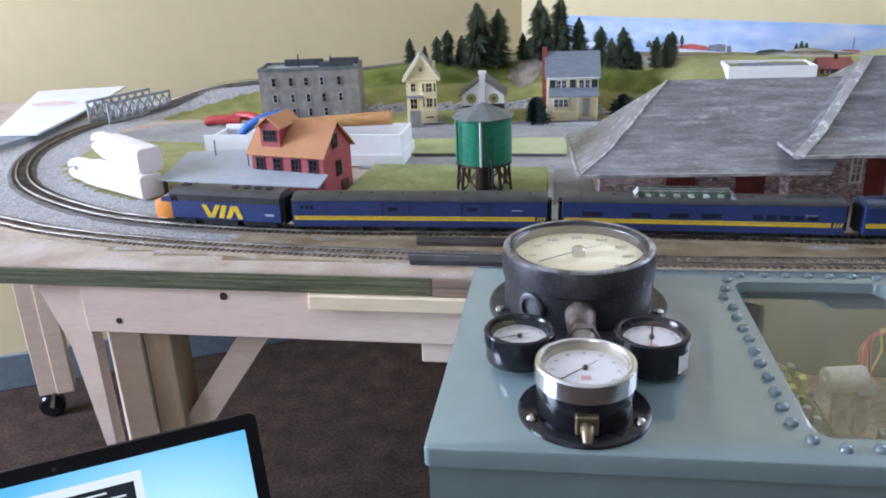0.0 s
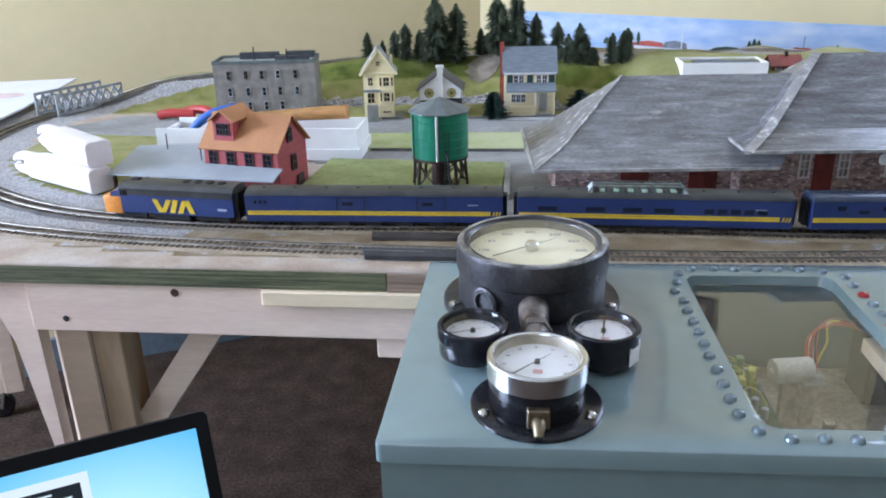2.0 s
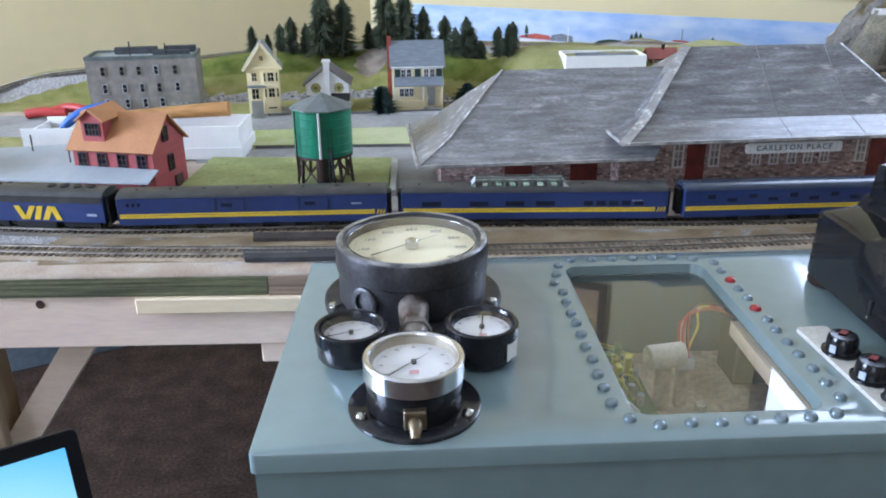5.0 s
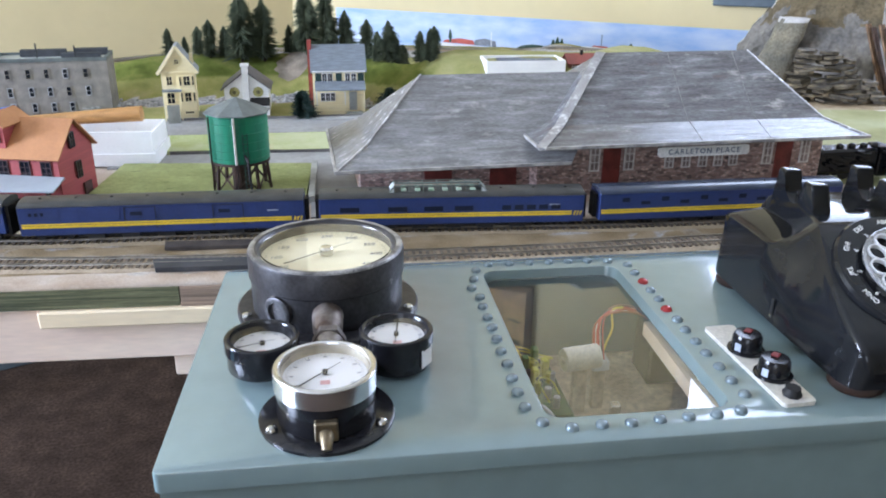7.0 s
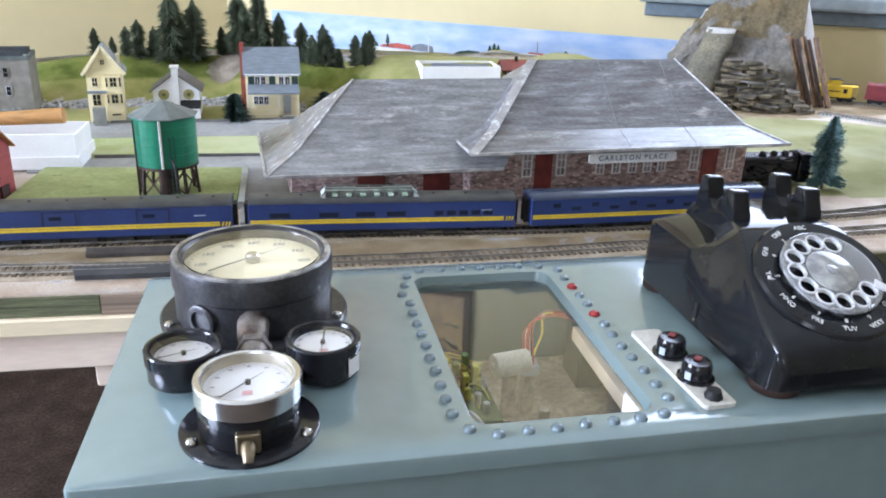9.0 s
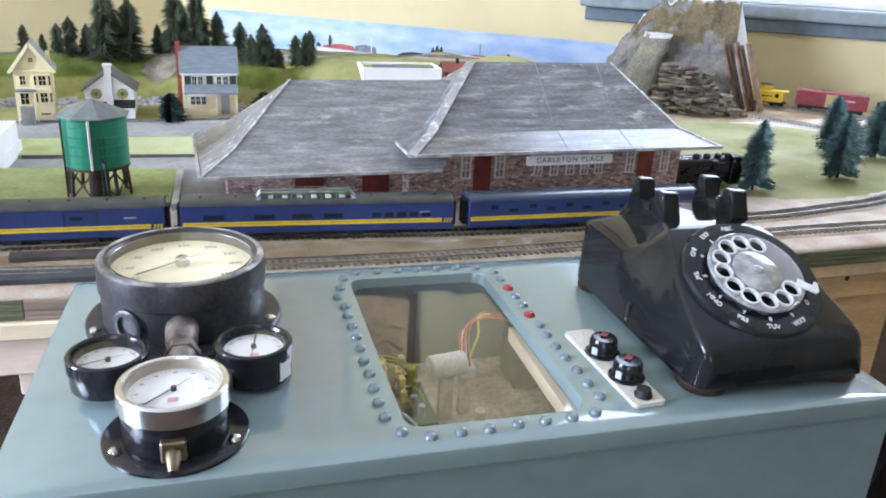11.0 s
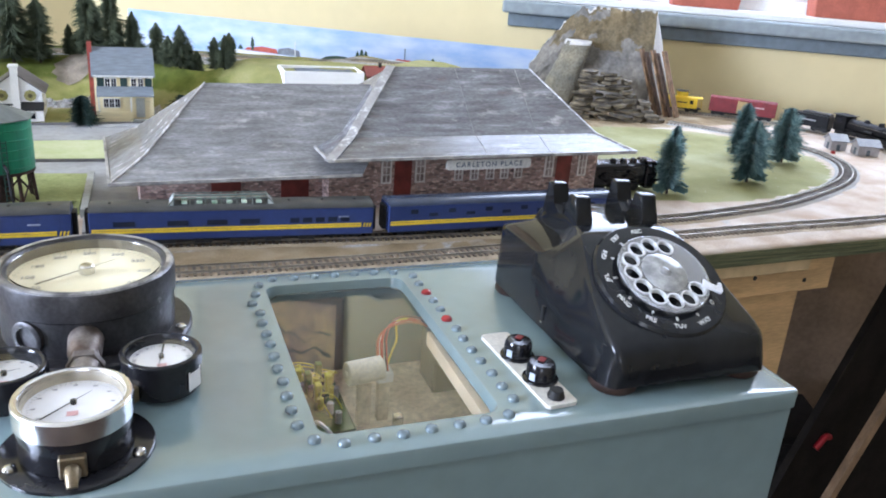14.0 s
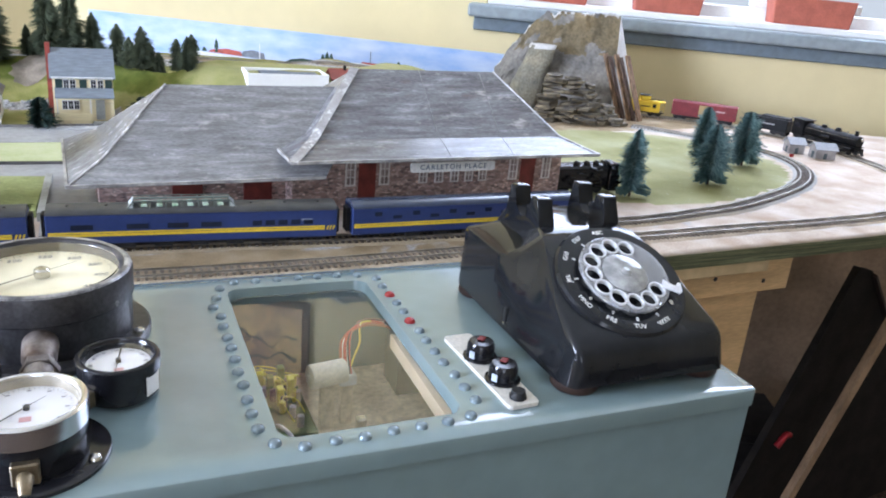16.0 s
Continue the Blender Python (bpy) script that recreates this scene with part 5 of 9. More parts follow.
# ---- tracks ----
def track(name, pts, label, railmat, bed, ties):
    t = thing(name, label, "track")
    line = smooth_line([(x, y, 0) for x, y in pts], 0.0075)
    zs = [height(p.x, p.y) for p in line]
    zs = [sum(zs[max(0, i - 9):i + 10]) / len(zs[max(0, i - 9):i + 10]) for i in range(len(zs))]
    for p, z in zip(line, zs):
        p.z = z + 0.0012
    dirs = [(line[min(i + 1, len(line) - 1)] - line[max(i - 1, 0)]).normalized() for i in range(len(line))]
    bm = bmesh.new()
    prev = None
    for p, d in zip(line, dirs):
        s = Vector((d.y, -d.x, 0))
        cur = [bm.verts.new(p + s * o + Vector((0, 0, h))) for o, h in ((-0.021, -0.0012), (-0.0165, 0.0008), (0.0165, 0.0008), (0.021, -0.0012))]
        if prev:
            for k in range(3):
                bm.faces.new((prev[k], prev[k + 1], cur[k + 1], cur[k]))
        prev = cur
    part("roadbed", bm, bed, t, "ballasted roadbed")
    bm = bmesh.new()
    for p, d in zip(line, dirs):
        bar(bm, p + Vector((d.y, -d.x, 0)) * -0.0148 + Vector((0, 0, 0.0014)), p + Vector((d.y, -d.x, 0)) * 0.0148 + Vector((0, 0, 0.0014)), 0.0032, 0.0018)
    part("tie_strip", bm, ties, t, "brown moulded tie strip")
    for side in (-1, 1):
        bm = bmesh.new()
        prev = None
        for p, d in zip(line, dirs):
            s = Vector((d.y, -d.x, 0))
            c = p + s * side * 0.00825
            cur = [bm.verts.new(c + s * o + Vector((0, 0, h))) for o, h in ((-0.0012, 0.0023), (-0.0006, 0.003), (-0.0007, 0.0046), (0.0007, 0.0046), (0.0006, 0.003), (0.0012, 0.0023))]
            if prev:
                for k in range(5):
                    bm.faces.new((prev[k], prev[k + 1], cur[k + 1], cur[k]))
            prev = cur
        part("rail", bm, railmat, t)
    return line


main_line = track("main_track", TRACK_MAIN, "curving model railway track on dark ballast", RAILSIL, CORK, TIE)
near_line = track("outer_track", TRACK_NEAR, "outer model railway track along the table edge", RAILSIL, TANBED, TIEB)


def stand(line, x0, back=1):
    """The index on a line that lies nearest to the place x0."""
    return min(range(len(line)), key=lambda i: (line[i].x - x0[0]) ** 2 + (line[i].y - x0[1]) ** 2)


def between(line, i, length, sign=1):
    """A pose for a vehicle whose front stands at index i and whose rear lies length further back."""
    j = i
    while 0 <= j + sign < len(line) and (line[j] - line[i]).length < length:
        j += sign
    a, b = line[i], line[j]
    c = (a + b) / 2
    k = (i + j) // 2
    c = (c + line[k]) / 2
    d = a - b
    return Matrix.Translation((c.x, c.y, (a.z + b.z) / 2 + 0.0046)) @ Matrix.Rotation(math.atan2(d.y, d.x), 4, "Z"), j


def bogie(parent, x, n, r=0.0052, wheelbase=0.028):
    bm = bmesh.new()
    for s in (-1, 1):
        quad_box(bm, x - wheelbase / 2 - 0.006, x + wheelbase / 2 + 0.006, s * 0.0105 - 0.0012, s * 0.0105 + 0.0012, 0.003, 0.0085)
    quad_box(bm, x - 0.004, x + 0.004, -0.0093, 0.0093, 0.004, 0.008)
    b = part("bogie", bm, UNDER, parent, "black wheel truck")
    for k in range(n):
        xx = x - wheelbase / 2 + wheelbase * k / (n - 1)
        for s in (-1, 1):
            bm = bmesh.new()
            lathe(bm, [(r + 0.0008, -0.0012), (r + 0.0008, -0.0006), (r, -0.0004), (r, 0.0012), (r - 0.0015, 0.0013), (0.0, 0.0009)], 14, Matrix.Translation((xx, s * 0.0082, r)) @ Matrix.Rotation(radians(-90 * s), 4, "X"))
            part("wheel", bm, UNDER, b)


def shell(bm, L, w, z0, z1, roof, n=7, taper=0.0):
    """A carriage body's roof: a shallow arch over its whole length."""
    rows = []
    for x in (-L / 2, L / 2):
        row = []
        for k in range(n + 1):
            a = math.pi * k / n
            row.append(bm.verts.new((x, w / 2 * math.cos(a), z1 + roof * math.sin(a) ** 0.8)))
        rows.append(row)
    for k in range(n):
        bm.faces.new((rows[0][k], rows[0][k + 1], rows[1][k + 1], rows[1][k]))
    bm.faces.new(rows[0])
    bm.faces.new(rows[1][::-1])
    bm.faces.new((rows[0][0], rows[1][0], rows[1][-1], rows[0][-1]))


def coach(name, label, m, L, roofmat, kind):
    c = thing(name, label, "train car", m, "blue train")
    w, z0, z1 = 0.034, 0.0095, 0.0375
    skirt = z0 - 0.0030
    bm = bmesh.new()
    quad_box(bm, -L / 2, L / 2, -w / 2, w / 2, skirt, z1, bevel=0.0006)
    body = part("body", bm, BLUE, c, "dark blue side walls")
    bm = bmesh.new()
    shell(bm, L - 0.001, w + 0.0006, z0, z1 + 0.0004, 0.0060)
    part("roof", bm, roofmat, c, "dark rounded roof", 50)
    bm = bmesh.new()
    x1 = L / 2 - (0.014 if kind != "sleeper" else 0.004)
    quad_box(bm, -L / 2 + 0.002, x1, -w / 2 - 0.0005, -w / 2 + 0.0002, z0 + 0.0054, z0 + 0.0081)
    quad_box(bm, -L / 2 + 0.002, x1, -w / 2 - 0.0005, -w / 2 + 0.0002, z0 + 0.0087, z0 + 0.0103)
    part("stripe", bm, YELLOW, body, "yellow side stripe")
    bm = bmesh.new()
    quad_box(bm, -L / 2 + 0.055, L / 2 - 0.055, -0.012, 0.012, 0.002, z0)
    for k in range(5):
        x = -L / 2 + 0.075 + k * (L - 0.15) / 4
        quad_box(bm, x - 0.009, x + 0.009, -0.0155, -0.0122, 0.0015, z0 - 0.0005)
    part("underframe", bm, UNDER, c, "black underframe gear")
    for x in (-L / 2 + 0.032, L / 2 - 0.032):
        bogie(c, x, 2 if kind != "sleeper" else 3)
    for s in (-1, 1):
        bm = bmesh.new()
        for k in range(3):
            quad_box(bm, s * (L / 2 + 0.0012 + 0.0014 * k) - 0.0005, s * (L / 2 + 0.0012 + 0.0014 * k) + 0.0005, -0.0075, 0.0075, 0.008, 0.036)
        quad_box(bm, min(s * L / 2, s * (L / 2 + 0.004)), max(s * L / 2, s * (L / 2 + 0.004)), -0.0065, 0.0065, 0.0085, 0.0355)
        part("diaphragm", bm, UNDER, c, "black end diaphragm")
    y0, y1 = -w / 2 - 0.0004, -w / 2 + 0.0003

    def side_window(x, ww, za, zb):
        bm = bmesh.new()
        quad_box(bm, x - ww / 2, x + ww / 2, y0, y1, za, zb)
        part("window", bm, COACHWIN, body)

    if kind == "baggage":
        for x in (-0.025, 0.067):
            bm = bmesh.new()
            for xx in (x - 0.016, x + 0.016):
                quad_box(bm, xx - 0.0004, xx + 0.0004, y0, y1, z0 + 0.002, z1 - 0.002)
            quad_box(bm, x - 0.016, x + 0.016, y0, y1, z1 - 0.0024, z1 - 0.0018)
            part("door", bm, UNDER, body, "dark sliding door lines")
            side_window(x - 0.004, 0.012, z1 - 0.011, z1 - 0.007)
        for k in range(3):
            side_window(-L / 2 + 0.012 + 0.006 * k, 0.003, z1 - 0.009, z1 - 0.0055)
        bm = bmesh.new()
        for k in range(14):
            quad_box(bm, -L / 2 + 0.02 + k * 0.0205, -L / 2 + 0.0206 + k * 0.0205, y0 + 0.0002, y1, z0 + 0.011, z1 - 0.001)
        part("seam", bm, mat("coach_seam", (0.020, 0.038, 0.145), 0.5), body)
    if kind == "dome":
        for k, x in enumerate((-0.115, -0.062, -0.022, 0.012, 0.060, 0.074, 0.088, 0.102, 0.116)):
            side_window(x, 0.021 if k < 4 else 0.010, z1 - 0.0155, z1 - 0.010)
        zt = z1 + 0.0022
        bm = bmesh.new()
        for y in (-0.0125, 0.0125):
            pts = [(-0.0755, y, zt - 0.003), (-0.0655, y * 0.84, zt + 0.0100), (0.0315, y * 0.84, zt + 0.0100), (0.0445, y, zt - 0.003)]
            for a, b in zip(pts, pts[1:]):
                bar(bm, a, b, 0.0009, 0.0009)
            bar(bm, pts[0], pts[3], 0.0009, 0.0009)
            for k in range(7):
                x = -0.0655 + 0.097 * k / 6
                bar(bm, (x, y, zt - 0.003), (x, y * 0.84, zt + 0.0100), 0.0007, 0.0007)
        for x in (-0.0655, 0.0315, -0.0755, 0.0445):
            yy, zz = (0.0105, zt + 0.0100) if x in (-0.0655, 0.0315) else (0.0125, zt - 0.003)
            bar(bm, (x, -yy, zz), (x, yy, zz), 0.0009, 0.0009)
        quad_box(bm, -0.0655, 0.0315, -0.0020, 0.0020, zt + 0.0098, zt + 0.0108)
        for k in range(7):
            x = -0.0655 + 0.097 * k / 6
            bar(bm, (x, -0.0105, zt + 0.0100), (x, 0.0105, zt + 0.0100), 0.0007, 0.0007)
        d = part("dome", bm, mat("dome_frame", (0.13, 0.16, 0.14), 0.35, var=0.1), c, "raised glazed dome")
        bm = bmesh.new()
        for y in (-0.0118, 0.0118):
            vs = [bm.verts.new(p) for p in ((-0.0745, y, zt - 0.002), (0.0435, y, zt - 0.002), (0.0310, y * 0.85, zt + 0.0095), (-0.0650, y * 0.85, zt + 0.0095))]
            bm.faces.new(vs if y < 0 else vs[::-1])
        p = part("glass", bm, GLASS, d, "clear dome glass")
        p.visible_shadow = False
        # opaque pale panels stand for the white reflection on the end glass
        for x0, x1 in ((-0.0748, -0.0658), (0.0437, 0.0318)):
            bm = bmesh.new()
            lo = [bm.verts.new((x0, y, zt - 0.0026)) for y in (-0.0121, 0.0121)]
            hi = [bm.verts.new((x1, y, zt + 0.0098)) for y in (-0.0103, 0.0103)]
            bm.faces.new((lo[0], lo[1], hi[1], hi[0]))
            for y in (-0.0122, 0.0122):
                bm.faces.new([bm.verts.new(p) for p in ((x0, y, zt - 0.0026), (x1, y, zt - 0.0026), (x1, y * 0.855, zt + 0.0096))])
            part("end_window", bm, mat("dome_end_gleam", (0.62, 0.66, 0.66), 0.15, var=0.1, scale=60, spec=0.7), d, "sloping end window with its pale gleam painted in")
        bm = bmesh.new()
        quad_box(bm, -0.0725, 0.0415, -0.0112, 0.0112, zt - 0.0028, zt - 0.0014)
        part("dome_floor", bm, mat("dome_floor", (0.70, 0.74, 0.66), 0.6, var=0.15, scale=90), d, "pale green dome floor")
        bm = bmesh.new()
        for k in range(6):
            for y in (-0.006, 0.006):
                quad_box(bm, -0.058 + 0.0155 * k, -0.052 + 0.0155 * k, y - 0.003, y + 0.003, zt, zt + 0.0055, bevel=0.0006)
        part("seats", bm, mat("seat_green", (0.60, 0.70, 0.60), 0.6, var=0.3, scale=130, second=(0.20, 0.34, 0.22)), d, "pale green seats")
    if kind == "sleeper":
        for k in range(11):
            side_window(-0.118 + 0.0235 * k, 0.0108 if k % 2 else 0.0088, z1 - (0.0130 if k % 2 else 0.0095), z1 - (0.0092 if k % 2 else 0.0045))
    # end mark: small slanted bars in the stripe's colour
    if kind != "sleeper":
        for k in range(3):
            bm = bmesh.new()
            x = L / 2 - 0.0122 + 0.0034 * k
            vs = [bm.verts.new((x + o, y0 - 0.0002, z0 + h)) for o, h in ((0, 0.0052), (0.0018, 0.0052), (0.0034, 0.0103), (0.0016, 0.0103))]
            bm.faces.new(vs)
            part("mark_bar", bm, YELLOW, body)
        bm = bmesh.new()
        quad_box(bm, L / 2 - 0.040, L / 2 - 0.028, y0, y1, z0 + 0.0172, z0 + 0.0187)
        part("number_bar", bm, NUMBAR, body)
    for k in range(8):
        x = -L / 2 + 0.02 + k * (L - 0.04) / 7
        if kind == "dome" and -0.085 < x < 0.05:
            continue
        bm = bmesh.new()
        lathe(bm, [(0.0016, z1 + 0.0055), (0.0016, z1 + 0.0070), (0.0, z1 + 0.0074)], 8, Matrix.Translation((x, -0.003, 0)))
        part("roof_vent", bm, UNDER, c)
    return c


def facing(p, q):
    """A pose midway between two places on the rails."""
    d = Vector(q) - Vector(p)
    return Matrix.Translation(((p[0] + q[0]) / 2, (p[1] + q[1]) / 2, G + 0.0058)) @ Matrix.Rotation(math.atan2(d.y, d.x), 4, "Z")


def at_x(line, x):
    """Where the front line passes x."""
    i = min((i for i, p in enumerate(line) if p.y < 1.05 and -0.5 < p.x < 1.2), key=lambda i: abs(line[i].x - x))
    return (x, line[i].y)


coach("baggage_car", "dark blue baggage car with a yellow stripe", facing(at_x(main_line, -0.150), at_x(main_line, 0.146)), 0.297, ROOFBLK, "baggage")
coach("dome_car", "dark blue passenger car with a glazed dome", facing(at_x(main_line, 0.160), at_x(main_line, 0.455)), 0.297, ROOFBLK, "dome")
coach("sleeping_car", "blue passenger car with a pale roof and yellow stripe", facing(at_x(main_line, 0.470), at_x(main_line, 0.766)), 0.297, ROOFSIL, "sleeper")

# the diesel at the head of the blue train, nose to the west
loco = thing("diesel_locomotive", "blue and yellow diesel locomotive with an orange nose", "locomotive", facing(at_x(main_line, -0.325), at_x(main_line, -0.160)) @ Matrix.Diagonal((0.95, 1.03, 1.08, 1)), "blue train")
w = 0.034
prof = [(-0.089, 0.0095), (-0.089, 0.019), (-0.0875, 0.0235), (-0.083, 0.0262), (-0.0745, 0.0280), (-0.0695, 0.0370), (-0.066, 0.0400), (0.089, 0.0400), (0.089, 0.0095)]


def loft(bm, prof, w, top_in=0.004, seg=((1.0, 0.0),)):
    n = len(prof)
    a = [bm.verts.new((x, -w / 2, z)) for x, z in prof]
    b = [bm.verts.new((x, w / 2, z)) for x, z in prof]
    bm.faces.new(a)
    bm.faces.new(b[::-1])
    for i in range(n):
        j = (i + 1) % n
        bm.faces.new((a[j], a[i], b[i], b[j]))
    return a, b


bm = bmesh.new()
loft(bm, prof, w)
bmesh.ops.bevel(bm, geom=[e for e in bm.edges if abs(e.verts[0].co.y - e.verts[1].co.y) < 1e-6 and min(v.co.z for v in e.verts) > 0.012], offset=0.005, segments=3, affect="EDGES", profile=0.5)
lbody = part("body", bm, BLUE, loco, "dark blue body with a rounded nose", 35)
bm = bmesh.new()
quad_box(bm, -0.0898, -0.0635, -w / 2 - 0.0005, w / 2 + 0.0005, 0.0070, 0.0285, bevel=0.0024, seg=2)
part("nose_panel", bm, ORANGE, lbody, "orange lower nose", 40)
bm = bmesh.new()
shell(bm, 0.156, w + 0.0006, 0, 0.0362, 0.0070)
bm.transform(Matrix.Translation((0.0118, 0, 0)))
part("roof", bm, ROOFBLK, loco, "black roof", 50)
for k in range(4):
    bm = bmesh.new()
    lathe(bm, [(0.0052, 0.0415), (0.0052, 0.0440), (0.0, 0.0442)], 12, Matrix.Translation((0.02 + 0.016 * k, 0, 0)))
    part("roof_fan", bm, UNDER, loco)
bm = bmesh.new()
quad_box(bm, -0.055, -0.045, -0.004, 0.004, 0.0415, 0.0445)
part("horn_box", bm, UNDER, loco)
for xb, xt in ((-0.0125, -0.0205), (-0.0105, -0.0005), (0.0025, 0.0085), (0.0130, 0.0215), (0.0300, 0.0235)):
    bm = bmesh.new()
    y = -w / 2 - 0.0006
    bm.faces.new([bm.verts.new((x, y, z)) for x, z in ((xb, 0.0115), (xb + 0.0072, 0.0115), (xt + 0.0072, 0.0265), (xt, 0.0265))])
    part("logo_bar", bm, YELLOW, lbody, "slanted yellow bar")
bm = bmesh.new()
for y in (-w / 2 - 0.0004, w / 2 - 0.0002):
    quad_box(bm, -0.066, 0.0885, y, y + 0.0006, 0.0300, 0.0372)
part("roof_band", bm, ROOFBLK, lbody, "black upper side band")
bm = bmesh.new()
quad_box(bm, 0.068, 0.080, -w / 2 - 0.0005, -w / 2, 0.0165, 0.0190)
part("number_bar", bm, NUMBAR, lbody)
bm = bmesh.new()
for s in (-1, 1):
    quad_box(bm, -0.0715, -0.070, s * 0.008 - 0.0055, s * 0.008 + 0.0055, 0.0310, 0.0362)
quad_box(bm, -0.064, -0.054, -w / 2 - 0.0004, -w / 2, 0.0290, 0.0352)
part("cab_window", bm, WINDARK, lbody)
bm = bmesh.new()
quad_box(bm, -0.024, 0.026, -0.0135, 0.0135, 0.0015, 0.0093, bevel=0.001)
part("fuel_tank", bm, UNDER, loco)
for x in (-0.057, 0.057):
    bogie(loco, x, 2, 0.0056, 0.032)
bm = bmesh.new()
quad_box(bm, 0.0905, 0.094, -0.013, 0.013, 0.007, 0.037)
part("diaphragm", bm, UNDER, loco)

# grey crossing plates and loose strips between the two front tracks
bm = bmesh.new()
cp = [(-0.016, 0.833), (0.13, 0.806), (0.135, 0.785), (-0.012, 0.808)]
prism(bm, [(x, y) for x, y in cp][::-1], G + 0.0005, G + 0.0055)
solid("crossing_plate", "dark grey flat crossing plate between the tracks", "plate", bm, CROSS)
bm = bmesh.new()
cp = [(-0.006, 0.884), (0.14, 0.860), (0.142, 0.842), (-0.006, 0.866)]
prism(bm, [(x, y) for x, y in cp][::-1], G + 0.0005, G + 0.0045)
solid("crossing_plate", "dark brown crossing board between the tracks", "plate", bm, mat("brown_board", (0.085, 0.068, 0.058), 0.7, var=0.3, scale=30, bump=0.3))

# ---- roads and lawns ----
def slab(name, label, poly, z0, z1, m, cat):
    bm = bmesh.new()
    prism(bm, poly, z0, z1)
    return tagged(new(name, mesh_from(name, bm, m)), label, cat, "", "structure")


LAWNP = scuffed(mat("pale_lawn", (0.37, 0.395, 0.18), 0.95, var=0.2, scale=22, bump=0.6, bscale=420, second=(0.27, 0.30, 0.125), fine=0.06, spec=0.1), (0.13, 0.15, 0.06), (1, 4, 1), 26, 0.61, 0.67)
slab("road", "grey model road before the houses", [(-0.62, 1.49), (-0.30, 1.40), (0.0, 1.375), (0.34, 1.335), (0.60, 1.30), (0.60, 1.42), (0.33, 1.475), (-0.02, 1.50), (-0.30, 1.56), (-0.50, 1.60)], G - 0.002, G + 0.0030, ASPH, "road")
slab("road_2", "grey model road between the lawns", [(-0.10, 1.205), (0.18, 1.150), (0.155, 0.93), (0.235, 0.92), (0.262, 1.34), (0.225, 1.345), (0.222, 1.222), (-0.08, 1.268)], G - 0.002, G + 0.0026, ASPH, "road")
slab("lawn_1", "mown green model lawn beside the tracks", [(-0.115, 1.02), (0.158, 1.00), (0.181, 1.143), (-0.075, 1.200)], G - 0.001, G + 0.0090, LAWNP, "lawn")
slab("lawn_2", "green model lawn strip between two roads", [(-0.06, 1.272), (0.221, 1.226), (0.238, 1.335), (-0.04, 1.368)], G - 0.001, G + 0.0070, LAWN, "lawn")
slab("pavement", "pale pavement edge beside the lawn", [(0.158, 0.985), (0.166, 0.985), (0.190, 1.150), (0.182, 1.152)], G - 0.001, G + 0.0105, mat("pale_kerb", (0.42, 0.42, 0.38), 0.8, var=0.15, scale=40), "pavement")
for a, b in (((-0.05, 1.3715), (0.235, 1.3385)), ((0.06, 1.482), (0.33, 1.462)), ((-0.05, 1.2735), (0.22, 1.2285)), ((-0.16, 1.505), (0.03, 1.492))):
    bm = bmesh.new()
    bar(bm, (*a, G + 0.003), (*b, G + 0.003), 0.006, 0.006)
    structure("kerb", bm, KERB, "dark kerb")

# torn turf along the lawn's front edge
rq = random.Random(31)
bm = bmesh.new()
for k in range(240):
    t = rq.random()
    x, y = -0.113 + 0.268 * t, 1.026 - 0.020 * t + rq.uniform(0.0, 0.030) ** 1.15
    r = rq.uniform(0.0012, 0.0034)
    mm = Matrix.Translation((x, y, G + 0.0092)) @ Matrix.Rotation(rq.uniform(0, 6), 4, "Z") @ Matrix.Diagonal((2.2, 0.9, 0.55, 1))
    for v in bmesh.ops.create_icosphere(bm, subdivisions=1, radius=r)["verts"]:
        v.co = mm @ (v.co * rq.uniform(0.7, 1.2))
tagged(structure("torn_turf", bm, mat("torn_turf", (0.16, 0.19, 0.055), 0.95, var=0.4, scale=70, second=(0.06, 0.075, 0.025), spec=0.1), "torn dark turf along the lawn edge"), kind="stuff")

# ---- the station ----
SM = Matrix.Translation((0.179, 0.918, 0)) @ Matrix.Rotation(radians(-4.8), 4, "Z")
station = thing("station", "model stone railway station with a patched grey hipped roof", "station", SM)


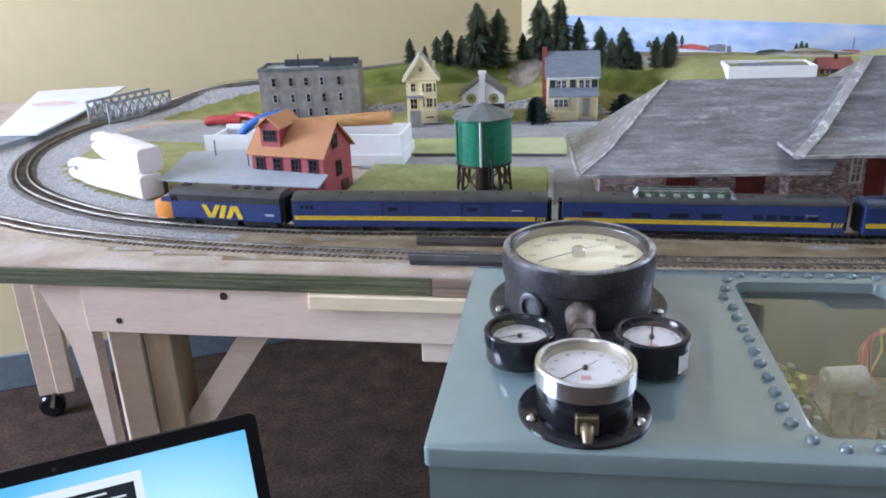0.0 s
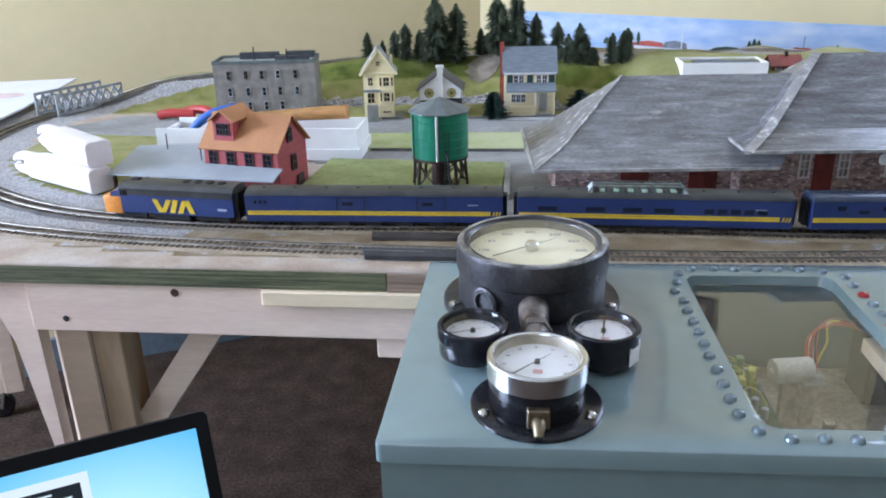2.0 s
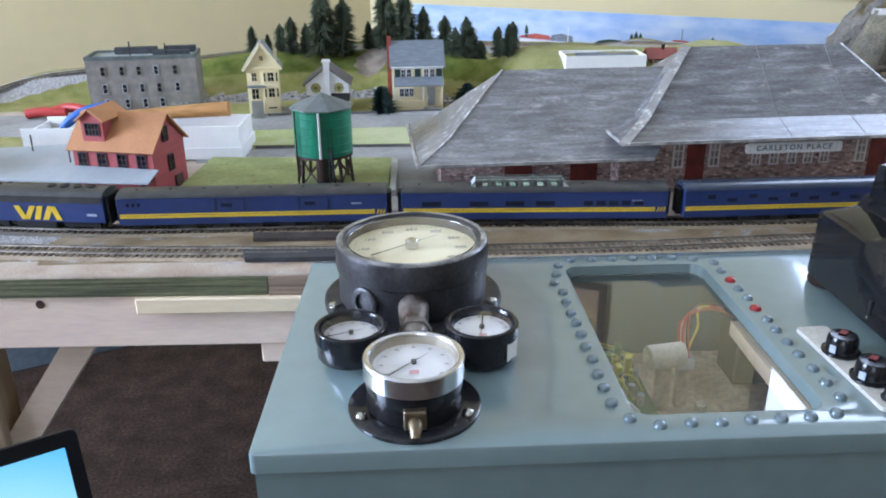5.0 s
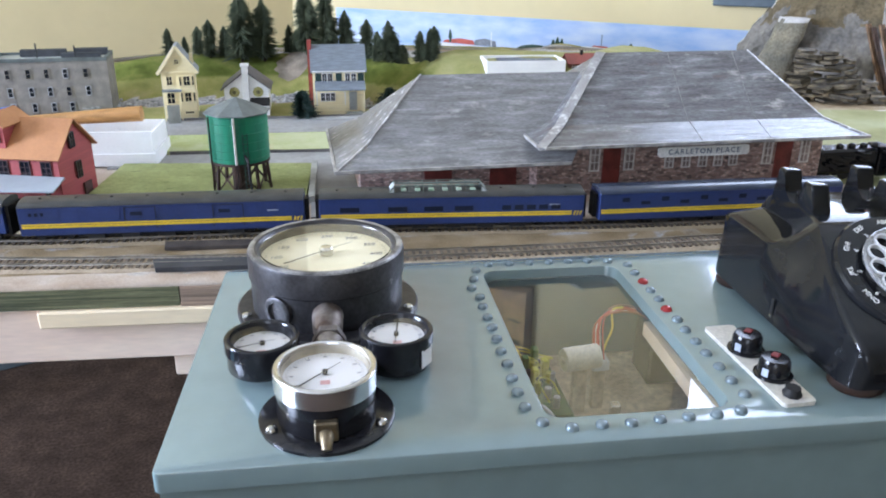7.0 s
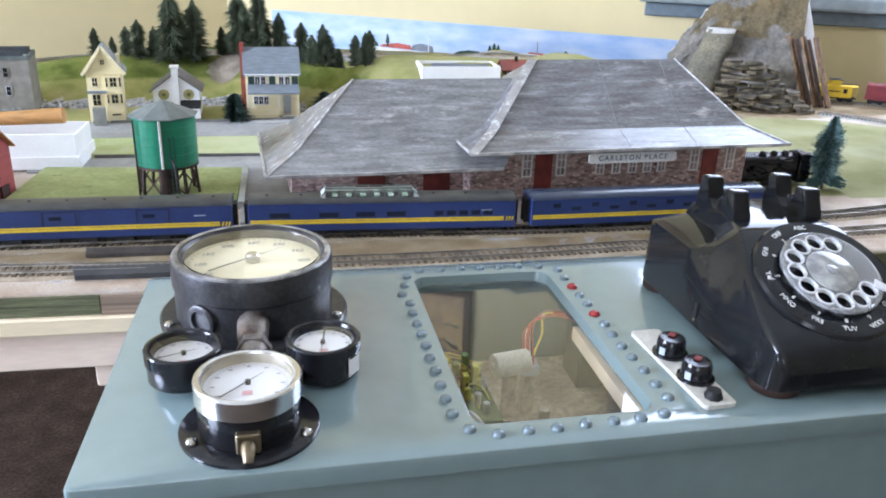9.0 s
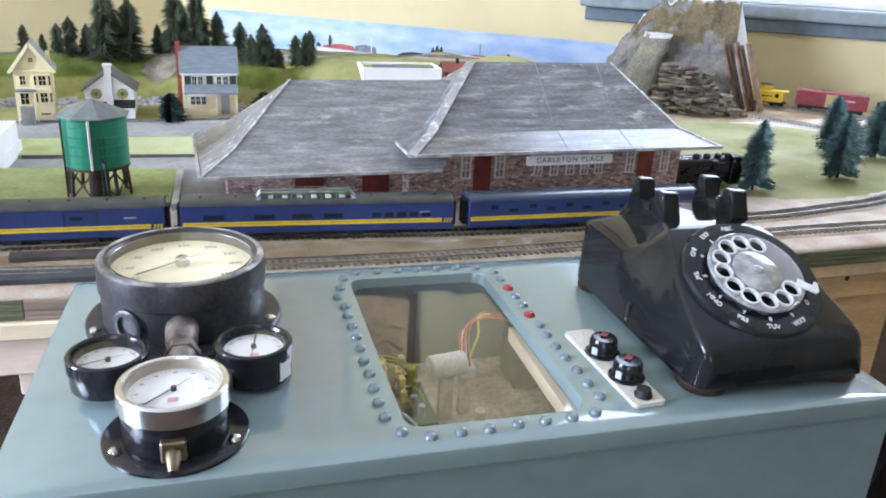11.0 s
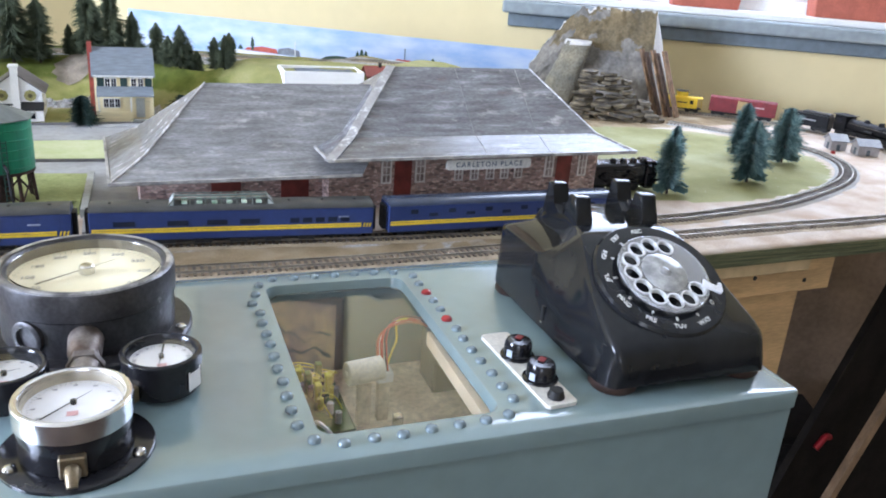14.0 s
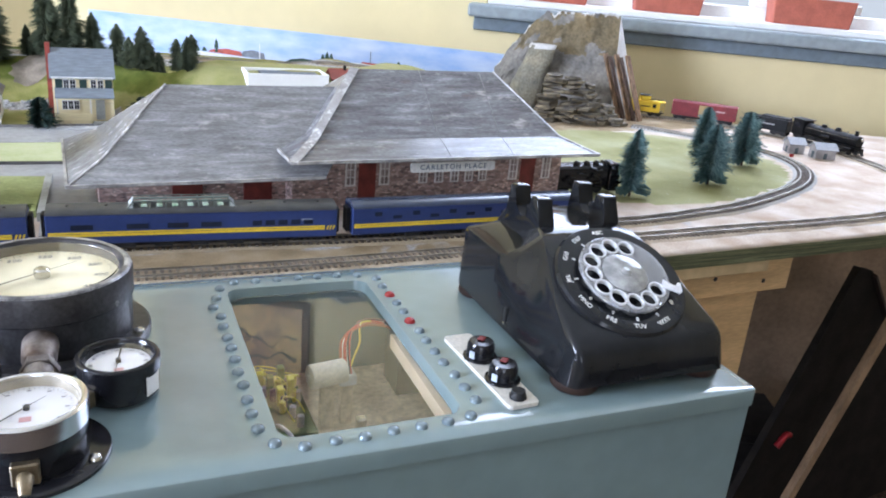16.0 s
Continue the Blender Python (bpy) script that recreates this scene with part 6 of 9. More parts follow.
def stone_material():
    m = mat("station_stone", (0.22, 0.16, 0.12), 0.8, var=0.2, scale=40)
    n, l = m.node_tree.nodes, m.node_tree.links
    tc = [x for x in n if x.bl_idname == "ShaderNodeTexCoord"][0]
    vo = n.new("ShaderNodeTexVoronoi")
    vo.inputs["Scale"].default_value = 250
    mp = n.new("ShaderNodeMapping")
    mp.inputs["Scale"].default_value = (0.62, 0.62, 1.35)
    l.new(tc.outputs["Object"], mp.inputs["Vector"])
    l.new(mp.outputs["Vector"], vo.inputs["Vector"])
    r = n.new("ShaderNodeValToRGB")
    r.color_ramp.elements[0].color, r.color_ramp.elements[1].color = (0.10, 0.072, 0.068, 1), (0.86, 0.66, 0.57, 1)
    e = r.color_ramp.elements.new(0.5)
    e.color = (0.43, 0.285, 0.25, 1)
    l.new(vo.outputs["Color"], r.inputs["Fac"])
    vd = n.new("ShaderNodeTexVoronoi")
    vd.feature = "DISTANCE_TO_EDGE"
    vd.inputs["Scale"].default_value = 250
    l.new(mp.outputs["Vector"], vd.inputs["Vector"])
    mr = n.new("ShaderNodeMapRange")
    mr.inputs["From Max"].default_value = 0.09
    l.new(vd.outputs["Distance"], mr.inputs["Value"])
    mx = n.new("ShaderNodeMix")
    mx.data_type = "RGBA"
    mx.inputs["A"].default_value = (0.27, 0.235, 0.22, 1)
    l.new(mr.outputs["Result"], mx.inputs["Factor"])
    l.new(r.outputs["Color"], mx.inputs["B"])
    l.new(mx.outputs["Result"], n["Principled BSDF"].inputs["Base Color"])
    return m


STONE = stone_material()
bm = bmesh.new()
quad_box(bm, 0.040, 0.300, 0.080, 0.190, G - 0.002, 0.950)
part("wall", bm, STONE, station, "brown stone wall")
bm = bmesh.new()
quad_box(bm, 0.262, 0.660, 0.047, 0.210, G - 0.002, 0.972)
hall = part("wall", bm, STONE, station, "brown stone wall with white windows")


def hip(bm, x0, x1, y0, y1, z0, steps, ridge):
    """Roof rings: eave, breaks given as (inset x, inset y, z), then the ridge (x0, x1, y, z)."""
    rings = [[(x0, y0, z0), (x1, y0, z0), (x1, y1, z0), (x0, y1, z0)]]
    for ix, iy, z in steps:
        rings.append([(x0 + ix, y0 + iy, z), (x1 - ix, y0 + iy, z), (x1 - ix, y1 - iy, z), (x0 + ix, y1 - iy, z)])
    rx0, rx1, ry, rz = ridge
    rings.append([(rx0, ry, rz), (rx1, ry, rz), (rx1, ry, rz), (rx0, ry, rz)])
    V = [[bm.verts.new(p) for p in ring] for ring in rings]
    for a, b in zip(V, V[1:]):
        for i in range(4):
            j = (i + 1) % 4
            f = [a[i], a[j], b[j], b[i]]
            bm.faces.new(f)
    bmesh.ops.remove_doubles(bm, verts=bm.verts[:], dist=1e-5)
    lo = [bm.verts.new((x, y, z0 - 0.0022)) for x, y, _ in rings[0]]
    bm.verts.ensure_lookup_table()
    top = [min(bm.verts, key=lambda v, p=p: (v.co - Vector(p)).length) for p in rings[0]]
    for i in range(4):
        j = (i + 1) % 4
        bm.faces.new((lo[i], lo[j], top[j], top[i]))
    bm.faces.new(lo[::-1])
    return rings


bm = bmesh.new()
r1 = hip(bm, 0.006, 0.42, 0.003, 0.224, 0.9390, [(0.040, 0.036, 0.962)], (0.122, 0.33, 0.111, 1.031))
for v in bm.verts:
    # the lower roof is cut off where it meets the higher one
    if v.co.x > 0.25:
        v.co.x = 0.291 if v.co.z < 0.945 else 0.318 if v.co.z < 0.97 else 0.352
low = part("roof", bm, SHEETLO, station, "weathered grey sheet roof")
bm = bmesh.new()
r2 = hip(bm, 0.242, 0.673, -0.023, 0.243, 0.9650, [(0.038, 0.046, 0.981)], (0.359, 0.566, 0.110, 1.055))
high = part("roof", bm, SHEET, station, "weathered grey sheet roof")
for roof, rr in ((low, r1), (high, r2)):
    bm = bmesh.new()
    for i, j in ((0, 1), (1, 2), (3, 0)) if roof == high else ((0, 1), (3, 0)):
        a, b = Vector(rr[0][i]), Vector(rr[0][j])
        if roof == low:
            a.x, b.x = min(a.x, 0.291), min(b.x, 0.291)
        bar(bm, a + Vector((0, 0, 0.0004)), b + Vector((0, 0, 0.0004)), 0.003, 0.0034)
    part("eave_edge", bm, SHEETHI, roof, "scuffed white eave edge")
    for i in (0, 1) if roof == high else (0,):
        bm = bmesh.new()
        for a, b in zip(rr, rr[1:]):
            bar(bm, Vector(a[i]) + Vector((0, 0, 0.0005)), Vector(b[i]) + Vector((0, 0, 0.0005)), 0.0125 if (roof == high and i == 0) else 0.0026, 0.0014)
        part("hip_tape", bm, scuffed(mat("hip_tape", (0.36, 0.345, 0.33), 0.4, var=0.3, scale=50, second=(0.20, 0.19, 0.18)), (0.66, 0.65, 0.63), (1, 1, 1), 60, 0.52, 0.62) if "hip_tape" not in MATS else MATS["hip_tape"], roof, "pale scuffed hip strip")
for x in (0.448, 0.540):
    bm = bmesh.new()
    for (y, z), (y2, z2) in zip(((-0.0225, 0.9655), (0.023, 0.9815)), ((0.023, 0.9815), (0.108, 1.0555))):
        bar(bm, (x, y, z - 0.0001), (x + 0.002, y2, z2 - 0.0001), 0.0006, 0.0005)
    part("roof_seam", bm, mat("seam_grey", (0.34, 0.33, 0.325), 0.5, var=0.4, scale=60, second=(0.20, 0.19, 0.185)), high)
DARKRED = mat("door_red", (0.23, 0.045, 0.035), 0.5, var=0.2, scale=60)
CURTAIN = mat("curtained_pane", (0.46, 0.38, 0.36), 0.35, var=0.4, scale=120, second=(0.17, 0.13, 0.12))
SASH = mat("sash_white", (0.80, 0.77, 0.73), 0.6, var=0.1, scale=60)


def model_window(parent, x, y, z, ww, hh, frame_m, pane_m=WINDARK, nx=2, nz=2, t=0.0012, rim=0.0012):
    """A framed window proud of a wall that faces -y."""
    bm = bmesh.new()
    quad_box(bm, x - ww / 2, x + ww / 2, y - t * 0.4, y + 0.001, z, z + hh)
    p = part("window", bm, pane_m, parent)
    bm = bmesh.new()
    for a, b, c, d in ((x - ww / 2 - rim, x - ww / 2, z - rim, z + hh + rim), (x + ww / 2, x + ww / 2 + rim, z - rim, z + hh + rim), (x - ww / 2, x + ww / 2, z - rim, z), (x - ww / 2, x + ww / 2, z + hh, z + hh + rim)):
        quad_box(bm, a, b, y - t, y + 0.001, c, d)
    for k in range(1, nx):
        xx = x - ww / 2 + ww * k / nx
        quad_box(bm, xx - rim * 0.3, xx + rim * 0.3, y - t * 0.8, y + 0.001, z, z + hh)
    for k in range(1, nz):
        zz = z + hh * k / nz
        quad_box(bm, x - ww / 2, x + ww / 2, y - t * 0.8, y + 0.001, zz - rim * 0.3, zz + rim * 0.3)
    part("window_frame", bm, frame_m, p)
    return p


for x in (0.3375, 0.3845, 0.5800, 0.6350):
    model_window(hall, x, 0.0465, 0.916, 0.010, 0.030, SASH, CURTAIN, nx=2, nz=3, rim=0.002)
for x in (0.4405, 0.4640, 0.4878, 0.5097, 0.5312):
    model_window(hall, x, 0.0465, 0.916, 0.009, 0.022, SASH, CURTAIN, nx=2, nz=3, rim=0.0018)
for x in (0.3605, 0.604):
    bm = bmesh.new()
    quad_box(bm, x - 0.012, x + 0.012, 0.0455, 0.048, G, 0.949, bevel=0.0004)
    part("door", bm, DARKRED, hall, "dark red door")
for x in (0.140, 0.226):
    bm = bmesh.new()
    quad_box(bm, x - 0.018, x + 0.018, 0.0785, 0.081, G, 0.935, bevel=0.0004)
    part("door", bm, DARKRED, station, "dark red door")
sign = thing("station_sign", "white station name board with dark letters", "sign", SM @ Matrix.Translation((0.4540, -0.014, 0.9530)))
bm = bmesh.new()
prism(bm, ring_outline(-0.0600, 0.0600, -0.0064, 0.0064, 0.004), -0.001, 0.001, Matrix.Rotation(radians(90), 4, "X"))
part("board", bm, mat("sign_white", (0.74, 0.73, 0.70), 0.5, var=0.04, scale=40), sign)
lettering = words("lettering", "CARLETON PLACE", 0.0092, Matrix.Translation((0, -0.0013, 0)) @ Matrix.Rotation(radians(90), 4, "X"), mat("sign_ink", (0.13, 0.17, 0.23), 0.6), sign)
lettering.data.offset = 0.00008
lettering.data.space_character = 1.30
for x in (-0.04, 0.04):
    bm = bmesh.new()
    tube(bm, [(x, 0.0, 0.006), (x, 0.0, 0.0140)], 0.0006, 6)
    part("hanger", bm, UNDER, sign)

# ---- water tower ----
tower = thing("water_tower", "green model water tower on dark brown timber legs", "water tower", Matrix.Translation((0.082, 1.048, G + 0.008)) @ Matrix.Rotation(radians(10), 4, "Z"))
TG = mat("tank_green", (0.012, 0.20, 0.105), 0.45, var=0.15, scale=50, stretch=(1, 1, 0.1))
bm = bmesh.new()
lathe(bm, [(0.0370, 0.041), (0.0370, 0.0995), (0.0355, 0.100)], 36)
part("tank", bm, TG, tower, "green staved tank", 30)
for z in (0.046, 0.056, 0.067, 0.078, 0.089, 0.097):
    bm = bmesh.new()
    lathe(bm, [(0.0371, z - 0.0005), (0.0376, z), (0.0371, z + 0.0005)], 36, close=False)
    part("hoop", bm, TG, tower)
bm = bmesh.new()
lathe(bm, [(0.0415, 0.0993), (0.0415, 0.1005), (0.0, 0.1175)], 8)
part("roof", bm, mat("tower_roof", (0.17, 0.19, 0.18), 0.6, var=0.15, scale=60), tower, "grey faceted roof")
TIMBER = mat("dark_timber", (0.060, 0.030, 0.020), 0.7, var=0.3, scale=60)
for k in range(8):
    a = radians(22.5 + 45 * k)
    bm = bmesh.new()
    bar(bm, (0.036 * math.cos(a), 0.036 * math.sin(a), 0.0005), (0.033 * math.cos(a), 0.033 * math.sin(a), 0.038), 0.0032, 0.0032)
    part("leg", bm, TIMBER, tower)
    b = radians(67.5 + 45 * k)
    bm = bmesh.new()
    bar(bm, (0.0358 * math.cos(a), 0.0358 * math.sin(a), 0.004), (0.0335 * math.cos(b), 0.0335 * math.sin(b), 0.034), 0.0012, 0.0016)
    bar(bm, (0.0335 * math.cos(a), 0.0335 * math.sin(a), 0.034), (0.0358 * math.cos(b), 0.0358 * math.sin(b), 0.004), 0.0012, 0.0016)
    part("cross_brace", bm, TIMBER, tower)
bm = bmesh.new()
lathe(bm, [(0.037, 0.0375), (0.037, 0.0405), (0.0, 0.0406)], 24)
part("deck", bm, TIMBER, tower)
bm = bmesh.new()
lathe(bm, [(0.012, 0.0005), (0.012, 0.0372), (0.0, 0.0373)], 14)
part("riser", bm, TIMBER, tower, "dark brown riser pipe", 40)
bm = bmesh.new()
quad_box(bm, -0.0135, -0.0112, -0.0378, -0.0348, 0.041, 0.0985)
part("gauge_board", bm, WHITE, tower, "white level board")
bm = bmesh.new()
for x in (-0.003, 0.0025):
    bar(bm, (x, -0.0395, 0.002), (x, -0.0385, 0.080), 0.0009, 0.0009)
for k in range(14):
    bar(bm, (-0.003, -0.0392, 0.006 + 0.0055 * k), (0.0025, -0.0392, 0.006 + 0.0055 * k), 0.0007, 0.0007)
part("ladder", bm, mat("ladder_green", (0.03, 0.09, 0.07), 0.6, var=0.2), tower)
bm = bmesh.new()
for y in (-0.011, -0.016):
    bar(bm, (-0.0385 + 0.3 * (y + 0.016), y, 0.002), (-0.0385 + 0.3 * (y + 0.016), y, 0.098), 0.0012, 0.0012)
for k in range(16):
    bar(bm, (-0.0370, -0.011, 0.006 + 0.0057 * k), (-0.0385, -0.016, 0.006 + 0.0057 * k), 0.0008, 0.0008)
part("side_ladder", bm, TIMBER, tower, "dark brown side ladder")
bm = bmesh.new()
tube(bm, [(-0.001, -0.036, 0.052), (0.0, -0.045, 0.045), (0.001, -0.047, 0.020), (0.003, -0.044, 0.008)], 0.0016, 8)
part("spout", bm, UNDER, tower)


# ---- houses ----
def gable(name, label, m, w, d, z_eave, z_ridge, wall_m, roof_m, along="x", over=0.004):
    """A house with a ridge along x or y; its front faces -y, its origin is the middle of the front at the ground."""
    h = thing(name, label, "house", m, "model houses")
    bm = bmesh.new()
    x0, x1 = -w / 2, w / 2
    if along == "x":
        prof = [(0, 0), (d, 0), (d, z_eave), (d / 2, z_ridge), (0, z_eave)]
        a = [bm.verts.new((x0, y, z)) for y, z in prof]
        b = [bm.verts.new((x1, y, z)) for y, z in prof]
    else:
        prof = [(x0, 0), (x1, 0), (x1, z_eave), (0, z_ridge), (x0, z_eave)]
        a = [bm.verts.new((x, 0, z)) for x, z in prof]
        b = [bm.verts.new((x, d, z)) for x, z in prof]
    bm.faces.new(a)
    bm.faces.new(b[::-1])
    for i in range(5):
        bm.faces.new((a[i], a[(i + 1) % 5], b[(i + 1) % 5], b[i]))
    wall = part("wall", bm, wall_m, h)
    for s in (-1, 1):
        bm = bmesh.new()
        if along == "x":
            n = Vector((0, s * (z_ridge - z_eave), d / 2)).normalized()
            p = [Vector((x, d / 2 + s * q, z_ridge - q * (z_ridge - z_eave) / (d / 2))) for x, q in ((x0 - over, 0), (x1 + over, 0), (x1 + over, d / 2 + over), (x0 - over, d / 2 + over))]
        else:
            n = Vector((s * (z_ridge - z_eave), 0, w / 2)).normalized()
            p = [Vector((s * q, y, z_ridge - q * (z_ridge - z_eave) / (w / 2))) for y, q in ((-over, 0), (d + over, 0), (d + over, w / 2 + over), (-over, w / 2 + over))]
        lo = [bm.verts.new(v + n * 0.0003) for v in p]
        hi = [bm.verts.new(v + n * 0.0022) for v in p]
        bm.faces.new(lo)
        bm.faces.new(hi[::-1])
        for i in range(4):
            bm.faces.new((lo[i], lo[(i + 1) % 4], hi[(i + 1) % 4], hi[i]))
        part("roof", bm, roof_m, h)
    return h, wall


def block(name, parent, x0, x1, y0, y1, z0, z1, m, label="", bevel=0.0):
    bm = bmesh.new()
    quad_box(bm, x0, x1, y0, y1, z0, z1, bevel=bevel)
    return part(name, bm, m, parent, label)


def lean_to(parent, x0, x1, y0, z1, z0, m, label, th=0.0022):
    """A sloping roof slab from the wall down to the front edge y0."""
    bm = bmesh.new()
    quad_box(bm, x0, x1, y0, -0.0004, 0.0, th)
    for v in bm.verts:
        v.co.z += z0 + (z1 - z0) * (v.co.y - y0) / (-0.0004 - y0)
    return part("porch_roof", bm, m, parent, label)


def at(x, y, turn=0.0, z=None):
    return Matrix.Translation((x, y, height(x, y) + 0.0005 if z is None else z)) @ Matrix.Rotation(radians(turn), 4, "Z")


CREAMW = mat("cream_siding", (0.88, 0.77, 0.48), 0.6, var=0.06, scale=40, stretch=(0.1, 0.1, 6))
GREYROOF = mat("slate_roof", (0.20, 0.23, 0.26), 0.7, var=0.12, scale=60, stretch=(1, 1, 8))
BRICKR = mat("red_brick", (0.30, 0.06, 0.045), 0.7, var=0.2, scale=90)
SHUT = mat("dark_green_shutter", (0.02, 0.05, 0.045), 0.5, var=0.1)

# tall cream house
h, wl2 = gable("cream_house", "tall narrow cream model house with a bay front", at(-0.006, 1.497, 0, G + 0.003), 0.056, 0.070, 0.086, 0.125, CREAMW, mat("pale_slate_roof", (0.30, 0.32, 0.315), 0.7, var=0.12, scale=60), "y", 0.005)
block("bay", h, 0.002, 0.026, -0.007, -0.0003, 0.012, 0.079, CREAMW, "cream bay front")
block("porch_roof", h, -0.028, 0.004, -0.014, -0.0003, 0.052, 0.0545, GREYROOF)
block("post", h, -0.0275, -0.0255, -0.0135, -0.0115, 0.002, 0.0515, CREAMW)
block("post", h, 0.0005, 0.0025, -0.0135, -0.0115, 0.002, 0.0515, CREAMW)
block("step", h, -0.022, -0.002, -0.026, -0.0145, 0.0, 0.030, mat("porch_grey", (0.28, 0.28, 0.24), 0.7, var=0.15, scale=60), "grey porch steps")
model_window(wl2, 0.014, -0.0072, 0.062, 0.010, 0.015, CREAMW, nx=2, nz=2)
model_window(wl2, 0.014, -0.0072, 0.034, 0.010, 0.015, CREAMW, nx=2, nz=2)
model_window(wl2, 0.014, -0.0072, 0.013, 0.014, 0.003, CREAMW, nx=4, nz=1, rim=0.0008)
for x in (0.0035, 0.0245):
    model_window(wl2, x, -0.0072, 0.062, 0.0028, 0.015, CREAMW, nx=1, rim=0.0006)
    model_window(wl2, x, -0.0072, 0.034, 0.0028, 0.015, CREAMW, nx=1, rim=0.0006)
model_window(wl2, -0.015, -0.0002, 0.062, 0.008, 0.014, CREAMW)
model_window(wl2, -0.015, -0.0002, 0.030, 0.012, 0.018, CREAMW)
model_window(wl2, 0.0, -0.0002, 0.098, 0.006, 0.007, CREAMW)
block("cornice", h, -0.030, 0.030, -0.0035, -0.0003, 0.0825, 0.0855, CREAMW)
for sx in (-1, 1):
    bm = bmesh.new()
    bar(bm, (sx * 0.0335, -0.0058, 0.0815), (0, -0.0058, 0.1270), 0.0022, 0.0052)
    part("bargeboard", bm, CREAMW, h)
block("chimney", h, 0.021, 0.027, 0.03, 0.036, 0.09, 0.112, CREAMW)
block("plinth", h, 0.0265, 0.045, -0.006, 0.05, -0.004, 0.004, mat("porch_grey", (0.28, 0.28, 0.24)))

# small white house with its chimney on the gable
h, wl2 = gable("white_house", "small white model house with a front chimney", at(0.108, 1.522, -6, G + 0.003), 0.078, 0.075, 0.047, 0.076, mat("white_siding", (0.88, 0.88, 0.87), 0.55, var=0.05, scale=40, stretch=(0.1, 0.1, 8)), mat("brown_grey_roof", (0.16, 0.15, 0.15), 0.7, var=0.15, scale=60), "y", 0.005)
block("chimney", h, -0.0055, 0.0055, -0.006, 0.004, 0.0, 0.086, WHITE, "white front chimney")
block("chimney_cap", h, -0.0075, 0.0075, -0.008, 0.006, 0.0862, 0.0915, WHITE, bevel=0.001)
OLIVE = mat("olive_shade", (0.40, 0.37, 0.14), 0.6, var=0.2, scale=80)
for x in (-0.021, 0.021):
    bm = bmesh.new()
    lathe(bm, [(0.0096, 0.0), (0.0096, 0.0012), (0.0, 0.0013)], 8, Matrix.Translation((x, 0.0, 0.040)) @ Matrix.Rotation(radians(90), 4, "X"))
    p = part("window", bm, OLIVE, wl2, "octagonal window with an olive surround")
    bm = bmesh.new()
    lathe(bm, [(0.0036, 0.0), (0.0036, 0.002), (0.0, 0.0021)], 8, Matrix.Translation((x, 0.0, 0.040)) @ Matrix.Rotation(radians(90), 4, "X"))
    part("pane", bm, mat("olive_pane", (0.16, 0.14, 0.055), 0.3, var=0.2, scale=80), p)
lean_to(h, 0.0065, 0.041, -0.020, 0.0275, 0.0185, UNDER, "black lean-to roof")
block("porch_wall", h, 0.0075, 0.040, -0.0175, -0.0005, 0.0, 0.0180, WHITE)
block("window", h, 0.020, 0.027, -0.0185, -0.0176, 0.005, 0.014, WINDARK, "dark lean-to window")
block("band", h, -0.039, 0.010, -0.0015, 0.0, 0.0235, 0.0265, UNDER)

# grey-roofed house with a brick chimney and porch
h, wl2 = gable("grey_roof_house", "cream model house with a grey roof and porch", at(0.274, 1.500, -6, G + 0.003), 0.094, 0.080, 0.077, 0.117, CREAMW, GREYROOF, "x", 0.004)
block("chimney", h, -0.055, -0.0475, 0.030, 0.046, 0.0, 0.127, BRICKR, "red brick chimney")
lean_to(h, -0.044, 0.047, -0.027, 0.0560, 0.0445, GREYROOF, "grey porch roof")
block("porch_wall", h, -0.043, 0.010, -0.0225, -0.0205, 0.0, 0.018, CREAMW)
block("post", h, -0.0425, -0.0405, -0.0225, -0.0205, 0.018, 0.0440, WHITE)
block("post", h, 0.0085, 0.0105, -0.0225, -0.0205, 0.018, 0.0440, WHITE)
block("post", h, 0.0425, 0.0445, -0.0225, -0.0205, 0.0, 0.0440, CREAMW)
block("door", h, 0.018, 0.032, -0.0015, 0.0, 0.004, 0.038, mat("door_grey", (0.40, 0.42, 0.40), 0.5, var=0.1), "pale grey front door")
block("step", h, 0.012, 0.040, -0.034, -0.0235, 0.0, 0.006, mat("porch_grey", (0.28, 0.28, 0.24)))
block("path", h, -0.045, 0.052, -0.060, -0.0345, -0.003, 0.0012, mat("concrete_pale", (0.46, 0.46, 0.45), 0.8, var=0.1, scale=40), "pale concrete forecourt")
for x in (-0.026, -0.016, 0.016, 0.027):
    model_window(wl2, x, -0.0002, 0.056, 0.0075, 0.015, WHITE, rim=0.001)
for x in (-0.037, 0.0, 0.040):
    block("shutter", wl2, x - 0.0055, x + 0.0055, -0.0012, 0.0, 0.055, 0.072, SHUT)
for x in (-0.030, -0.021, -0.012):
    model_window(wl2, x, -0.0002, 0.022, 0.007, 0.014, WHITE, rim=0.001)
block("fascia", h, -0.048, 0.048, -0.0052, -0.0035, 0.0735, 0.0765, WHITE)

# three-storey grey commercial building with a parapet
GB = mat("grey_brick", (0.26, 0.238, 0.205), 0.8, var=0.15, scale=60, bump=0.3, bscale=400)
g = thing("commercial_building", "three-storey grey model building with a flat roof", "building", at(-0.229, 1.602, -1, G + 0.001), "model houses")
block("wall", g, -0.098, 0.098, 0.0, 0.088, 0.0, 0.094, GB, "grey brick wall")
gw = [o for o in g.children][0]
for a, b, c, d in ((-0.0985, 0.0985, -0.0015, 0.003, ), (-0.0985, 0.0985, 0.085, 0.0895), (-0.0985, -0.094, 0.0035, 0.0845), (0.094, 0.0985, 0.0035, 0.0845)):
    block("parapet", g, a, b, c, d, 0.0942, 0.1005, mat("parapet_green", (0.13, 0.15, 0.14), 0.7, var=0.15, scale=60))
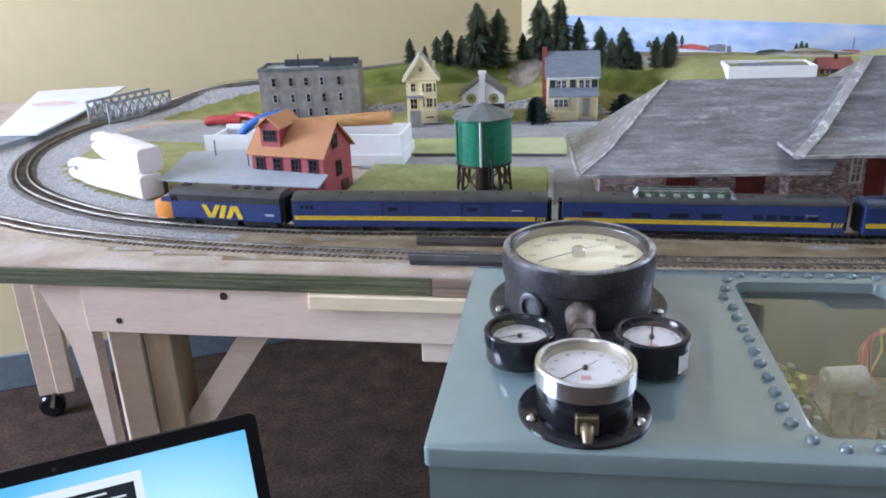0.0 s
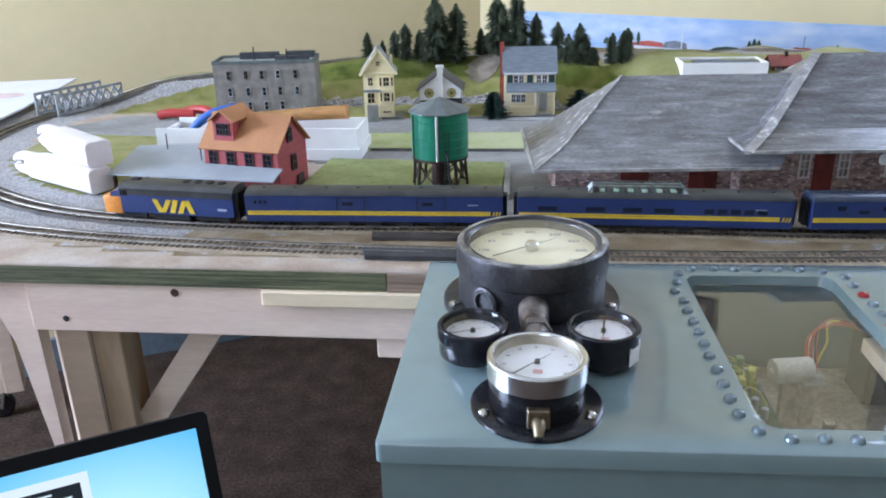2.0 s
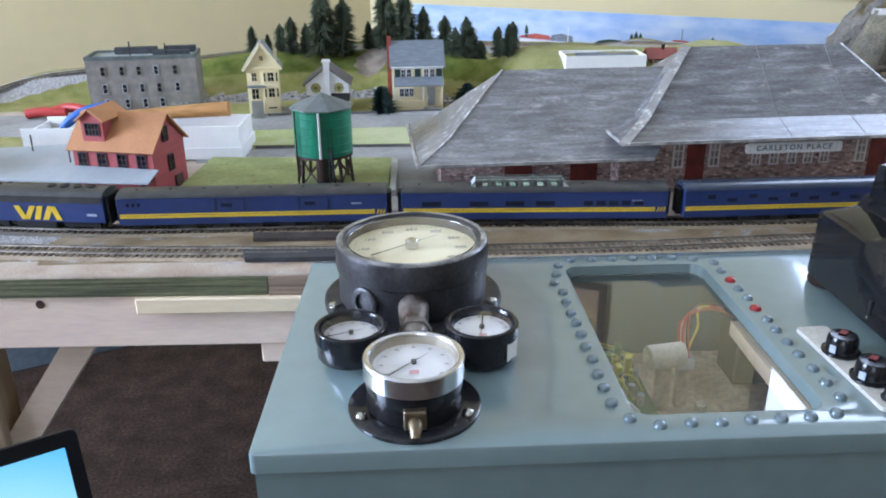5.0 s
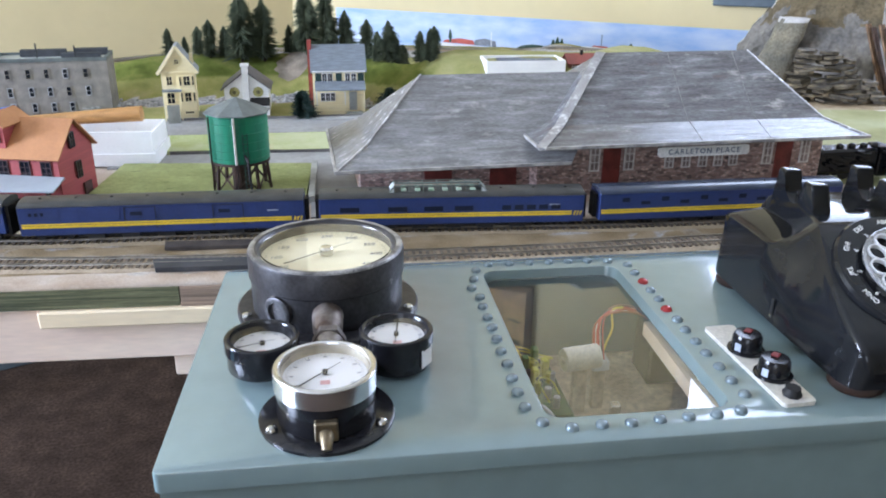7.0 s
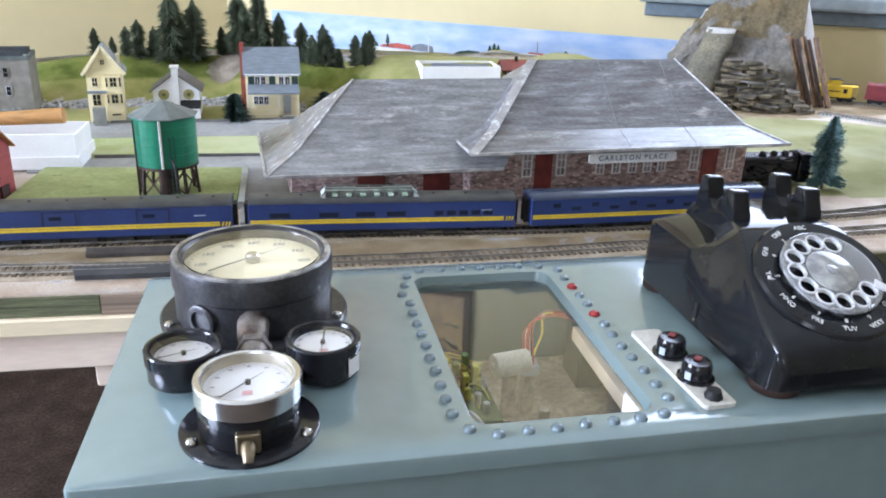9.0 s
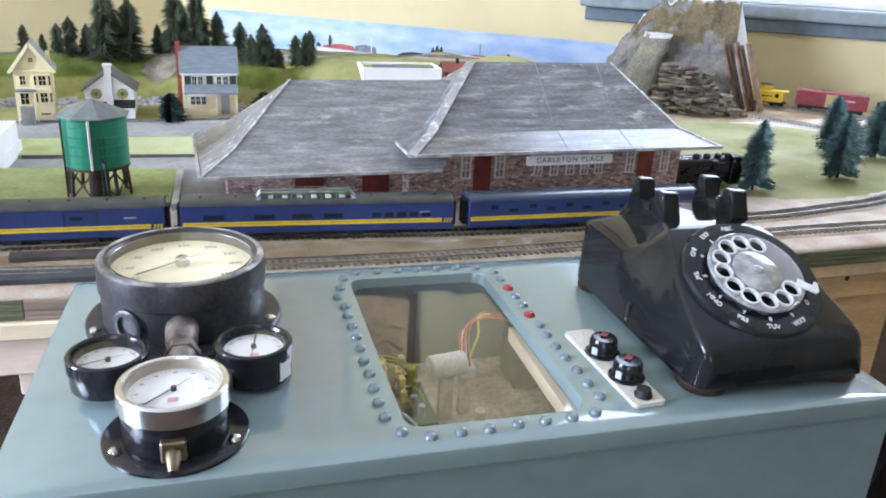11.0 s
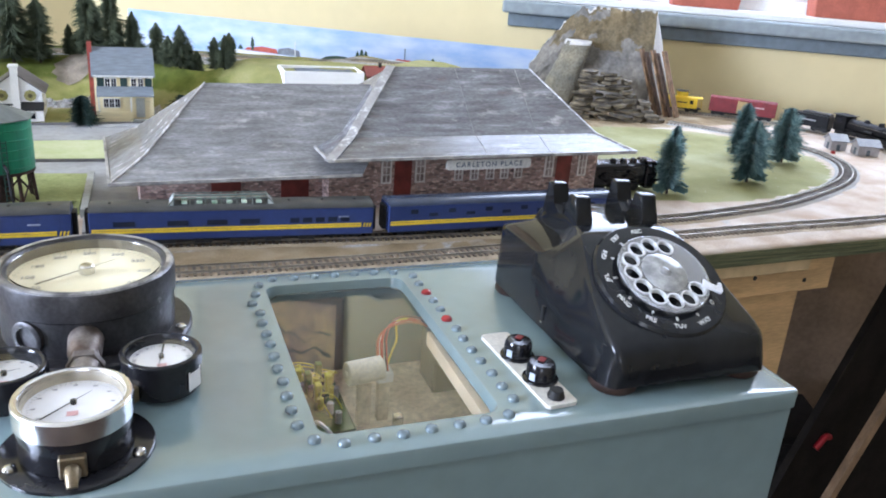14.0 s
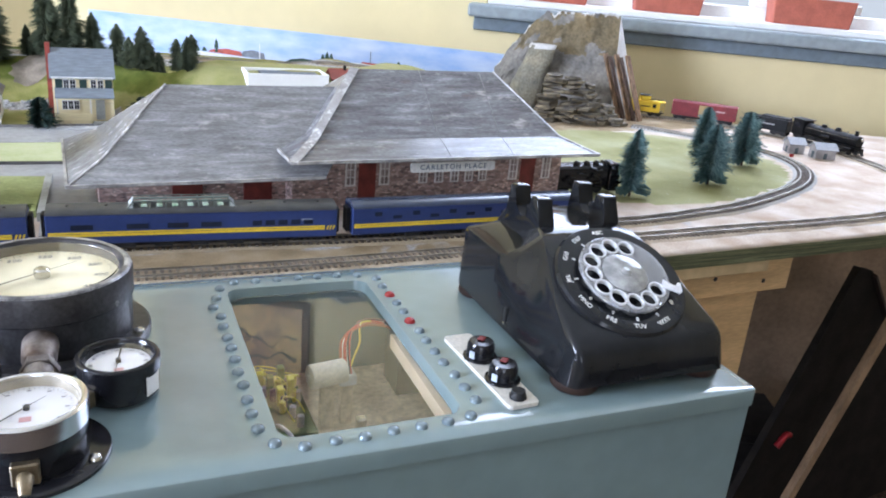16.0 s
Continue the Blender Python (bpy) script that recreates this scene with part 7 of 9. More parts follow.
block("roof_sheet", g, -0.093, 0.093, 0.004, 0.084, 0.0942, 0.0960, mat("roof_felt", (0.40, 0.43, 0.40), 0.8, var=0.15, scale=40))
for x0, x1, y0, y1, z1 in ((-0.055, 0.022, 0.055, 0.07, 0.1085), (0.035, 0.093, 0.06, 0.075, 0.1085), (0.018, 0.085, 0.03, 0.040, 0.1045)):
    block("skylight", g, x0, x1, y0, y1, 0.0962, z1, mat("dark_felt", (0.05, 0.055, 0.06), 0.6, var=0.2, scale=60))
for x, z1 in ((-0.022, 0.123), (0.042, 0.118)):
    bm = bmesh.new()
    lathe(bm, [(0.0013, 0.0962), (0.0013, z1), (0.0, z1)], 8, Matrix.Translation((x, 0.03, 0)))
    part("vent_pipe", bm, UNDER, g)
WFADE = mat("faded_sash", (0.46, 0.47, 0.48), 0.6, var=0.2, scale=80)
for r, (z, xs5) in enumerate(((0.066, (-0.069, -0.035, -0.005, 0.026, 0.060)), (0.034, (-0.069, -0.034, -0.003, 0.028, 0.061)), (0.006, (-0.068, -0.033, -0.001, 0.030)))):
    for x in xs5:
        model_window(gw, x, -0.0002, z, 0.0068, 0.015, WFADE if (r + int(x * 100)) % 3 else GB, nx=1, nz=2, rim=0.0012)
block("sign_board", gw, 0.045, 0.078, -0.0012, 0.0, 0.004, 0.012, mat("faded_sign", (0.36, 0.36, 0.34), 0.7, var=0.3, scale=200), "faded sign board")

# ---- the red freight house with its lean-to roof ----
RED = mat("barn_red", (0.40, 0.080, 0.080), 0.6, var=0.10, scale=40, stretch=(0.1, 0.1, 8))
ORR = mat("orange_roof", (0.50, 0.235, 0.10), 0.65, var=0.12, scale=30, second=(0.42, 0.19, 0.08), fine=0.025)
rh, rw = gable("red_freight_house", "red model freight house with an orange roof", at(-0.182, 1.066, -22, G + 0.001), 0.111, 0.078, 0.062, 0.098, RED, ORR, "x", 0.005)
DKF = mat("dark_sash", (0.07, 0.035, 0.035), 0.5, var=0.1)
for x in (-0.042, -0.015, 0.013, 0.040):
    model_window(rw, x, -0.0002, 0.034, 0.011, 0.020, DKF, nx=2, nz=3)


def side_window(parent, x, y, z, ww, hh):
    """A window in a wall that faces +x."""
    bm = bmesh.new()
    quad_box(bm, x - 0.001, x + 0.0006, y - ww / 2, y + ww / 2, z, z + hh)
    p = part("window", bm, WINDARK, parent)
    bm = bmesh.new()
    for a, b, c, d in ((y - ww / 2 - 0.001, y - ww / 2, z, z + hh), (y + ww / 2, y + ww / 2 + 0.001, z, z + hh), (y - ww / 2, y + ww / 2, z - 0.001, z), (y - ww / 2, y + ww / 2, z + hh, z + hh + 0.001), (y - 0.0004, y + 0.0004, z, z + hh), (y - ww / 2, y + ww / 2, z + hh / 2 - 0.0004, z + hh / 2 + 0.0004)):
        quad_box(bm, x - 0.001, x + 0.0012, a, b, c, d)
    part("window_frame", bm, DKF, p)


side_window(rw, 0.057, 0.033, 0.066, 0.010, 0.018)
side_window(rw, 0.057, 0.040, 0.026, 0.010, 0.020)
bm = bmesh.new()
quad_box(bm, 0.0565, 0.0582, 0.045, 0.062, 0.0, 0.016)
part("door", bm, mat("old_door", (0.10, 0.05, 0.04), 0.7, var=0.2), rw, "low dark door")
# dormer
bm = bmesh.new()
prof = [(-0.040, 0.055), (-0.010, 0.055), (-0.010, 0.096), (-0.025, 0.108), (-0.040, 0.096)]
a = [bm.verts.new((x, 0.004, z)) for x, z in prof]
b = [bm.verts.new((x, 0.052, z)) for x, z in prof]
bm.faces.new(a)
bm.faces.new(b[::-1])
for i in range(5):
    bm.faces.new((a[i], a[(i + 1) % 5], b[(i + 1) % 5], b[i]))
dm = part("dormer", bm, RED, rh, "red dormer with a small window")
model_window(dm, -0.025, 0.0038, 0.077, 0.018, 0.014, DKF, nx=4, nz=2)
for s in (-1, 1):
    bm = bmesh.new()
    for q in (0,):
        p = [Vector((-0.025 + s * t, y, 0.1085 - t * 0.75)) for t, y in ((0, -0.001), (0.0195, -0.001), (0.0195, 0.055), (0, 0.055))]
        lo = [bm.verts.new(v) for v in p]
        hi = [bm.verts.new(v + Vector((s * 0.001, 0, 0.0018))) for v in p]
        bm.faces.new(lo)
        bm.faces.new(hi[::-1])
        for i in range(4):
            bm.faces.new((lo[i], lo[(i + 1) % 4], hi[(i + 1) % 4], hi[i]))
    part("dormer_roof", bm, ORR, dm)
BLUEROOF = mat("lean_to_roof", (0.38, 0.42, 0.45), 0.45, var=0.06, scale=30, fine=0.015)
bm = bmesh.new()
p = [(x, y, 0.0245 + 0.22 * (y + 0.05)) for x, y in ((-0.178, -0.049), (0.066, -0.034), (0.062, -0.0008), (-0.058, -0.0008), (-0.058, 0.062), (-0.190, 0.034))]
lo = [bm.verts.new(v) for v in p]
hi = [bm.verts.new((x, y, z + 0.002)) for x, y, z in p]
bm.faces.new(lo[::-1])
bm.faces.new(hi)
for i in range(len(p)):
    bm.faces.new((lo[i], lo[(i + 1) % len(p)], hi[(i + 1) % len(p)], hi[i]))
part("lean_to_roof", bm, BLUEROOF, rh, "pale grey-blue lean-to roof")
for x, y in ((-0.172, -0.044), (-0.12, -0.042), (-0.04, -0.04), (0.058, -0.032), (-0.184, 0.028), (-0.066, 0.056)):
    block("post", rh, x - 0.002, x + 0.002, y - 0.002, y + 0.002, -0.001, 0.0242 + 0.22 * (y + 0.05), TIMBER)
for x, y in ((-0.138, 0.030), (-0.066, 0.006)):
    bm = bmesh.new()
    tube(bm, [(x, y, 0.037), (x + 0.0006, y, 0.066 if x < -0.1 else 0.06)], 0.0009, 8)
    part("vent_pipe", bm, mat("pipe_dark", (0.06, 0.05, 0.06), 0.5), rh)
# small goods by the gable wall
for k in range(4):
    bm = bmesh.new()
    quad_box(bm, -0.004, 0.004, -0.003, 0.003, 0, 0.006, bevel=0.0006)
    solid("crate", "small brown model crate beside the freight house", "crate", bm, mat("crate_brown", (0.20, 0.12, 0.07), 0.7, var=0.2), at(-0.095 + 0.009 * k, 1.055 + 0.012 * (k % 2), 20 * k), "freight house crates")

# ---- white tray with tools ----
TM = at(-0.035, 1.205, -9, G + 0.0032)
tray = thing("white_tray", "white open cardboard tray holding loose tools", "tray", TM)
CARD = mat("white_card", (0.88, 0.88, 0.86), 0.6, var=0.03, scale=30, fine=0.01)
L, Dp = 0.314, 0.092
for nm, a, b, c, d, z0, z1 in (("tray_floor", -L, 0, 0, Dp, 0, 0.002), ("side", -L, 0, 0, 0.003, 0.0022, 0.048), ("side", -L, 0, Dp - 0.003, Dp, 0.0022, 0.046), ("side", -L, -L + 0.003, 0.0032, Dp - 0.0032, 0.0022, 0.040), ("side", -0.003, 0, 0.0032, Dp - 0.0032, 0.0022, 0.046)):
    block(nm, tray, a, b, c, d, z0, z1, CARD)
block("lower_lid", tray, -0.16, 0.003, -0.0035, -0.0005, 0.0, 0.017, CARD)
block("lower_lid", tray, 0.0004, 0.0035, 0.0, Dp, 0.0, 0.019, CARD)


def on_tray(x, y, z=0.0):
    return TM @ Vector((x, y, z))


bm = bmesh.new()
tube(bm, [on_tray(-0.215, 0.055, 0.052), on_tray(-0.15, 0.052, 0.056), on_tray(-0.09, 0.050, 0.060), on_tray(-0.022, 0.048, 0.064)], [0.0070, 0.0085, 0.0100, 0.0112], 16)
solid("wooden_handle", "smooth orange-brown wooden tool handle on the tray", "tool handle", bm, mat("handle_wood", (0.52, 0.27, 0.09), 0.45, var=0.15, scale=20, stretch=(1, 8, 8)), smooth=50)
bm = bmesh.new()
grip = smooth_line([(-0.290, 1.262, 0.930), (-0.272, 1.262, 0.944), (-0.250, 1.261, 0.954), (-0.218, 1.260, 0.962)], 0.008)
tube(bm, grip, [0.0045 + 0.0032 * math.sin(math.pi * (0.12 + 0.80 * k / (len(grip) - 1))) for k in range(len(grip))], 12)
solid("pliers_handle", "blue rubber tool grip leaning over the tray", "tool grip", bm, mat("blue_rubber", (0.03, 0.13, 0.46), 0.4, var=0.1), smooth=50)
for pts in ([(-0.428, 1.560, 0.893), (-0.405, 1.556, 0.897), (-0.375, 1.552, 0.896), (-0.352, 1.55, 0.894)], [(-0.385, 1.575, 0.893), (-0.365, 1.572, 0.899), (-0.340, 1.560, 0.900), (-0.315, 1.545, 0.893)]):
    bm = bmesh.new()
    tube(bm, smooth_line(pts, 0.01), 0.0088, 12)
    solid("red_grip", "red rubber tool grip lying on the road", "tool grip", bm, mat("red_rubber", (0.46, 0.045, 0.04), 0.4, var=0.1), group="red grips", smooth=50)
bm = bmesh.new()
tube(bm, [on_tray(-0.10, 0.035, 0.020), on_tray(-0.055, 0.035, 0.022)], 0.006, 12)
solid("marker", "red marker pen with a white cap in the tray", "pen", bm, mat("pen_red", (0.55, 0.03, 0.03), 0.35, var=0.05), smooth=50)
bm = bmesh.new()
tube(bm, [on_tray(-0.053, 0.035, 0.022), on_tray(-0.03, 0.035, 0.023)], 0.0065, 12)
solid("pen_cap", "white pen cap lying in the tray", "pen cap", bm, WHITE, smooth=50)
bm = bmesh.new()
quad_box(bm, -0.305, -0.262, 0.02, 0.07, 0.003, 0.030, bevel=0.003)
bm.transform(TM)
solid("folded_rag", "pale crumpled rag inside the tray", "rag", bm, mat("rag", (0.55, 0.55, 0.52), 0.9, var=0.2, scale=60, bump=0.6))
bm = bmesh.new()
quad_box(bm, -0.15, -0.11, 0.02, 0.06, 0.003, 0.026, bevel=0.002)
bm.transform(TM)
solid("small_box", "dark small box inside the tray", "box", bm, mat("dark_card", (0.05, 0.06, 0.10), 0.6, var=0.2))

# ---- two white plastic jugs lying on the board ----
PLAST = mat("jug_plastic", (0.84, 0.79, 0.775), 0.45, var=0.03, scale=20, fine=0.01)


def jug(label, m, L, w, h):
    j = thing("plastic_jug", label, "jug", m, "white jugs")
    bm = bmesh.new()
    # cross-sections from the base (x = 0) to the shoulder
    rows = []
    for x, k in ((0.0, 0.94), (-0.0015, 0.985), (-0.004, 1.0), (-L * 0.60, 0.99), (-L * 0.74, 0.95), (-L * 0.79, 0.86)):
        ring = [bm.verts.new((x, px * k, h / 2 + (py - h / 2) * k)) for px, py in ring_outline(-w / 2, w / 2, 0, h, min(w, h) * 0.20, 4)]
        rows.append(ring)
    for a, b in zip(rows, rows[1:]):
        for i in range(len(a)):
            k2 = (i + 1) % len(a)
            bm.faces.new((a[i], a[k2], b[k2], b[i]))
    bm.faces.new(rows[0][::-1])
    bm.faces.new(rows[-1])
    part("body", bm, PLAST, j, "", 40)
    bm = bmesh.new()
    pts = smooth_line([(-L * 0.70, 0, h * 0.78), (-L * 0.84, 0, h * 0.80), (-L * 0.96, 0, h * 0.74), (-L * 0.98, 0, h * 0.5), (-L * 0.96, 0, h * 0.26), (-L * 0.84, 0, h * 0.2), (-L * 0.70, 0, h * 0.22)], 0.006)
    tube(bm, pts, h * 0.20, 10)
    for v in bm.verts:
        v.co.y *= 1.7
    part("handle", bm, PLAST, j, "looped handle", 60)
    return j


d = Vector((-0.377, 1.083)) - Vector((-0.545, 1.188))
jt = math.degrees(math.atan2(d.y, d.x))
jug("white plastic jug lying flat on the grass", at(-0.375, 1.086, jt - 6, G + 0.002), 0.206, 0.036, 0.0345)
jug("white plastic jug stacked on another jug", at(-0.374, 1.092, jt - 15, G + 0.0370), 0.184, 0.037, 0.0350)
bm = bmesh.new()
quad_box(bm, -0.02, 0.02, -0.012, 0.012, 0, 0.012, bevel=0.001)
solid("wood_offcut", "small pale wooden offcut lying behind the jugs", "offcut", bm, mat("offcut", (0.66, 0.50, 0.27), 0.6, var=0.1), at(-0.335, 1.15, -20))

# ---- girder bridge ----
STEELG = mat("bridge_grey", (0.33, 0.36, 0.375), 0.5, var=0.12, scale=50)
P0, P1 = Vector((-0.668, 1.636, 0)), Vector((-0.590, 1.770, 0))
bd = P1 - P0
BRM = Matrix.Translation((P0.x, P0.y, G + 0.002)) @ Matrix.Rotation(math.atan2(bd.y, bd.x), 4, "Z") @ Matrix.Diagonal((1.06, 1.0, 1.32, 1))
bridge = thing("girder_bridge", "grey metal truss bridge carrying the curved track", "bridge", BRM)
BL = bd.length
for s in (-1, 1):
    y = s * 0.031
    gdr = block("girder", bridge, 0, BL, y - 0.0015, y + 0.0015, 0.0, 0.004, STEELG, "truss side girder")
    for nm, x0, x1, z0, z1 in (("top_chord", 0, BL, 0.028, 0.032), ("end_post", 0, 0.004, 0.0042, 0.0278), ("end_post", BL - 0.004, BL, 0.0042, 0.0278)):
        block(nm, gdr, x0, x1, y - 0.0015, y + 0.0015, z0, z1, STEELG)
    n = 8
    for k in range(n):
        xa, xb = BL * k / n, BL * (k + 1) / n
        bm = bmesh.new()
        bar(bm, (xa, y, 0.004), (xb, y, 0.028), 0.002, 0.003)
        bar(bm, (xa, y, 0.028), (xb, y, 0.004), 0.0016, 0.003)
        part("diagonal", bm, STEELG, gdr)
        if k:
            block("vertical", gdr, xa - 0.001, xa + 0.001, y - 0.001, y + 0.001, 0.0042, 0.0278, STEELG)
block("deck", bridge, 0, BL, -0.029, 0.029, -0.003, -0.0005, TIE)
# papers and the white panel beside the bridge
bm = bmesh.new()
prism(bm, [(-0.811, 1.497), (-0.722, 1.485), (-0.722, 1.66), (-0.75, 2.02), (-0.955, 1.99)], G + 0.012, G + 0.016)
paper = solid("foam_board", "white foam board with a faint red print", "board", bm, mat("paper_white", (0.76, 0.76, 0.78), 0.6, var=0.03, scale=10, fine=0.01))
bm = bmesh.new()
lathe(bm, [(0.05, 0), (0.05, 0.0006), (0.0, 0.0006)], 24, Matrix.Translation((-0.83, 1.80, G + 0.0163)) @ Matrix.Diagonal((1.0, 0.62, 1, 1)))
p = part("print", bm, mat("faint_red", (0.74, 0.58, 0.58), 0.6, var=0.12, scale=60), paper, "faint red print")
bm = bmesh.new()
prism(bm, [(-1.25, 1.30), (-0.78, 1.36), (-0.74, 1.50), (-0.86, 1.50), (-1.25, 1.40)], G - 0.001, G + 0.010)
solid("grey_sheet", "grey-blue flat sheet beside the curved track", "sheet", bm, mat("grey_sheet", (0.30, 0.33, 0.36), 0.7, var=0.15, scale=20))

# ---- white box and small shed on the hill ----
WB = at(0.611, 1.425, -8, height(0.6, 1.425) - 0.004)
wb = thing("white_box", "white shallow box on the grassy hill", "box", WB)
for a, b, c, d2, z0, z1 in ((-0.074, 0.074, 0, 0.075, 0, 0.003), (-0.074, 0.074, 0, 0.003, 0.0032, 0.030), (-0.074, 0.074, 0.072, 0.075, 0.0032, 0.030), (-0.074, -0.071, 0.0032, 0.0718, 0.0032, 0.030), (0.071, 0.074, 0.0032, 0.0718, 0.0032, 0.030)):
    block("side" if z1 > 0.01 else "box_floor", wb, a, b, c, d2, z0, z1, CARD)
block("inset", wb, -0.045, 0.060, 0.015, 0.065, 0.0033, 0.027, mat("inset_blue", (0.10, 0.13, 0.18), 0.6, var=0.2), "dark blue inset")
h, wl2 = gable("brown_shed", "small brown model shed with a red roof", at(0.722, 1.425, -8, height(0.722, 1.425) - 0.003), 0.050, 0.04, 0.012, 0.026, mat("shed_brown", (0.17, 0.07, 0.045), 0.7, var=0.2), mat("shed_red", (0.28, 0.07, 0.05), 0.7, var=0.15), "x", 0.004)
block("chimney", h, 0.0, 0.005, 0.015, 0.02, 0.02, 0.034, UNDER)
for x in (-0.014, 0.014):
    model_window(wl2, x, -0.0002, 0.003, 0.008, 0.006, WHITE, rim=0.0008)

# ---- trees ----
def needles(bm, h, r, n, rnd, droop=0.35, power=1.0, low=0.06, size=1.0):
    """A crown of many small drooping sprays in uneven whorls."""
    for k in range(n):
        t = rnd.random() ** 0.8
        z = h * (low + (0.99 - low) * t)
        a = rnd.uniform(0, 2 * math.pi)
        rr = r * (0.55 * (1 - t) ** power + 0.45 * (1 - t ** 3)) * rnd.uniform(0.40, 1.12) * (0.68 + 0.75 * noise.noise(Vector((1.5 * math.cos(a) + h * 50, 1.5 * math.sin(a), 6 * t))) + 0.30 * abs(math.sin(t * 17))) + 0.0015
        c, s = math.cos(a), math.sin(a)
        w = rnd.uniform(0.10, 0.22) * r * size
        tip = Vector((c * rr, s * rr, z - droop * rr))
        mid = Vector((c * rr * 0.45, s * rr * 0.45, z + 0.05 * rr))
        side = Vector((-s, c, 0)) * w
        up = Vector((0, 0, w * rnd.uniform(0.2, 0.9)))
        v = [bm.verts.new(p) for p in (Vector((0, 0, z + 0.02 * h)), mid + side, tip, mid - side, mid + up)]
        bm.faces.new((v[0], v[1], v[4]))
        bm.faces.new((v[1], v[2], v[4]))
        bm.faces.new((v[2], v[3], v[4]))
        bm.faces.new((v[3], v[0], v[4]))


def conifer(name, label, h, r, n, leaf, seed, droop=0.2, power=1.0, low=0.08, size=1.0):
    t = thing(name, label, "tree")
    rnd = random.Random(seed)
    bm = bmesh.new()
    lathe(bm, [(h * 0.022, 0), (h * 0.016, h * 0.3), (h * 0.006, h * 0.9), (0.0, h * 0.93)], 8)
    part("trunk", bm, TIMBER, t)
    bm = bmesh.new()
    needles(bm, h, r, n, rnd, droop, power, low, size)
    me2 = bpy.data.meshes.new("crown")
    bm.to_mesh(me2)
    bm.free()
    me2.materials.append(leaf)
    ob = new("crown", me2)
    ob.parent = t
    return t


PINEG = mat("pine_needles", (0.100, 0.118, 0.070), 0.8, var=0.3, scale=90, second=(0.042, 0.055, 0.034), spec=0.2)
BLUEG = mat("blue_green_bristle", (0.105, 0.190, 0.185), 0.6, var=0.3, scale=120, second=(0.032, 0.075, 0.078), spec=0.3)
BLUEL = mat("pale_bristle", (0.26, 0.38, 0.37), 0.6, var=0.25, scale=120, spec=0.3)
BUSHL = mat("bush_pale", (0.075, 0.115, 0.105), 0.8, var=0.3, scale=120, spec=0.2)
BUSHG = mat("bush_green", (0.030, 0.058, 0.050), 0.9, var=0.3, scale=120, second=(0.010, 0.022, 0.016), spec=0.1)
kinds = [conifer("conifer", "dark green model conifer on the hill", 0.1, 0.0300, 3000, PINEG, 3 + k, droop=(0.02, -0.05, 0.08)[k], power=(0.52, 0.66, 0.40)[k], low=0.05, size=0.34) for k in range(3)]
TREES = [(-0.034, 1.818, 0.052), (-0.001, 1.804, 0.035), (0.026, 1.796, 0.054), (0.049, 1.783, 0.073), (0.079, 1.784, 0.060), (0.112, 1.772, 0.128), (0.158, 1.772, 0.116),
         (0.211, 1.781, 0.057), (0.244, 1.757, 0.118), (0.285, 1.736, 0.124), (0.322, 1.721, 0.087), (0.361, 1.691, 0.077), (0.394, 1.635, 0.077), (0.412, 1.65, 0.066), (0.43, 1.66, 0.06),
         (0.447, 1.580, 0.058), (0.458, 1.545, 0.060), (0.470, 1.560, 0.054), (0.262, 1.79, 0.10), (0.135, 1.80, 0.07), (0.375, 1.65, 0.055), (0.228, 1.80, 0.05), (0.30, 1.77, 0.07)]
rnd = random.Random(11)
used = [False] * 3
for k, (x, y, hh) in enumerate(TREES):
    q = k % 3
    sc = hh / 0.092
    m = Matrix.Translation((x, y, height(x, y) - 0.002)) @ Matrix.Rotation(rnd.uniform(0, 6.28), 4, "Z") @ Matrix.Diagonal((min(1.25, sc) * rnd.uniform(0.85, 1.1), min(1.25, sc) * rnd.uniform(0.85, 1.1), sc, 1))
    if not used[q]:
        used[q] = True
        kinds[q].matrix_world = m
        tagged(kinds[q], group="hill conifers")
    else:
        c = copy_thing(kinds[q], m @ Matrix.Diagonal((1 / kinds[q].scale.x, 1 / kinds[q].scale.y, 1 / kinds[q].scale.z, 1)))
def bristles(bm, h, r, n, rnd, low):
    """Thin straight bristles that stand out all round a wire, longer towards the foot."""
    for k in range(n):
        t = rnd.random()
        a = rnd.uniform(0, 2 * math.pi)
        lump = 0.74 + 0.95 * noise.noise(Vector((1.6 * math.cos(a) + 7 * r * 100, 1.6 * math.sin(a), 7 * t)))
        rr = r * (1.22 if k % 9 == 0 else 0.98) * (1 - t ** 2.6) ** 0.65 * (0.55 + 0.45 * min(1.0, t * 4)) * lump * rnd.uniform(0.30, 1.0) ** 0.7 + 0.002
        z = h * (low + (1.0 - low) * t)
        d = Vector((math.cos(a), math.sin(a), rnd.uniform(-0.60, 0.35)))
        s = Vector((-math.sin(a), math.cos(a), 0)) * 0.00034
        u = Vector((0, 0, 0.0005))
        p = Vector((0, 0, z))
        q = p + d * rr
        m1 = p + d * rr * 0.4
        v = [bm.verts.new(c) for c in (m1 - s * 1.6, m1 + s * 1.6, q + s * 0.5, q - s * 0.5, m1 + u * 2, q + u)]
        tone = 1 if rnd.random() < 0.4 else 0
        for f in (bm.faces.new(v[:4]), bm.faces.new((v[0], v[4], v[5], v[3]))):
            f.material_index = tone


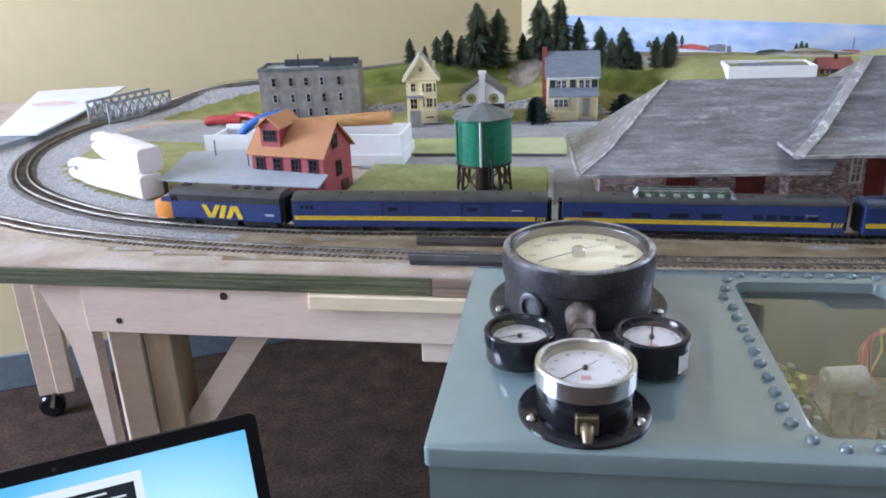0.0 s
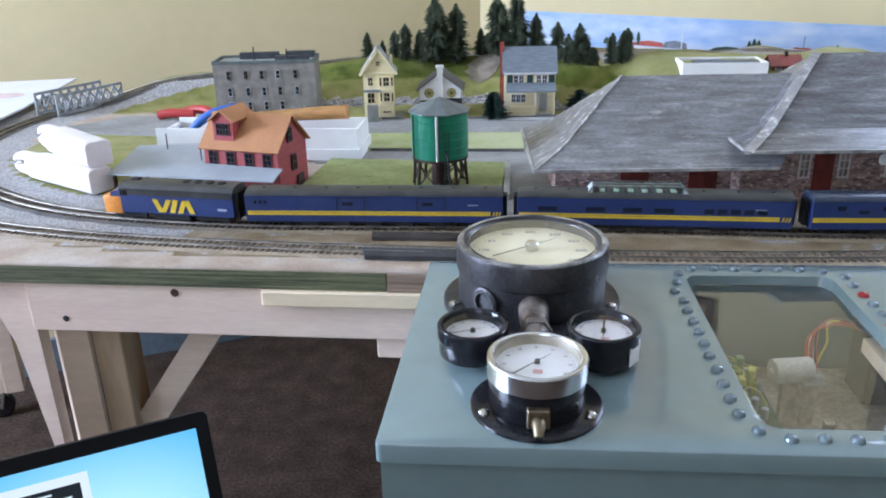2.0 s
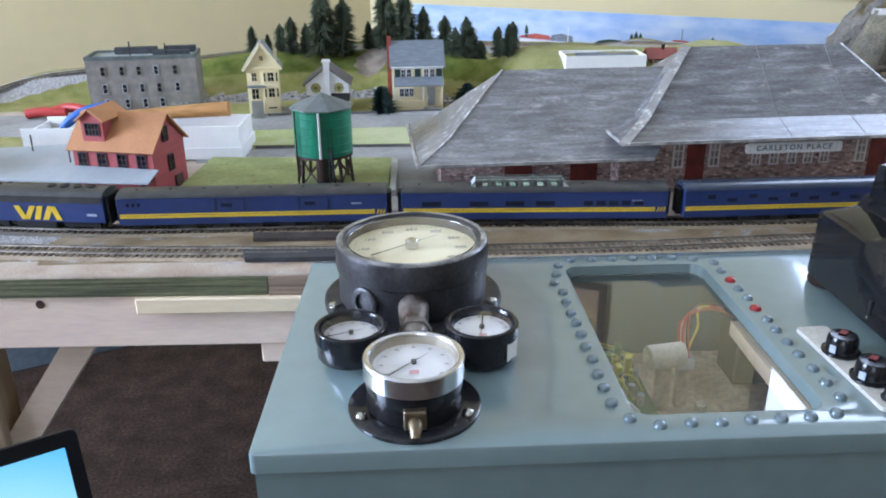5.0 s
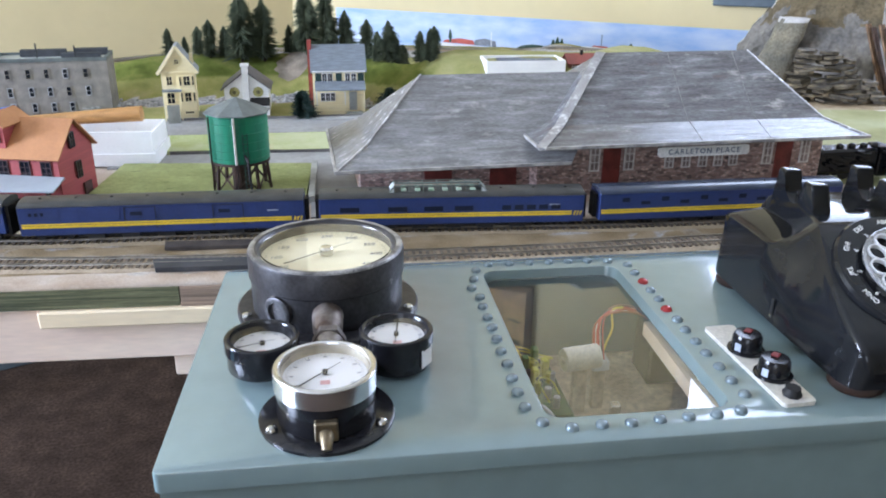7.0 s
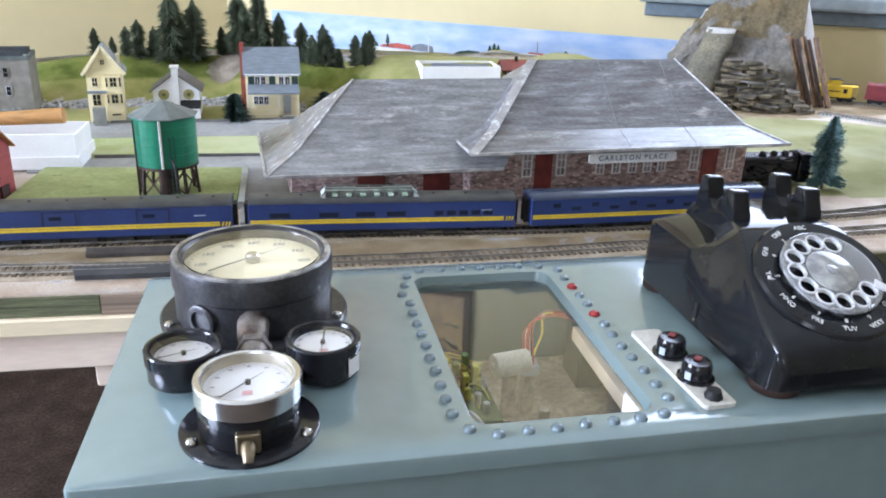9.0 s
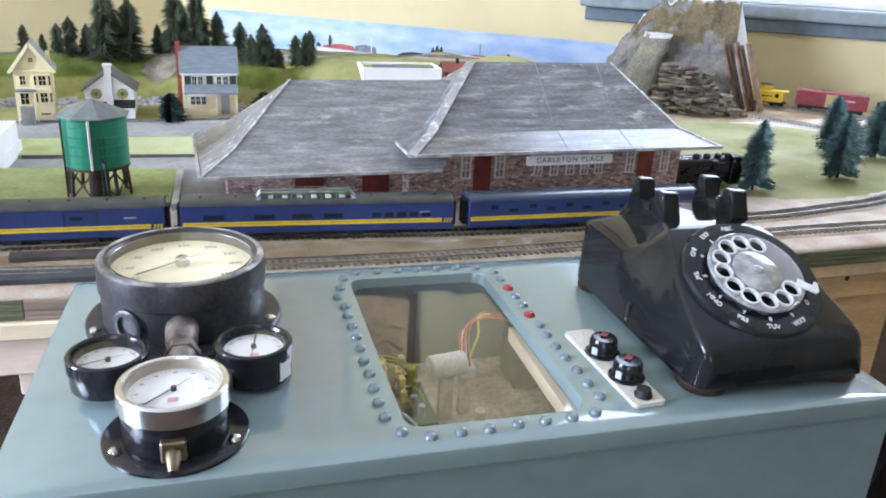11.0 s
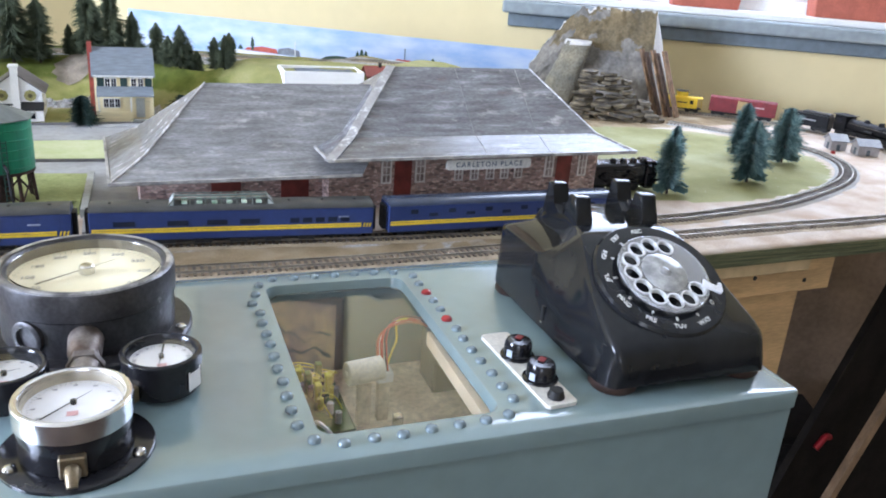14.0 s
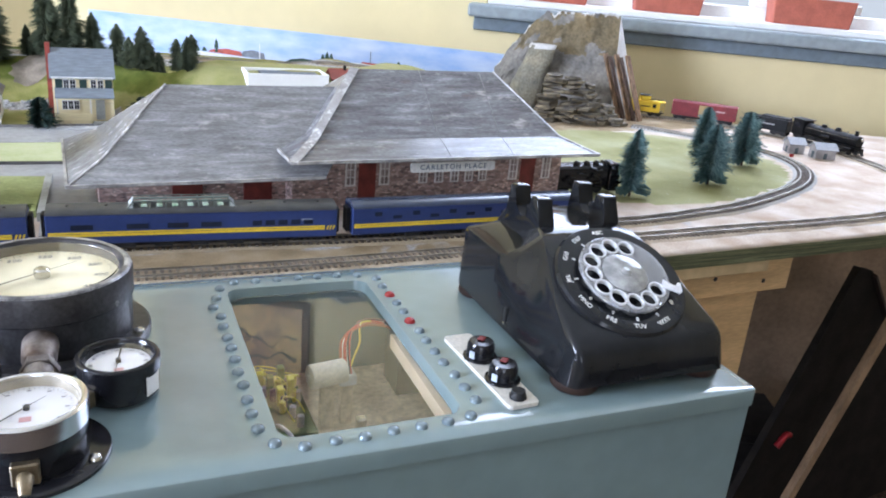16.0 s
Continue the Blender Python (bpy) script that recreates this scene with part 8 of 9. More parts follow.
for k, (x, y, hh, rr) in enumerate(((0.966, 0.888, 0.103, 0.025), (1.164, 0.911, 0.101, 0.036), (1.350, 0.997, 0.101, 0.035), (1.303, 1.055, 0.099, 0.029))):
    t = thing("bristle_tree", "blue-green bristly model tree on pale grass", "tree")
    bm = bmesh.new()
    lathe(bm, [(0.002, 0), (0.0015, hh * 0.5), (0.0005, hh * 0.95)], 8)
    part("trunk", bm, TIMBER, t)
    bm = bmesh.new()
    bristles(bm, hh, rr, 4200, random.Random(40 + k), 0.12)
    me2 = bpy.data.meshes.new("crown")
    bm.to_mesh(me2)
    bm.free()
    me2.materials.append(BLUEG)
    me2.materials.append(BLUEL)
    ob = new("crown", me2)
    ob.parent = t
    t.matrix_world = at(x, y)
    tagged(t, group="bristle trees")
    bm = bmesh.new()
    rq = random.Random(80 + k)
    for j in range(150):
        a = rq.choice((0.2, 3.3, 5.6)) + rq.uniform(-0.35, 0.35)
        ln = rq.uniform(0.012, 0.032)
        z = rq.uniform(0.004, 0.016)
        p = Vector((math.cos(a) * ln, math.sin(a) * ln, z))
        v = [bm.verts.new(q) for q in ((0, 0, z + 0.004), p + Vector((-0.0015, 0, 0.002)), p + Vector((0.0015, 0, -0.001)))]
        bm.faces.new(v)
    part("base_sprays", bm, BLUEG, t)


def bush(x, y, h, r, seed):
    t = thing("bush", "dark blue-green bristly model bush beside a house", "bush", at(x, y), "bushes")
    bm = bmesh.new()
    bristles(bm, h, r, 2600, random.Random(seed), 0.02)
    me3 = bpy.data.meshes.new("foliage")
    bm.to_mesh(me3)
    bm.free()
    me3.materials.append(BUSHG)
    me3.materials.append(BUSHL)
    ob = new("foliage", me3)
    ob.parent = t
    bm = bmesh.new()
    lathe(bm, [(0.002, 0), (0.0015, h * 0.5)], 6)
    part("stem", bm, TIMBER, t)


bush(0.203, 1.472, 0.050, 0.030, 5)
bush(0.366, 1.490, 0.046, 0.026, 6)

# stones along the foot of the hill
rq = random.Random(21)
bm = bmesh.new()
for k in range(420):
    x = rq.uniform(-0.2, 0.62)
    y = interp(HILL, x) + rq.uniform(-0.022, 0.014)
    r = rq.uniform(0.0022, 0.0062)
    s = bmesh.ops.create_icosphere(bm, subdivisions=1, radius=r)["verts"]
    mm = Matrix.Translation((x, y, height(x, y) + r * 0.3)) @ Matrix.Rotation(rq.uniform(0, 6), 4, "Z") @ Matrix.Diagonal((1.2, 0.8, 0.7, 1))
    for v in s:
        v.co = mm @ (v.co * rq.uniform(0.75, 1.15))
st = solid("foot_stones", "loose pale grey stones along the hill foot", "stones", bm, mat("pale_stone", (0.58, 0.57, 0.56), 0.85, var=0.3, scale=80, second=(0.20, 0.20, 0.20)))
tagged(st, kind="stuff")
# bare patch on the hill
bm = bmesh.new()
n = 22
c0 = (0.213, 1.742)
ring = [bm.verts.new((c0[0] + 0.036 * math.cos(2 * math.pi * k / n) * (1 + 0.12 * math.sin(3 * k)), c0[1] + 0.036 * math.sin(2 * math.pi * k / n), 0)) for k in range(n)]
mid = bm.verts.new((c0[0], c0[1], 0))
for k in range(n):
    bm.faces.new((mid, ring[k], ring[(k + 1) % n]))
bmesh.ops.subdivide_edges(bm, edges=bm.edges[:], cuts=2, use_grid_fill=True)
for v in bm.verts:
    v.co.z = height(v.co.x, v.co.y) + 0.0022
structure("path_patch", bm, mat("bare_earth", (0.30, 0.25, 0.19), 0.9, var=0.2, scale=40, bump=0.4), "bare earth patch on the hill")


# ---- rock mountain ----
ROCK = mat("plaster_rock", (0.235, 0.215, 0.185), 0.85, var=0.25, scale=14, bump=0.8, bscale=60, second=(0.125, 0.118, 0.108), fine=0.12)
ROCKB = mat("painted_rock", (0.205, 0.155, 0.085), 0.85, var=0.25, scale=18, bump=0.7, bscale=70, second=(0.125, 0.10, 0.058), fine=0.12)
PLASTER = mat("bare_plaster", (0.55, 0.53, 0.50), 0.85, var=0.1, scale=25, bump=0.4, bscale=60)
rock = thing("rock_mountain", "grey and brown plaster rock mountain with broken edges", "rock", Matrix.Translation((1.165, 1.585, G)) @ Matrix.Rotation(radians(-35), 4, "Z"))
RWD = 0.285
TOPL = [(0.0, 0.085), (0.05, 0.10), (0.10, 0.135), (0.25, 0.185), (0.38, 0.222), (0.55, 0.230), (0.75, 0.228), (0.93, 0.236), (1.0, 0.232)]
bm = bmesh.new()
NU, NV = 60, 46
grid = []
for j in range(NV + 1):
    row = []
    for i in range(NU + 1):
        a, t = i / NU, j / NV
        zt = interp(TOPL, a) + 0.010 * noise.noise(Vector((a * 12, 3, 0))) + 0.007 * noise.noise(Vector((a * 34, 7, 0)))
        z = zt * t
        y = 0.02 + 0.075 * t ** 1.2
        y += 0.012 * noise.noise(Vector((a * 5, t * 5, 2))) + 0.006 * noise.noise(Vector((a * 15, t * 15, 5))) + 0.003 * noise.noise(Vector((a * 40, t * 40, 5)))
        row.append(bm.verts.new((a * RWD, y, z - 0.003)))
    grid.append(row)
back = [bm.verts.new((v.co.x, v.co.y + 0.012, v.co.z - 0.002)) for v in grid[-1]]
for j in range(NV):
    for i in range(NU):
        f = bm.faces.new((grid[j][i], grid[j][i + 1], grid[j + 1][i + 1], grid[j + 1][i]))
        a, t = i / NU, j / NV
        brown = t * interp(TOPL, a) > 0.135 + 0.02 * noise.noise(Vector((a * 9, t * 9, 8))) and noise.noise(Vector((a * 7, t * 7, 12))) > -0.33
        f.material_index = 1 if brown else 0
        chip = noise.noise(Vector((a * 30, t * 22, 21)))
        if t > 0.965 and chip > 0.12:
            f.material_index = 2
for i in range(NU):
    f = bm.faces.new((grid[NV][i], grid[NV][i + 1], back[i + 1], back[i]))
    f.material_index = 2
part("rock_face", bm, [ROCK, ROCKB, PLASTER], rock, "grey and brown rock face", 60)
bm = bmesh.new()
n = 14
prev = None
for k in range(n + 1):
    t = k / n
    e = 0.232 * t
    y = 0.02 + 0.075 * t ** 1.2
    w2 = 0.004 + 0.056 * (1 - t) ** 0.75
    cur = (bm.verts.new((RWD, y, e - 0.003)), bm.verts.new((RWD + w2 * 0.5, y + 0.022, e * 0.995 - 0.003)), bm.verts.new((RWD + w2, y + 0.06, e * 0.97 - 0.003)))
    if prev:
        for q in range(2):
            bm.faces.new((prev[q], prev[q + 1], cur[q + 1], cur[q]))
    prev = cur
part("rock_side", bm, PLASTER, rock, "bare pale plaster side", 60)
bm = bmesh.new()
prism(bm, [(0.0, 0.04), (RWD, 0.10), (RWD + 0.05, 0.13), (0.0, 0.13)], -0.003, 0.02)
part("rock_base", bm, ROCK, rock)

# a buttress leans against the face
bm = bmesh.new()
rings = []
for j in range(19):
    t = j / 18
    z = 0.152 * t - 0.002
    cx, cy = 0.064 + 0.046 * t, 0.008 + 0.046 * t
    wx, wy = 0.038 - 0.008 * t, 0.034
    ring = []
    for k in range(20):
        q = 2 * math.pi * k / 20
        c, s = math.cos(q), math.sin(q)
        e = (abs(c) ** 4 + abs(s) ** 4) ** -0.25
        p = Vector((cx + wx * c * e, cy + wy * s * e, z))
        ring.append(bm.verts.new(p + Vector((c, s, 0.4)) * (0.005 * noise.noise(p * 40) + 0.003 * noise.noise(p * 110))))
    rings.append(ring)
for a, b in zip(rings, rings[1:]):
    for k in range(20):
        bm.faces.new((a[k], a[(k + 1) % 20], b[(k + 1) % 20], b[k]))
bm.faces.new(rings[-1])
bm.faces.new(rings[0][::-1])
for f in bm.faces:
    c = f.calc_center_median()
    f.material_index = 1 if c.z > 0.143 + 0.008 * noise.noise(c * 60) else 0
part("buttress", bm, [mat("buttress_rock", (0.265, 0.235, 0.165), 0.85, var=0.25, scale=22, bump=0.8, bscale=90, second=(0.155, 0.145, 0.115), fine=0.14), PLASTER], rock, "leaning grey-brown rock buttress", 70)

# stacked slate pieces at its foot
SLATE = mat("slate_pieces", (0.20, 0.160, 0.10), 0.8, var=0.3, scale=45, stretch=(1, 1, 5), bump=0.6, bscale=120, second=(0.045, 0.038, 0.030), rand=0.8)
pile = thing("slate_pile", "heap of flat layered slate pieces below the rock", "stone pile", Matrix.Translation((1.272, 1.415, G)) @ Matrix.Rotation(radians(-22), 4, "Z"))
rq = random.Random(5)


def slab_stone(a, b, t):
    """A broken flat stone with a ragged outline and thinner, chipped rims."""
    bm = bmesh.new()
    n = 9
    out = [(a * math.cos(2 * math.pi * q / n + 0.2) * rq.uniform(0.72, 1.12), b * math.sin(2 * math.pi * q / n + 0.2) * rq.uniform(0.72, 1.12)) for q in range(n)]
    rows = [[bm.verts.new((x * k, y * k, z + rq.uniform(-0.0008, 0.0008))) for x, y in out] for k, z in ((0.96, 0.0), (1.0, 0.3 * t), (0.99, 0.8 * t), (0.95, t))]
    for p, q in zip(rows, rows[1:]):
        for i in range(n):
            bm.faces.new((p[i], p[(i + 1) % n], q[(i + 1) % n], q[i]))
    bm.faces.new(rows[0][::-1])
    bm.faces.new(rows[-1])
    return bm


z = 0.0
while z < 0.096:
    x0, x1 = -0.100 + 0.45 * z, 0.122 - 1.15 * z
    x = x0
    step = rq.uniform(0.0072, 0.0105)
    while x < x1 - 0.008:
        ln = min(rq.uniform(0.030, 0.078), max(0.026, x1 - x))
        ob = part("stone", slab_stone(ln * 0.56, rq.uniform(0.014, 0.028), step * rq.uniform(0.55, 1.05)), SLATE, pile)
        ob.matrix_local = Matrix.Translation((x + ln / 2, -0.030 + 0.62 * z + rq.uniform(-0.015, 0.015), z + rq.uniform(-0.001, 0.0015))) @ Matrix.Rotation(rq.uniform(-0.45, 0.45), 4, "Z") @ Matrix.Rotation(rq.uniform(-0.13, 0.13), 4, "Y") @ Matrix.Rotation(rq.uniform(-0.12, 0.06), 4, "X")
        x += ln * rq.uniform(0.75, 1.2)
    z += step
# leaning boards
for k in range(5):
    bx = Vector((1.419 + 0.0088 * k, 1.416 - 0.0082 * k + (0.003 if k % 2 else 0), G + 0.001))
    tx = bx + Vector((-0.022 + 0.001 * k, 0.056, 0.143 - 0.006 * (k % 2)))
    bm = bmesh.new()
    bar(bm, bx, tx, 0.0150 if k % 2 else 0.0190, 0.0040)
    solid("leaning_board", "thin dark brown board leaning on the rock", "board", bm, mat("old_board_%d" % (k % 2), ((0.30, 0.18, 0.10), (0.13, 0.075, 0.048))[k % 2], 0.75, var=0.3, scale=40, stretch=(4, 4, 1), bump=0.3), group="leaning boards")

# ---- backdrop print on the wall ----
def poster_material():
    m = bpy.data.materials.new("printed_sky")
    m.use_nodes = True
    n, l = m.node_tree.nodes, m.node_tree.links
    b = n["Principled BSDF"]
    b.inputs["Roughness"].default_value = 0.45
    tc = n.new("ShaderNodeTexCoord")
    mp = n.new("ShaderNodeMapping")
    mp.inputs["Scale"].default_value = (5, 1, 13)
    l.new(tc.outputs["Object"], mp.inputs["Vector"])
    t = n.new("ShaderNodeTexNoise")
    t.inputs["Scale"].default_value, t.inputs["Detail"].default_value = 1.6, 6
    l.new(mp.outputs["Vector"], t.inputs["Vector"])
    r = n.new("ShaderNodeValToRGB")
    r.color_ramp.elements[0].position, r.color_ramp.elements[1].position = 0.36, 0.66
    r.color_ramp.elements[0].color, r.color_ramp.elements[1].color = (0.27, 0.42, 0.70, 1), (0.60, 0.67, 0.77, 1)
    l.new(t.outputs["Fac"], r.inputs["Fac"])
    l.new(r.outputs["Color"], b.inputs["Base Color"])
    return m


poster = thing("backdrop_print", "long printed sky backdrop taped to the wall", "poster", MR)
bm = bmesh.new()
prism(bm, [(0.150, 0.845), (1.335, 0.845), (1.335, 0.9735), (0.150, 0.984)], 0.0008, 0.0025)
bm.transform(Matrix.Rotation(radians(90), 4, "X"))
part("print_sheet", bm, poster_material(), poster, "printed cloudy blue sky")


def flat(name, pts, m, y=-0.0031, label=""):
    bm = bmesh.new()
    vs = [bm.verts.new((s + 0.024 * smoothstep(0.95, 0.70, s), y, z - 0.012 - 0.008 * smoothstep(0.95, 0.70, s) if z > 0.86 else z)) for s, z in pts]
    bm.faces.new(vs)
    return part(name, bm, m, poster, label)


# brown framed print high on the wall, seen mirrored in the desk's glass
fp = thing("framed_print", "brown figured print in a dark wooden frame", "picture", MR)
FRAMEB = mat("print_frame_brown", (0.16, 0.075, 0.03), 0.5, var=0.2, scale=40)
block("print", fp, 0.452, 0.788, -0.012, -0.002, 1.622, 2.068, mat("brown_print", (0.84, 0.60, 0.26), 0.6, var=0.6, scale=13, second=(0.42, 0.25, 0.17), fine=0.1), "mottled brown print")
for a, b2, c, d2 in ((0.43, 0.81, 1.60, 1.622), (0.43, 0.81, 2.068, 2.09), (0.43, 0.452, 1.622, 2.068), (0.788, 0.81, 1.622, 2.068)):
    block("frame", fp, a, b2, -0.020, -0.001, c, d2, FRAMEB, bevel=0.002)
# dark figures wander across the print
PINK = mat("print_figure", (0.10, 0.055, 0.05), 0.6, var=0.3, scale=60)
for k, (z0, amp, wide) in enumerate(((1.74, 0.018, 0.006), (1.80, 0.012, 0.010), (1.93, 0.025, 0.008), (1.985, 0.02, 0.012))):
    line = [(0.46 + 0.0125 * i, z0 + amp * math.sin(0.45 * i + 1.7 * k) + 0.5 * amp * math.sin(1.1 * i + k)) for i in range(26)]
    bm = bmesh.new()
    rim = [bm.verts.new((s0, -0.0123, zz + wide * (0.5 + 0.4 * math.sin(0.8 * i)))) for i, (s0, zz) in enumerate(line)]
    low = [bm.verts.new((s0, -0.0123, zz - wide * (0.5 + 0.4 * math.sin(0.6 * i)))) for i, (s0, zz) in enumerate(line)]
    for i in range(25):
        bm.faces.new((low[i], low[i + 1], rim[i + 1], rim[i]))
    part("printed_figure", bm, PINK, fp)
rq = random.Random(17)
for k in range(26):
    cx, cz, r = 0.60 + 0.13 * math.sin(2.4 * k) * rq.random() ** 0.5, 1.72 + 0.012 * k + rq.uniform(-0.03, 0.03), rq.uniform(0.008, 0.021)
    bm = bmesh.new()
    bm.faces.new([bm.verts.new((cx + r * (1 + 0.25 * math.sin(3 * a) + 0.12 * math.sin(7 * a)) * math.cos(a), -0.0121 - 0.000004 * k, cz + 1.25 * r * (1 + 0.2 * math.sin(4 * a + 1)) * math.sin(a))) for a in [2 * math.pi * i / 40 for i in range(40)]])
    part("printed_figure", bm, mat("print_blotch", (0.27, 0.15, 0.13), 0.6, var=0.4, scale=40, second=(0.48, 0.29, 0.17)), fp)

PG = mat("print_green", (0.16, 0.33, 0.07), 0.5, var=0.2, scale=40)
PD = mat("print_dark_green", (0.02, 0.06, 0.03), 0.5, var=0.2, scale=60)
PR = mat("print_red", (0.55, 0.10, 0.06), 0.5, var=0.15, scale=60)
PGR = mat("print_grey", (0.22, 0.24, 0.27), 0.5, var=0.2, scale=60)
flat("printed_field", [(0.60, 0.850), (1.33, 0.850), (1.33, 0.905), (1.22, 0.909), (1.05, 0.915), (0.93, 0.921), (0.82, 0.916), (0.70, 0.905)], PG, -0.0031, "printed green field")
flat("printed_wall", [(0.43, 0.850), (0.68, 0.850), (0.68, 0.905), (0.60, 0.914), (0.43, 0.921)], WHITE, -0.0032, "printed white wall")
flat("printed_roof", [(0.47, 0.921), (0.57, 0.9175), (0.565, 0.930), (0.525, 0.9345), (0.48, 0.928)], PR, -0.0034, "printed red roof")
flat("printed_barn", [(0.565, 0.9175), (0.635, 0.915), (0.632, 0.931), (0.60, 0.9375), (0.572, 0.932)], PGR, -0.0034, "printed grey barn")
flat("printed_pole", [(0.618, 0.915), (0.6205, 0.915), (0.6205, 0.956), (0.618, 0.956)], WHITE, -0.0036)
flat("printed_house", [(0.90, 0.919), (1.02, 0.914), (1.02, 0.920), (0.95, 0.924), (0.90, 0.924)], WHITE, -0.0034)
flat("printed_roof", [(0.93, 0.9235), (0.975, 0.921), (0.972, 0.926), (0.935, 0.9275)], PR, -0.0035)
flat("printed_pole", [(0.955, 0.925), (0.957, 0.925), (0.957, 0.957), (0.955, 0.957)], PGR, -0.0036)
flat("printed_hedge", [(0.69, 0.914), (0.78, 0.916), (0.775, 0.925), (0.74, 0.928), (0.71, 0.924)], PD, -0.0035)
for s0, z0, z1, w0 in ((0.495, 0.933, 0.960, 0.006), (0.495, 0.922, 0.940, 0.004), (0.44, 0.92, 0.937, 0.008), (0.46, 0.922, 0.935, 0.007), (0.808, 0.918, 0.944, 0.008), (0.822, 0.918, 0.950, 0.009), (0.836, 0.918, 0.946, 0.008),
                       (1.035, 0.914, 0.938, 0.010), (1.055, 0.913, 0.932, 0.009), (1.17, 0.908, 0.918, 0.02), (0.40, 0.92, 0.94, 0.01)):
    flat("printed_tree", [(s0 - w0, z0), (s0 + w0, z0), (s0 + w0 * 0.9, z0 + 0.4 * (z1 - z0)), (s0 + w0 * 0.4, z0 + 0.8 * (z1 - z0)), (s0, z1), (s0 - w0 * 0.5, z0 + 0.75 * (z1 - z0)), (s0 - w0 * 0.85, z0 + 0.35 * (z1 - z0))], PD, -0.0037)

# ---- freight train on the outer line ----
BOXRED = mat("boxcar_red", (0.20, 0.025, 0.030), 0.55, var=0.15, scale=50)
CABY = mat("caboose_yellow", (0.75, 0.50, 0.03), 0.5, var=0.1, scale=50)
LOCOB = mat("steam_black", (0.008, 0.008, 0.009), 0.50, var=0.25, scale=60, spec=0.2)


def rail_pose(line, i, length):
    m, j = between(line, i, length, 1)
    return m, j


i0 = stand(near_line, (1.534, 1.378)) - 64
m, i1 = rail_pose(near_line, i0, 0.175)
eng = thing("steam_locomotive", "black model steam locomotive on the outer track", "locomotive", m @ Matrix.Diagonal((1.15, 1, 1, 1)), "freight train")
bm = bmesh.new()
lathe(bm, [(0.0, -0.070), (0.0115, -0.070), (0.0122, -0.06), (0.0128, 0.0), (0.0135, 0.045), (0.0, 0.046)], 20, Matrix.Translation((0, 0, 0.029)) @ Matrix.Rotation(radians(-90), 4, "Y"))
part("boiler", bm, LOCOB, eng, "", 40)
block("cab", eng, -0.074, -0.047, -0.0155, 0.0155, 0.013, 0.046, LOCOB, "black cab", 0.001)
block("running_board", eng, -0.047, 0.070, -0.0160, 0.0160, 0.0175, 0.0190, LOCOB)
block("frame", eng, -0.074, 0.070, -0.0065, 0.0065, 0.005, 0.016, UNDER)
for nm, x, r0, r1, z1 in (("chimney", 0.060, 0.0036, 0.0042, 0.0500), ("steam_dome", 0.020, 0.006, 0.0045, 0.0475), ("sand_dome", -0.012, 0.0055, 0.0045, 0.0465)):
    bm = bmesh.new()
    lathe(bm, [(r0, 0.038), (r0, z1 - 0.003), (r1, z1), (0.0, z1)], 14, Matrix.Translation((x, 0, 0)))
    part(nm, bm, LOCOB, eng, "", 50)
for x, r in ((-0.030, 0.0098), (-0.008, 0.0098), (0.014, 0.0098), (0.036, 0.0098), (0.059, 0.0055), (-0.058, 0.006)):
    for s in (-1, 1):
        bm = bmesh.new()
        lathe(bm, [(r, -0.001), (r, 0.0012), (r - 0.0016, 0.0013), (r - 0.0018, 0.0006), (0.0, 0.0006)], 18, Matrix.Translation((x, s * 0.0095, r)) @ Matrix.Rotation(radians(-90 * s), 4, "X"))
        part("wheel", bm, UNDER, eng)
for s in (-1, 1):
    block("side_rod", eng, -0.034, 0.040, s * 0.0118 - 0.0006, s * 0.0118 + 0.0006, 0.0075, 0.0092, STEEL, "steel side rod")
    block("cylinder", eng, 0.048, 0.066, s * 0.0125 - 0.0045, s * 0.0125 + 0.0045, 0.0075, 0.0165, LOCOB, bevel=0.0015)
    block("handrail", eng, -0.04, 0.066, s * 0.0138 - 0.0003, s * 0.0138 + 0.0003, 0.0335, 0.0341, STEEL)
bm = bmesh.new()
lathe(bm, [(0.003, 0), (0.003, 0.004), (0.0, 0.0042)], 12, Matrix.Translation((0.0705, 0, 0.034)) @ Matrix.Rotation(radians(90), 4, "Y"))
part("headlight", bm, STEEL, eng, "", 50)
for x in (-0.052, -0.030, -0.004, 0.030, 0.052):
    bm = bmesh.new()
    lathe(bm, [(0.0131, -0.0008), (0.0137, -0.0006), (0.0137, 0.0006), (0.0131, 0.0008)], 20, Matrix.Translation((x, 0, 0.029)) @ Matrix.Rotation(radians(90), 4, "Y"), close=False)
    part("boiler_band", bm, LOCOB, eng)
block("cab_roof", eng, -0.079, -0.043, -0.0172, 0.0172, 0.0462, 0.0478, LOCOB, "", 0.0006)
for s in (-1, 1):
    block("cab_window", eng, -0.068, -0.055, s * 0.0157 - 0.0003, s * 0.0157 + 0.0003, 0.031, 0.041, WINDARK)
    bm = bmesh.new()
    tube(bm, smooth_line([(0.056, s * 0.0148, 0.020), (0.040, s * 0.0145, 0.0245), (0.010, s * 0.0142, 0.0235), (-0.045, s * 0.0142, 0.0235)], 0.006), 0.0009, 6)
    part("pipe", bm, LOCOB, eng)
    bm = bmesh.new()
    lathe(bm, [(0.0034, -0.009), (0.0034, 0.009)], 12, Matrix.Translation((0.006, s * 0.0150, 0.0245)) @ Matrix.Rotation(radians(90), 4, "Y"))
    part("air_tank", bm, LOCOB, eng, "", 50)
bm = bmesh.new()
lathe(bm, [(0.0020, 0.042), (0.0024, 0.0425), (0.0012, 0.0462), (0.0, 0.0465)], 12, Matrix.Translation((0.040, 0, 0)))
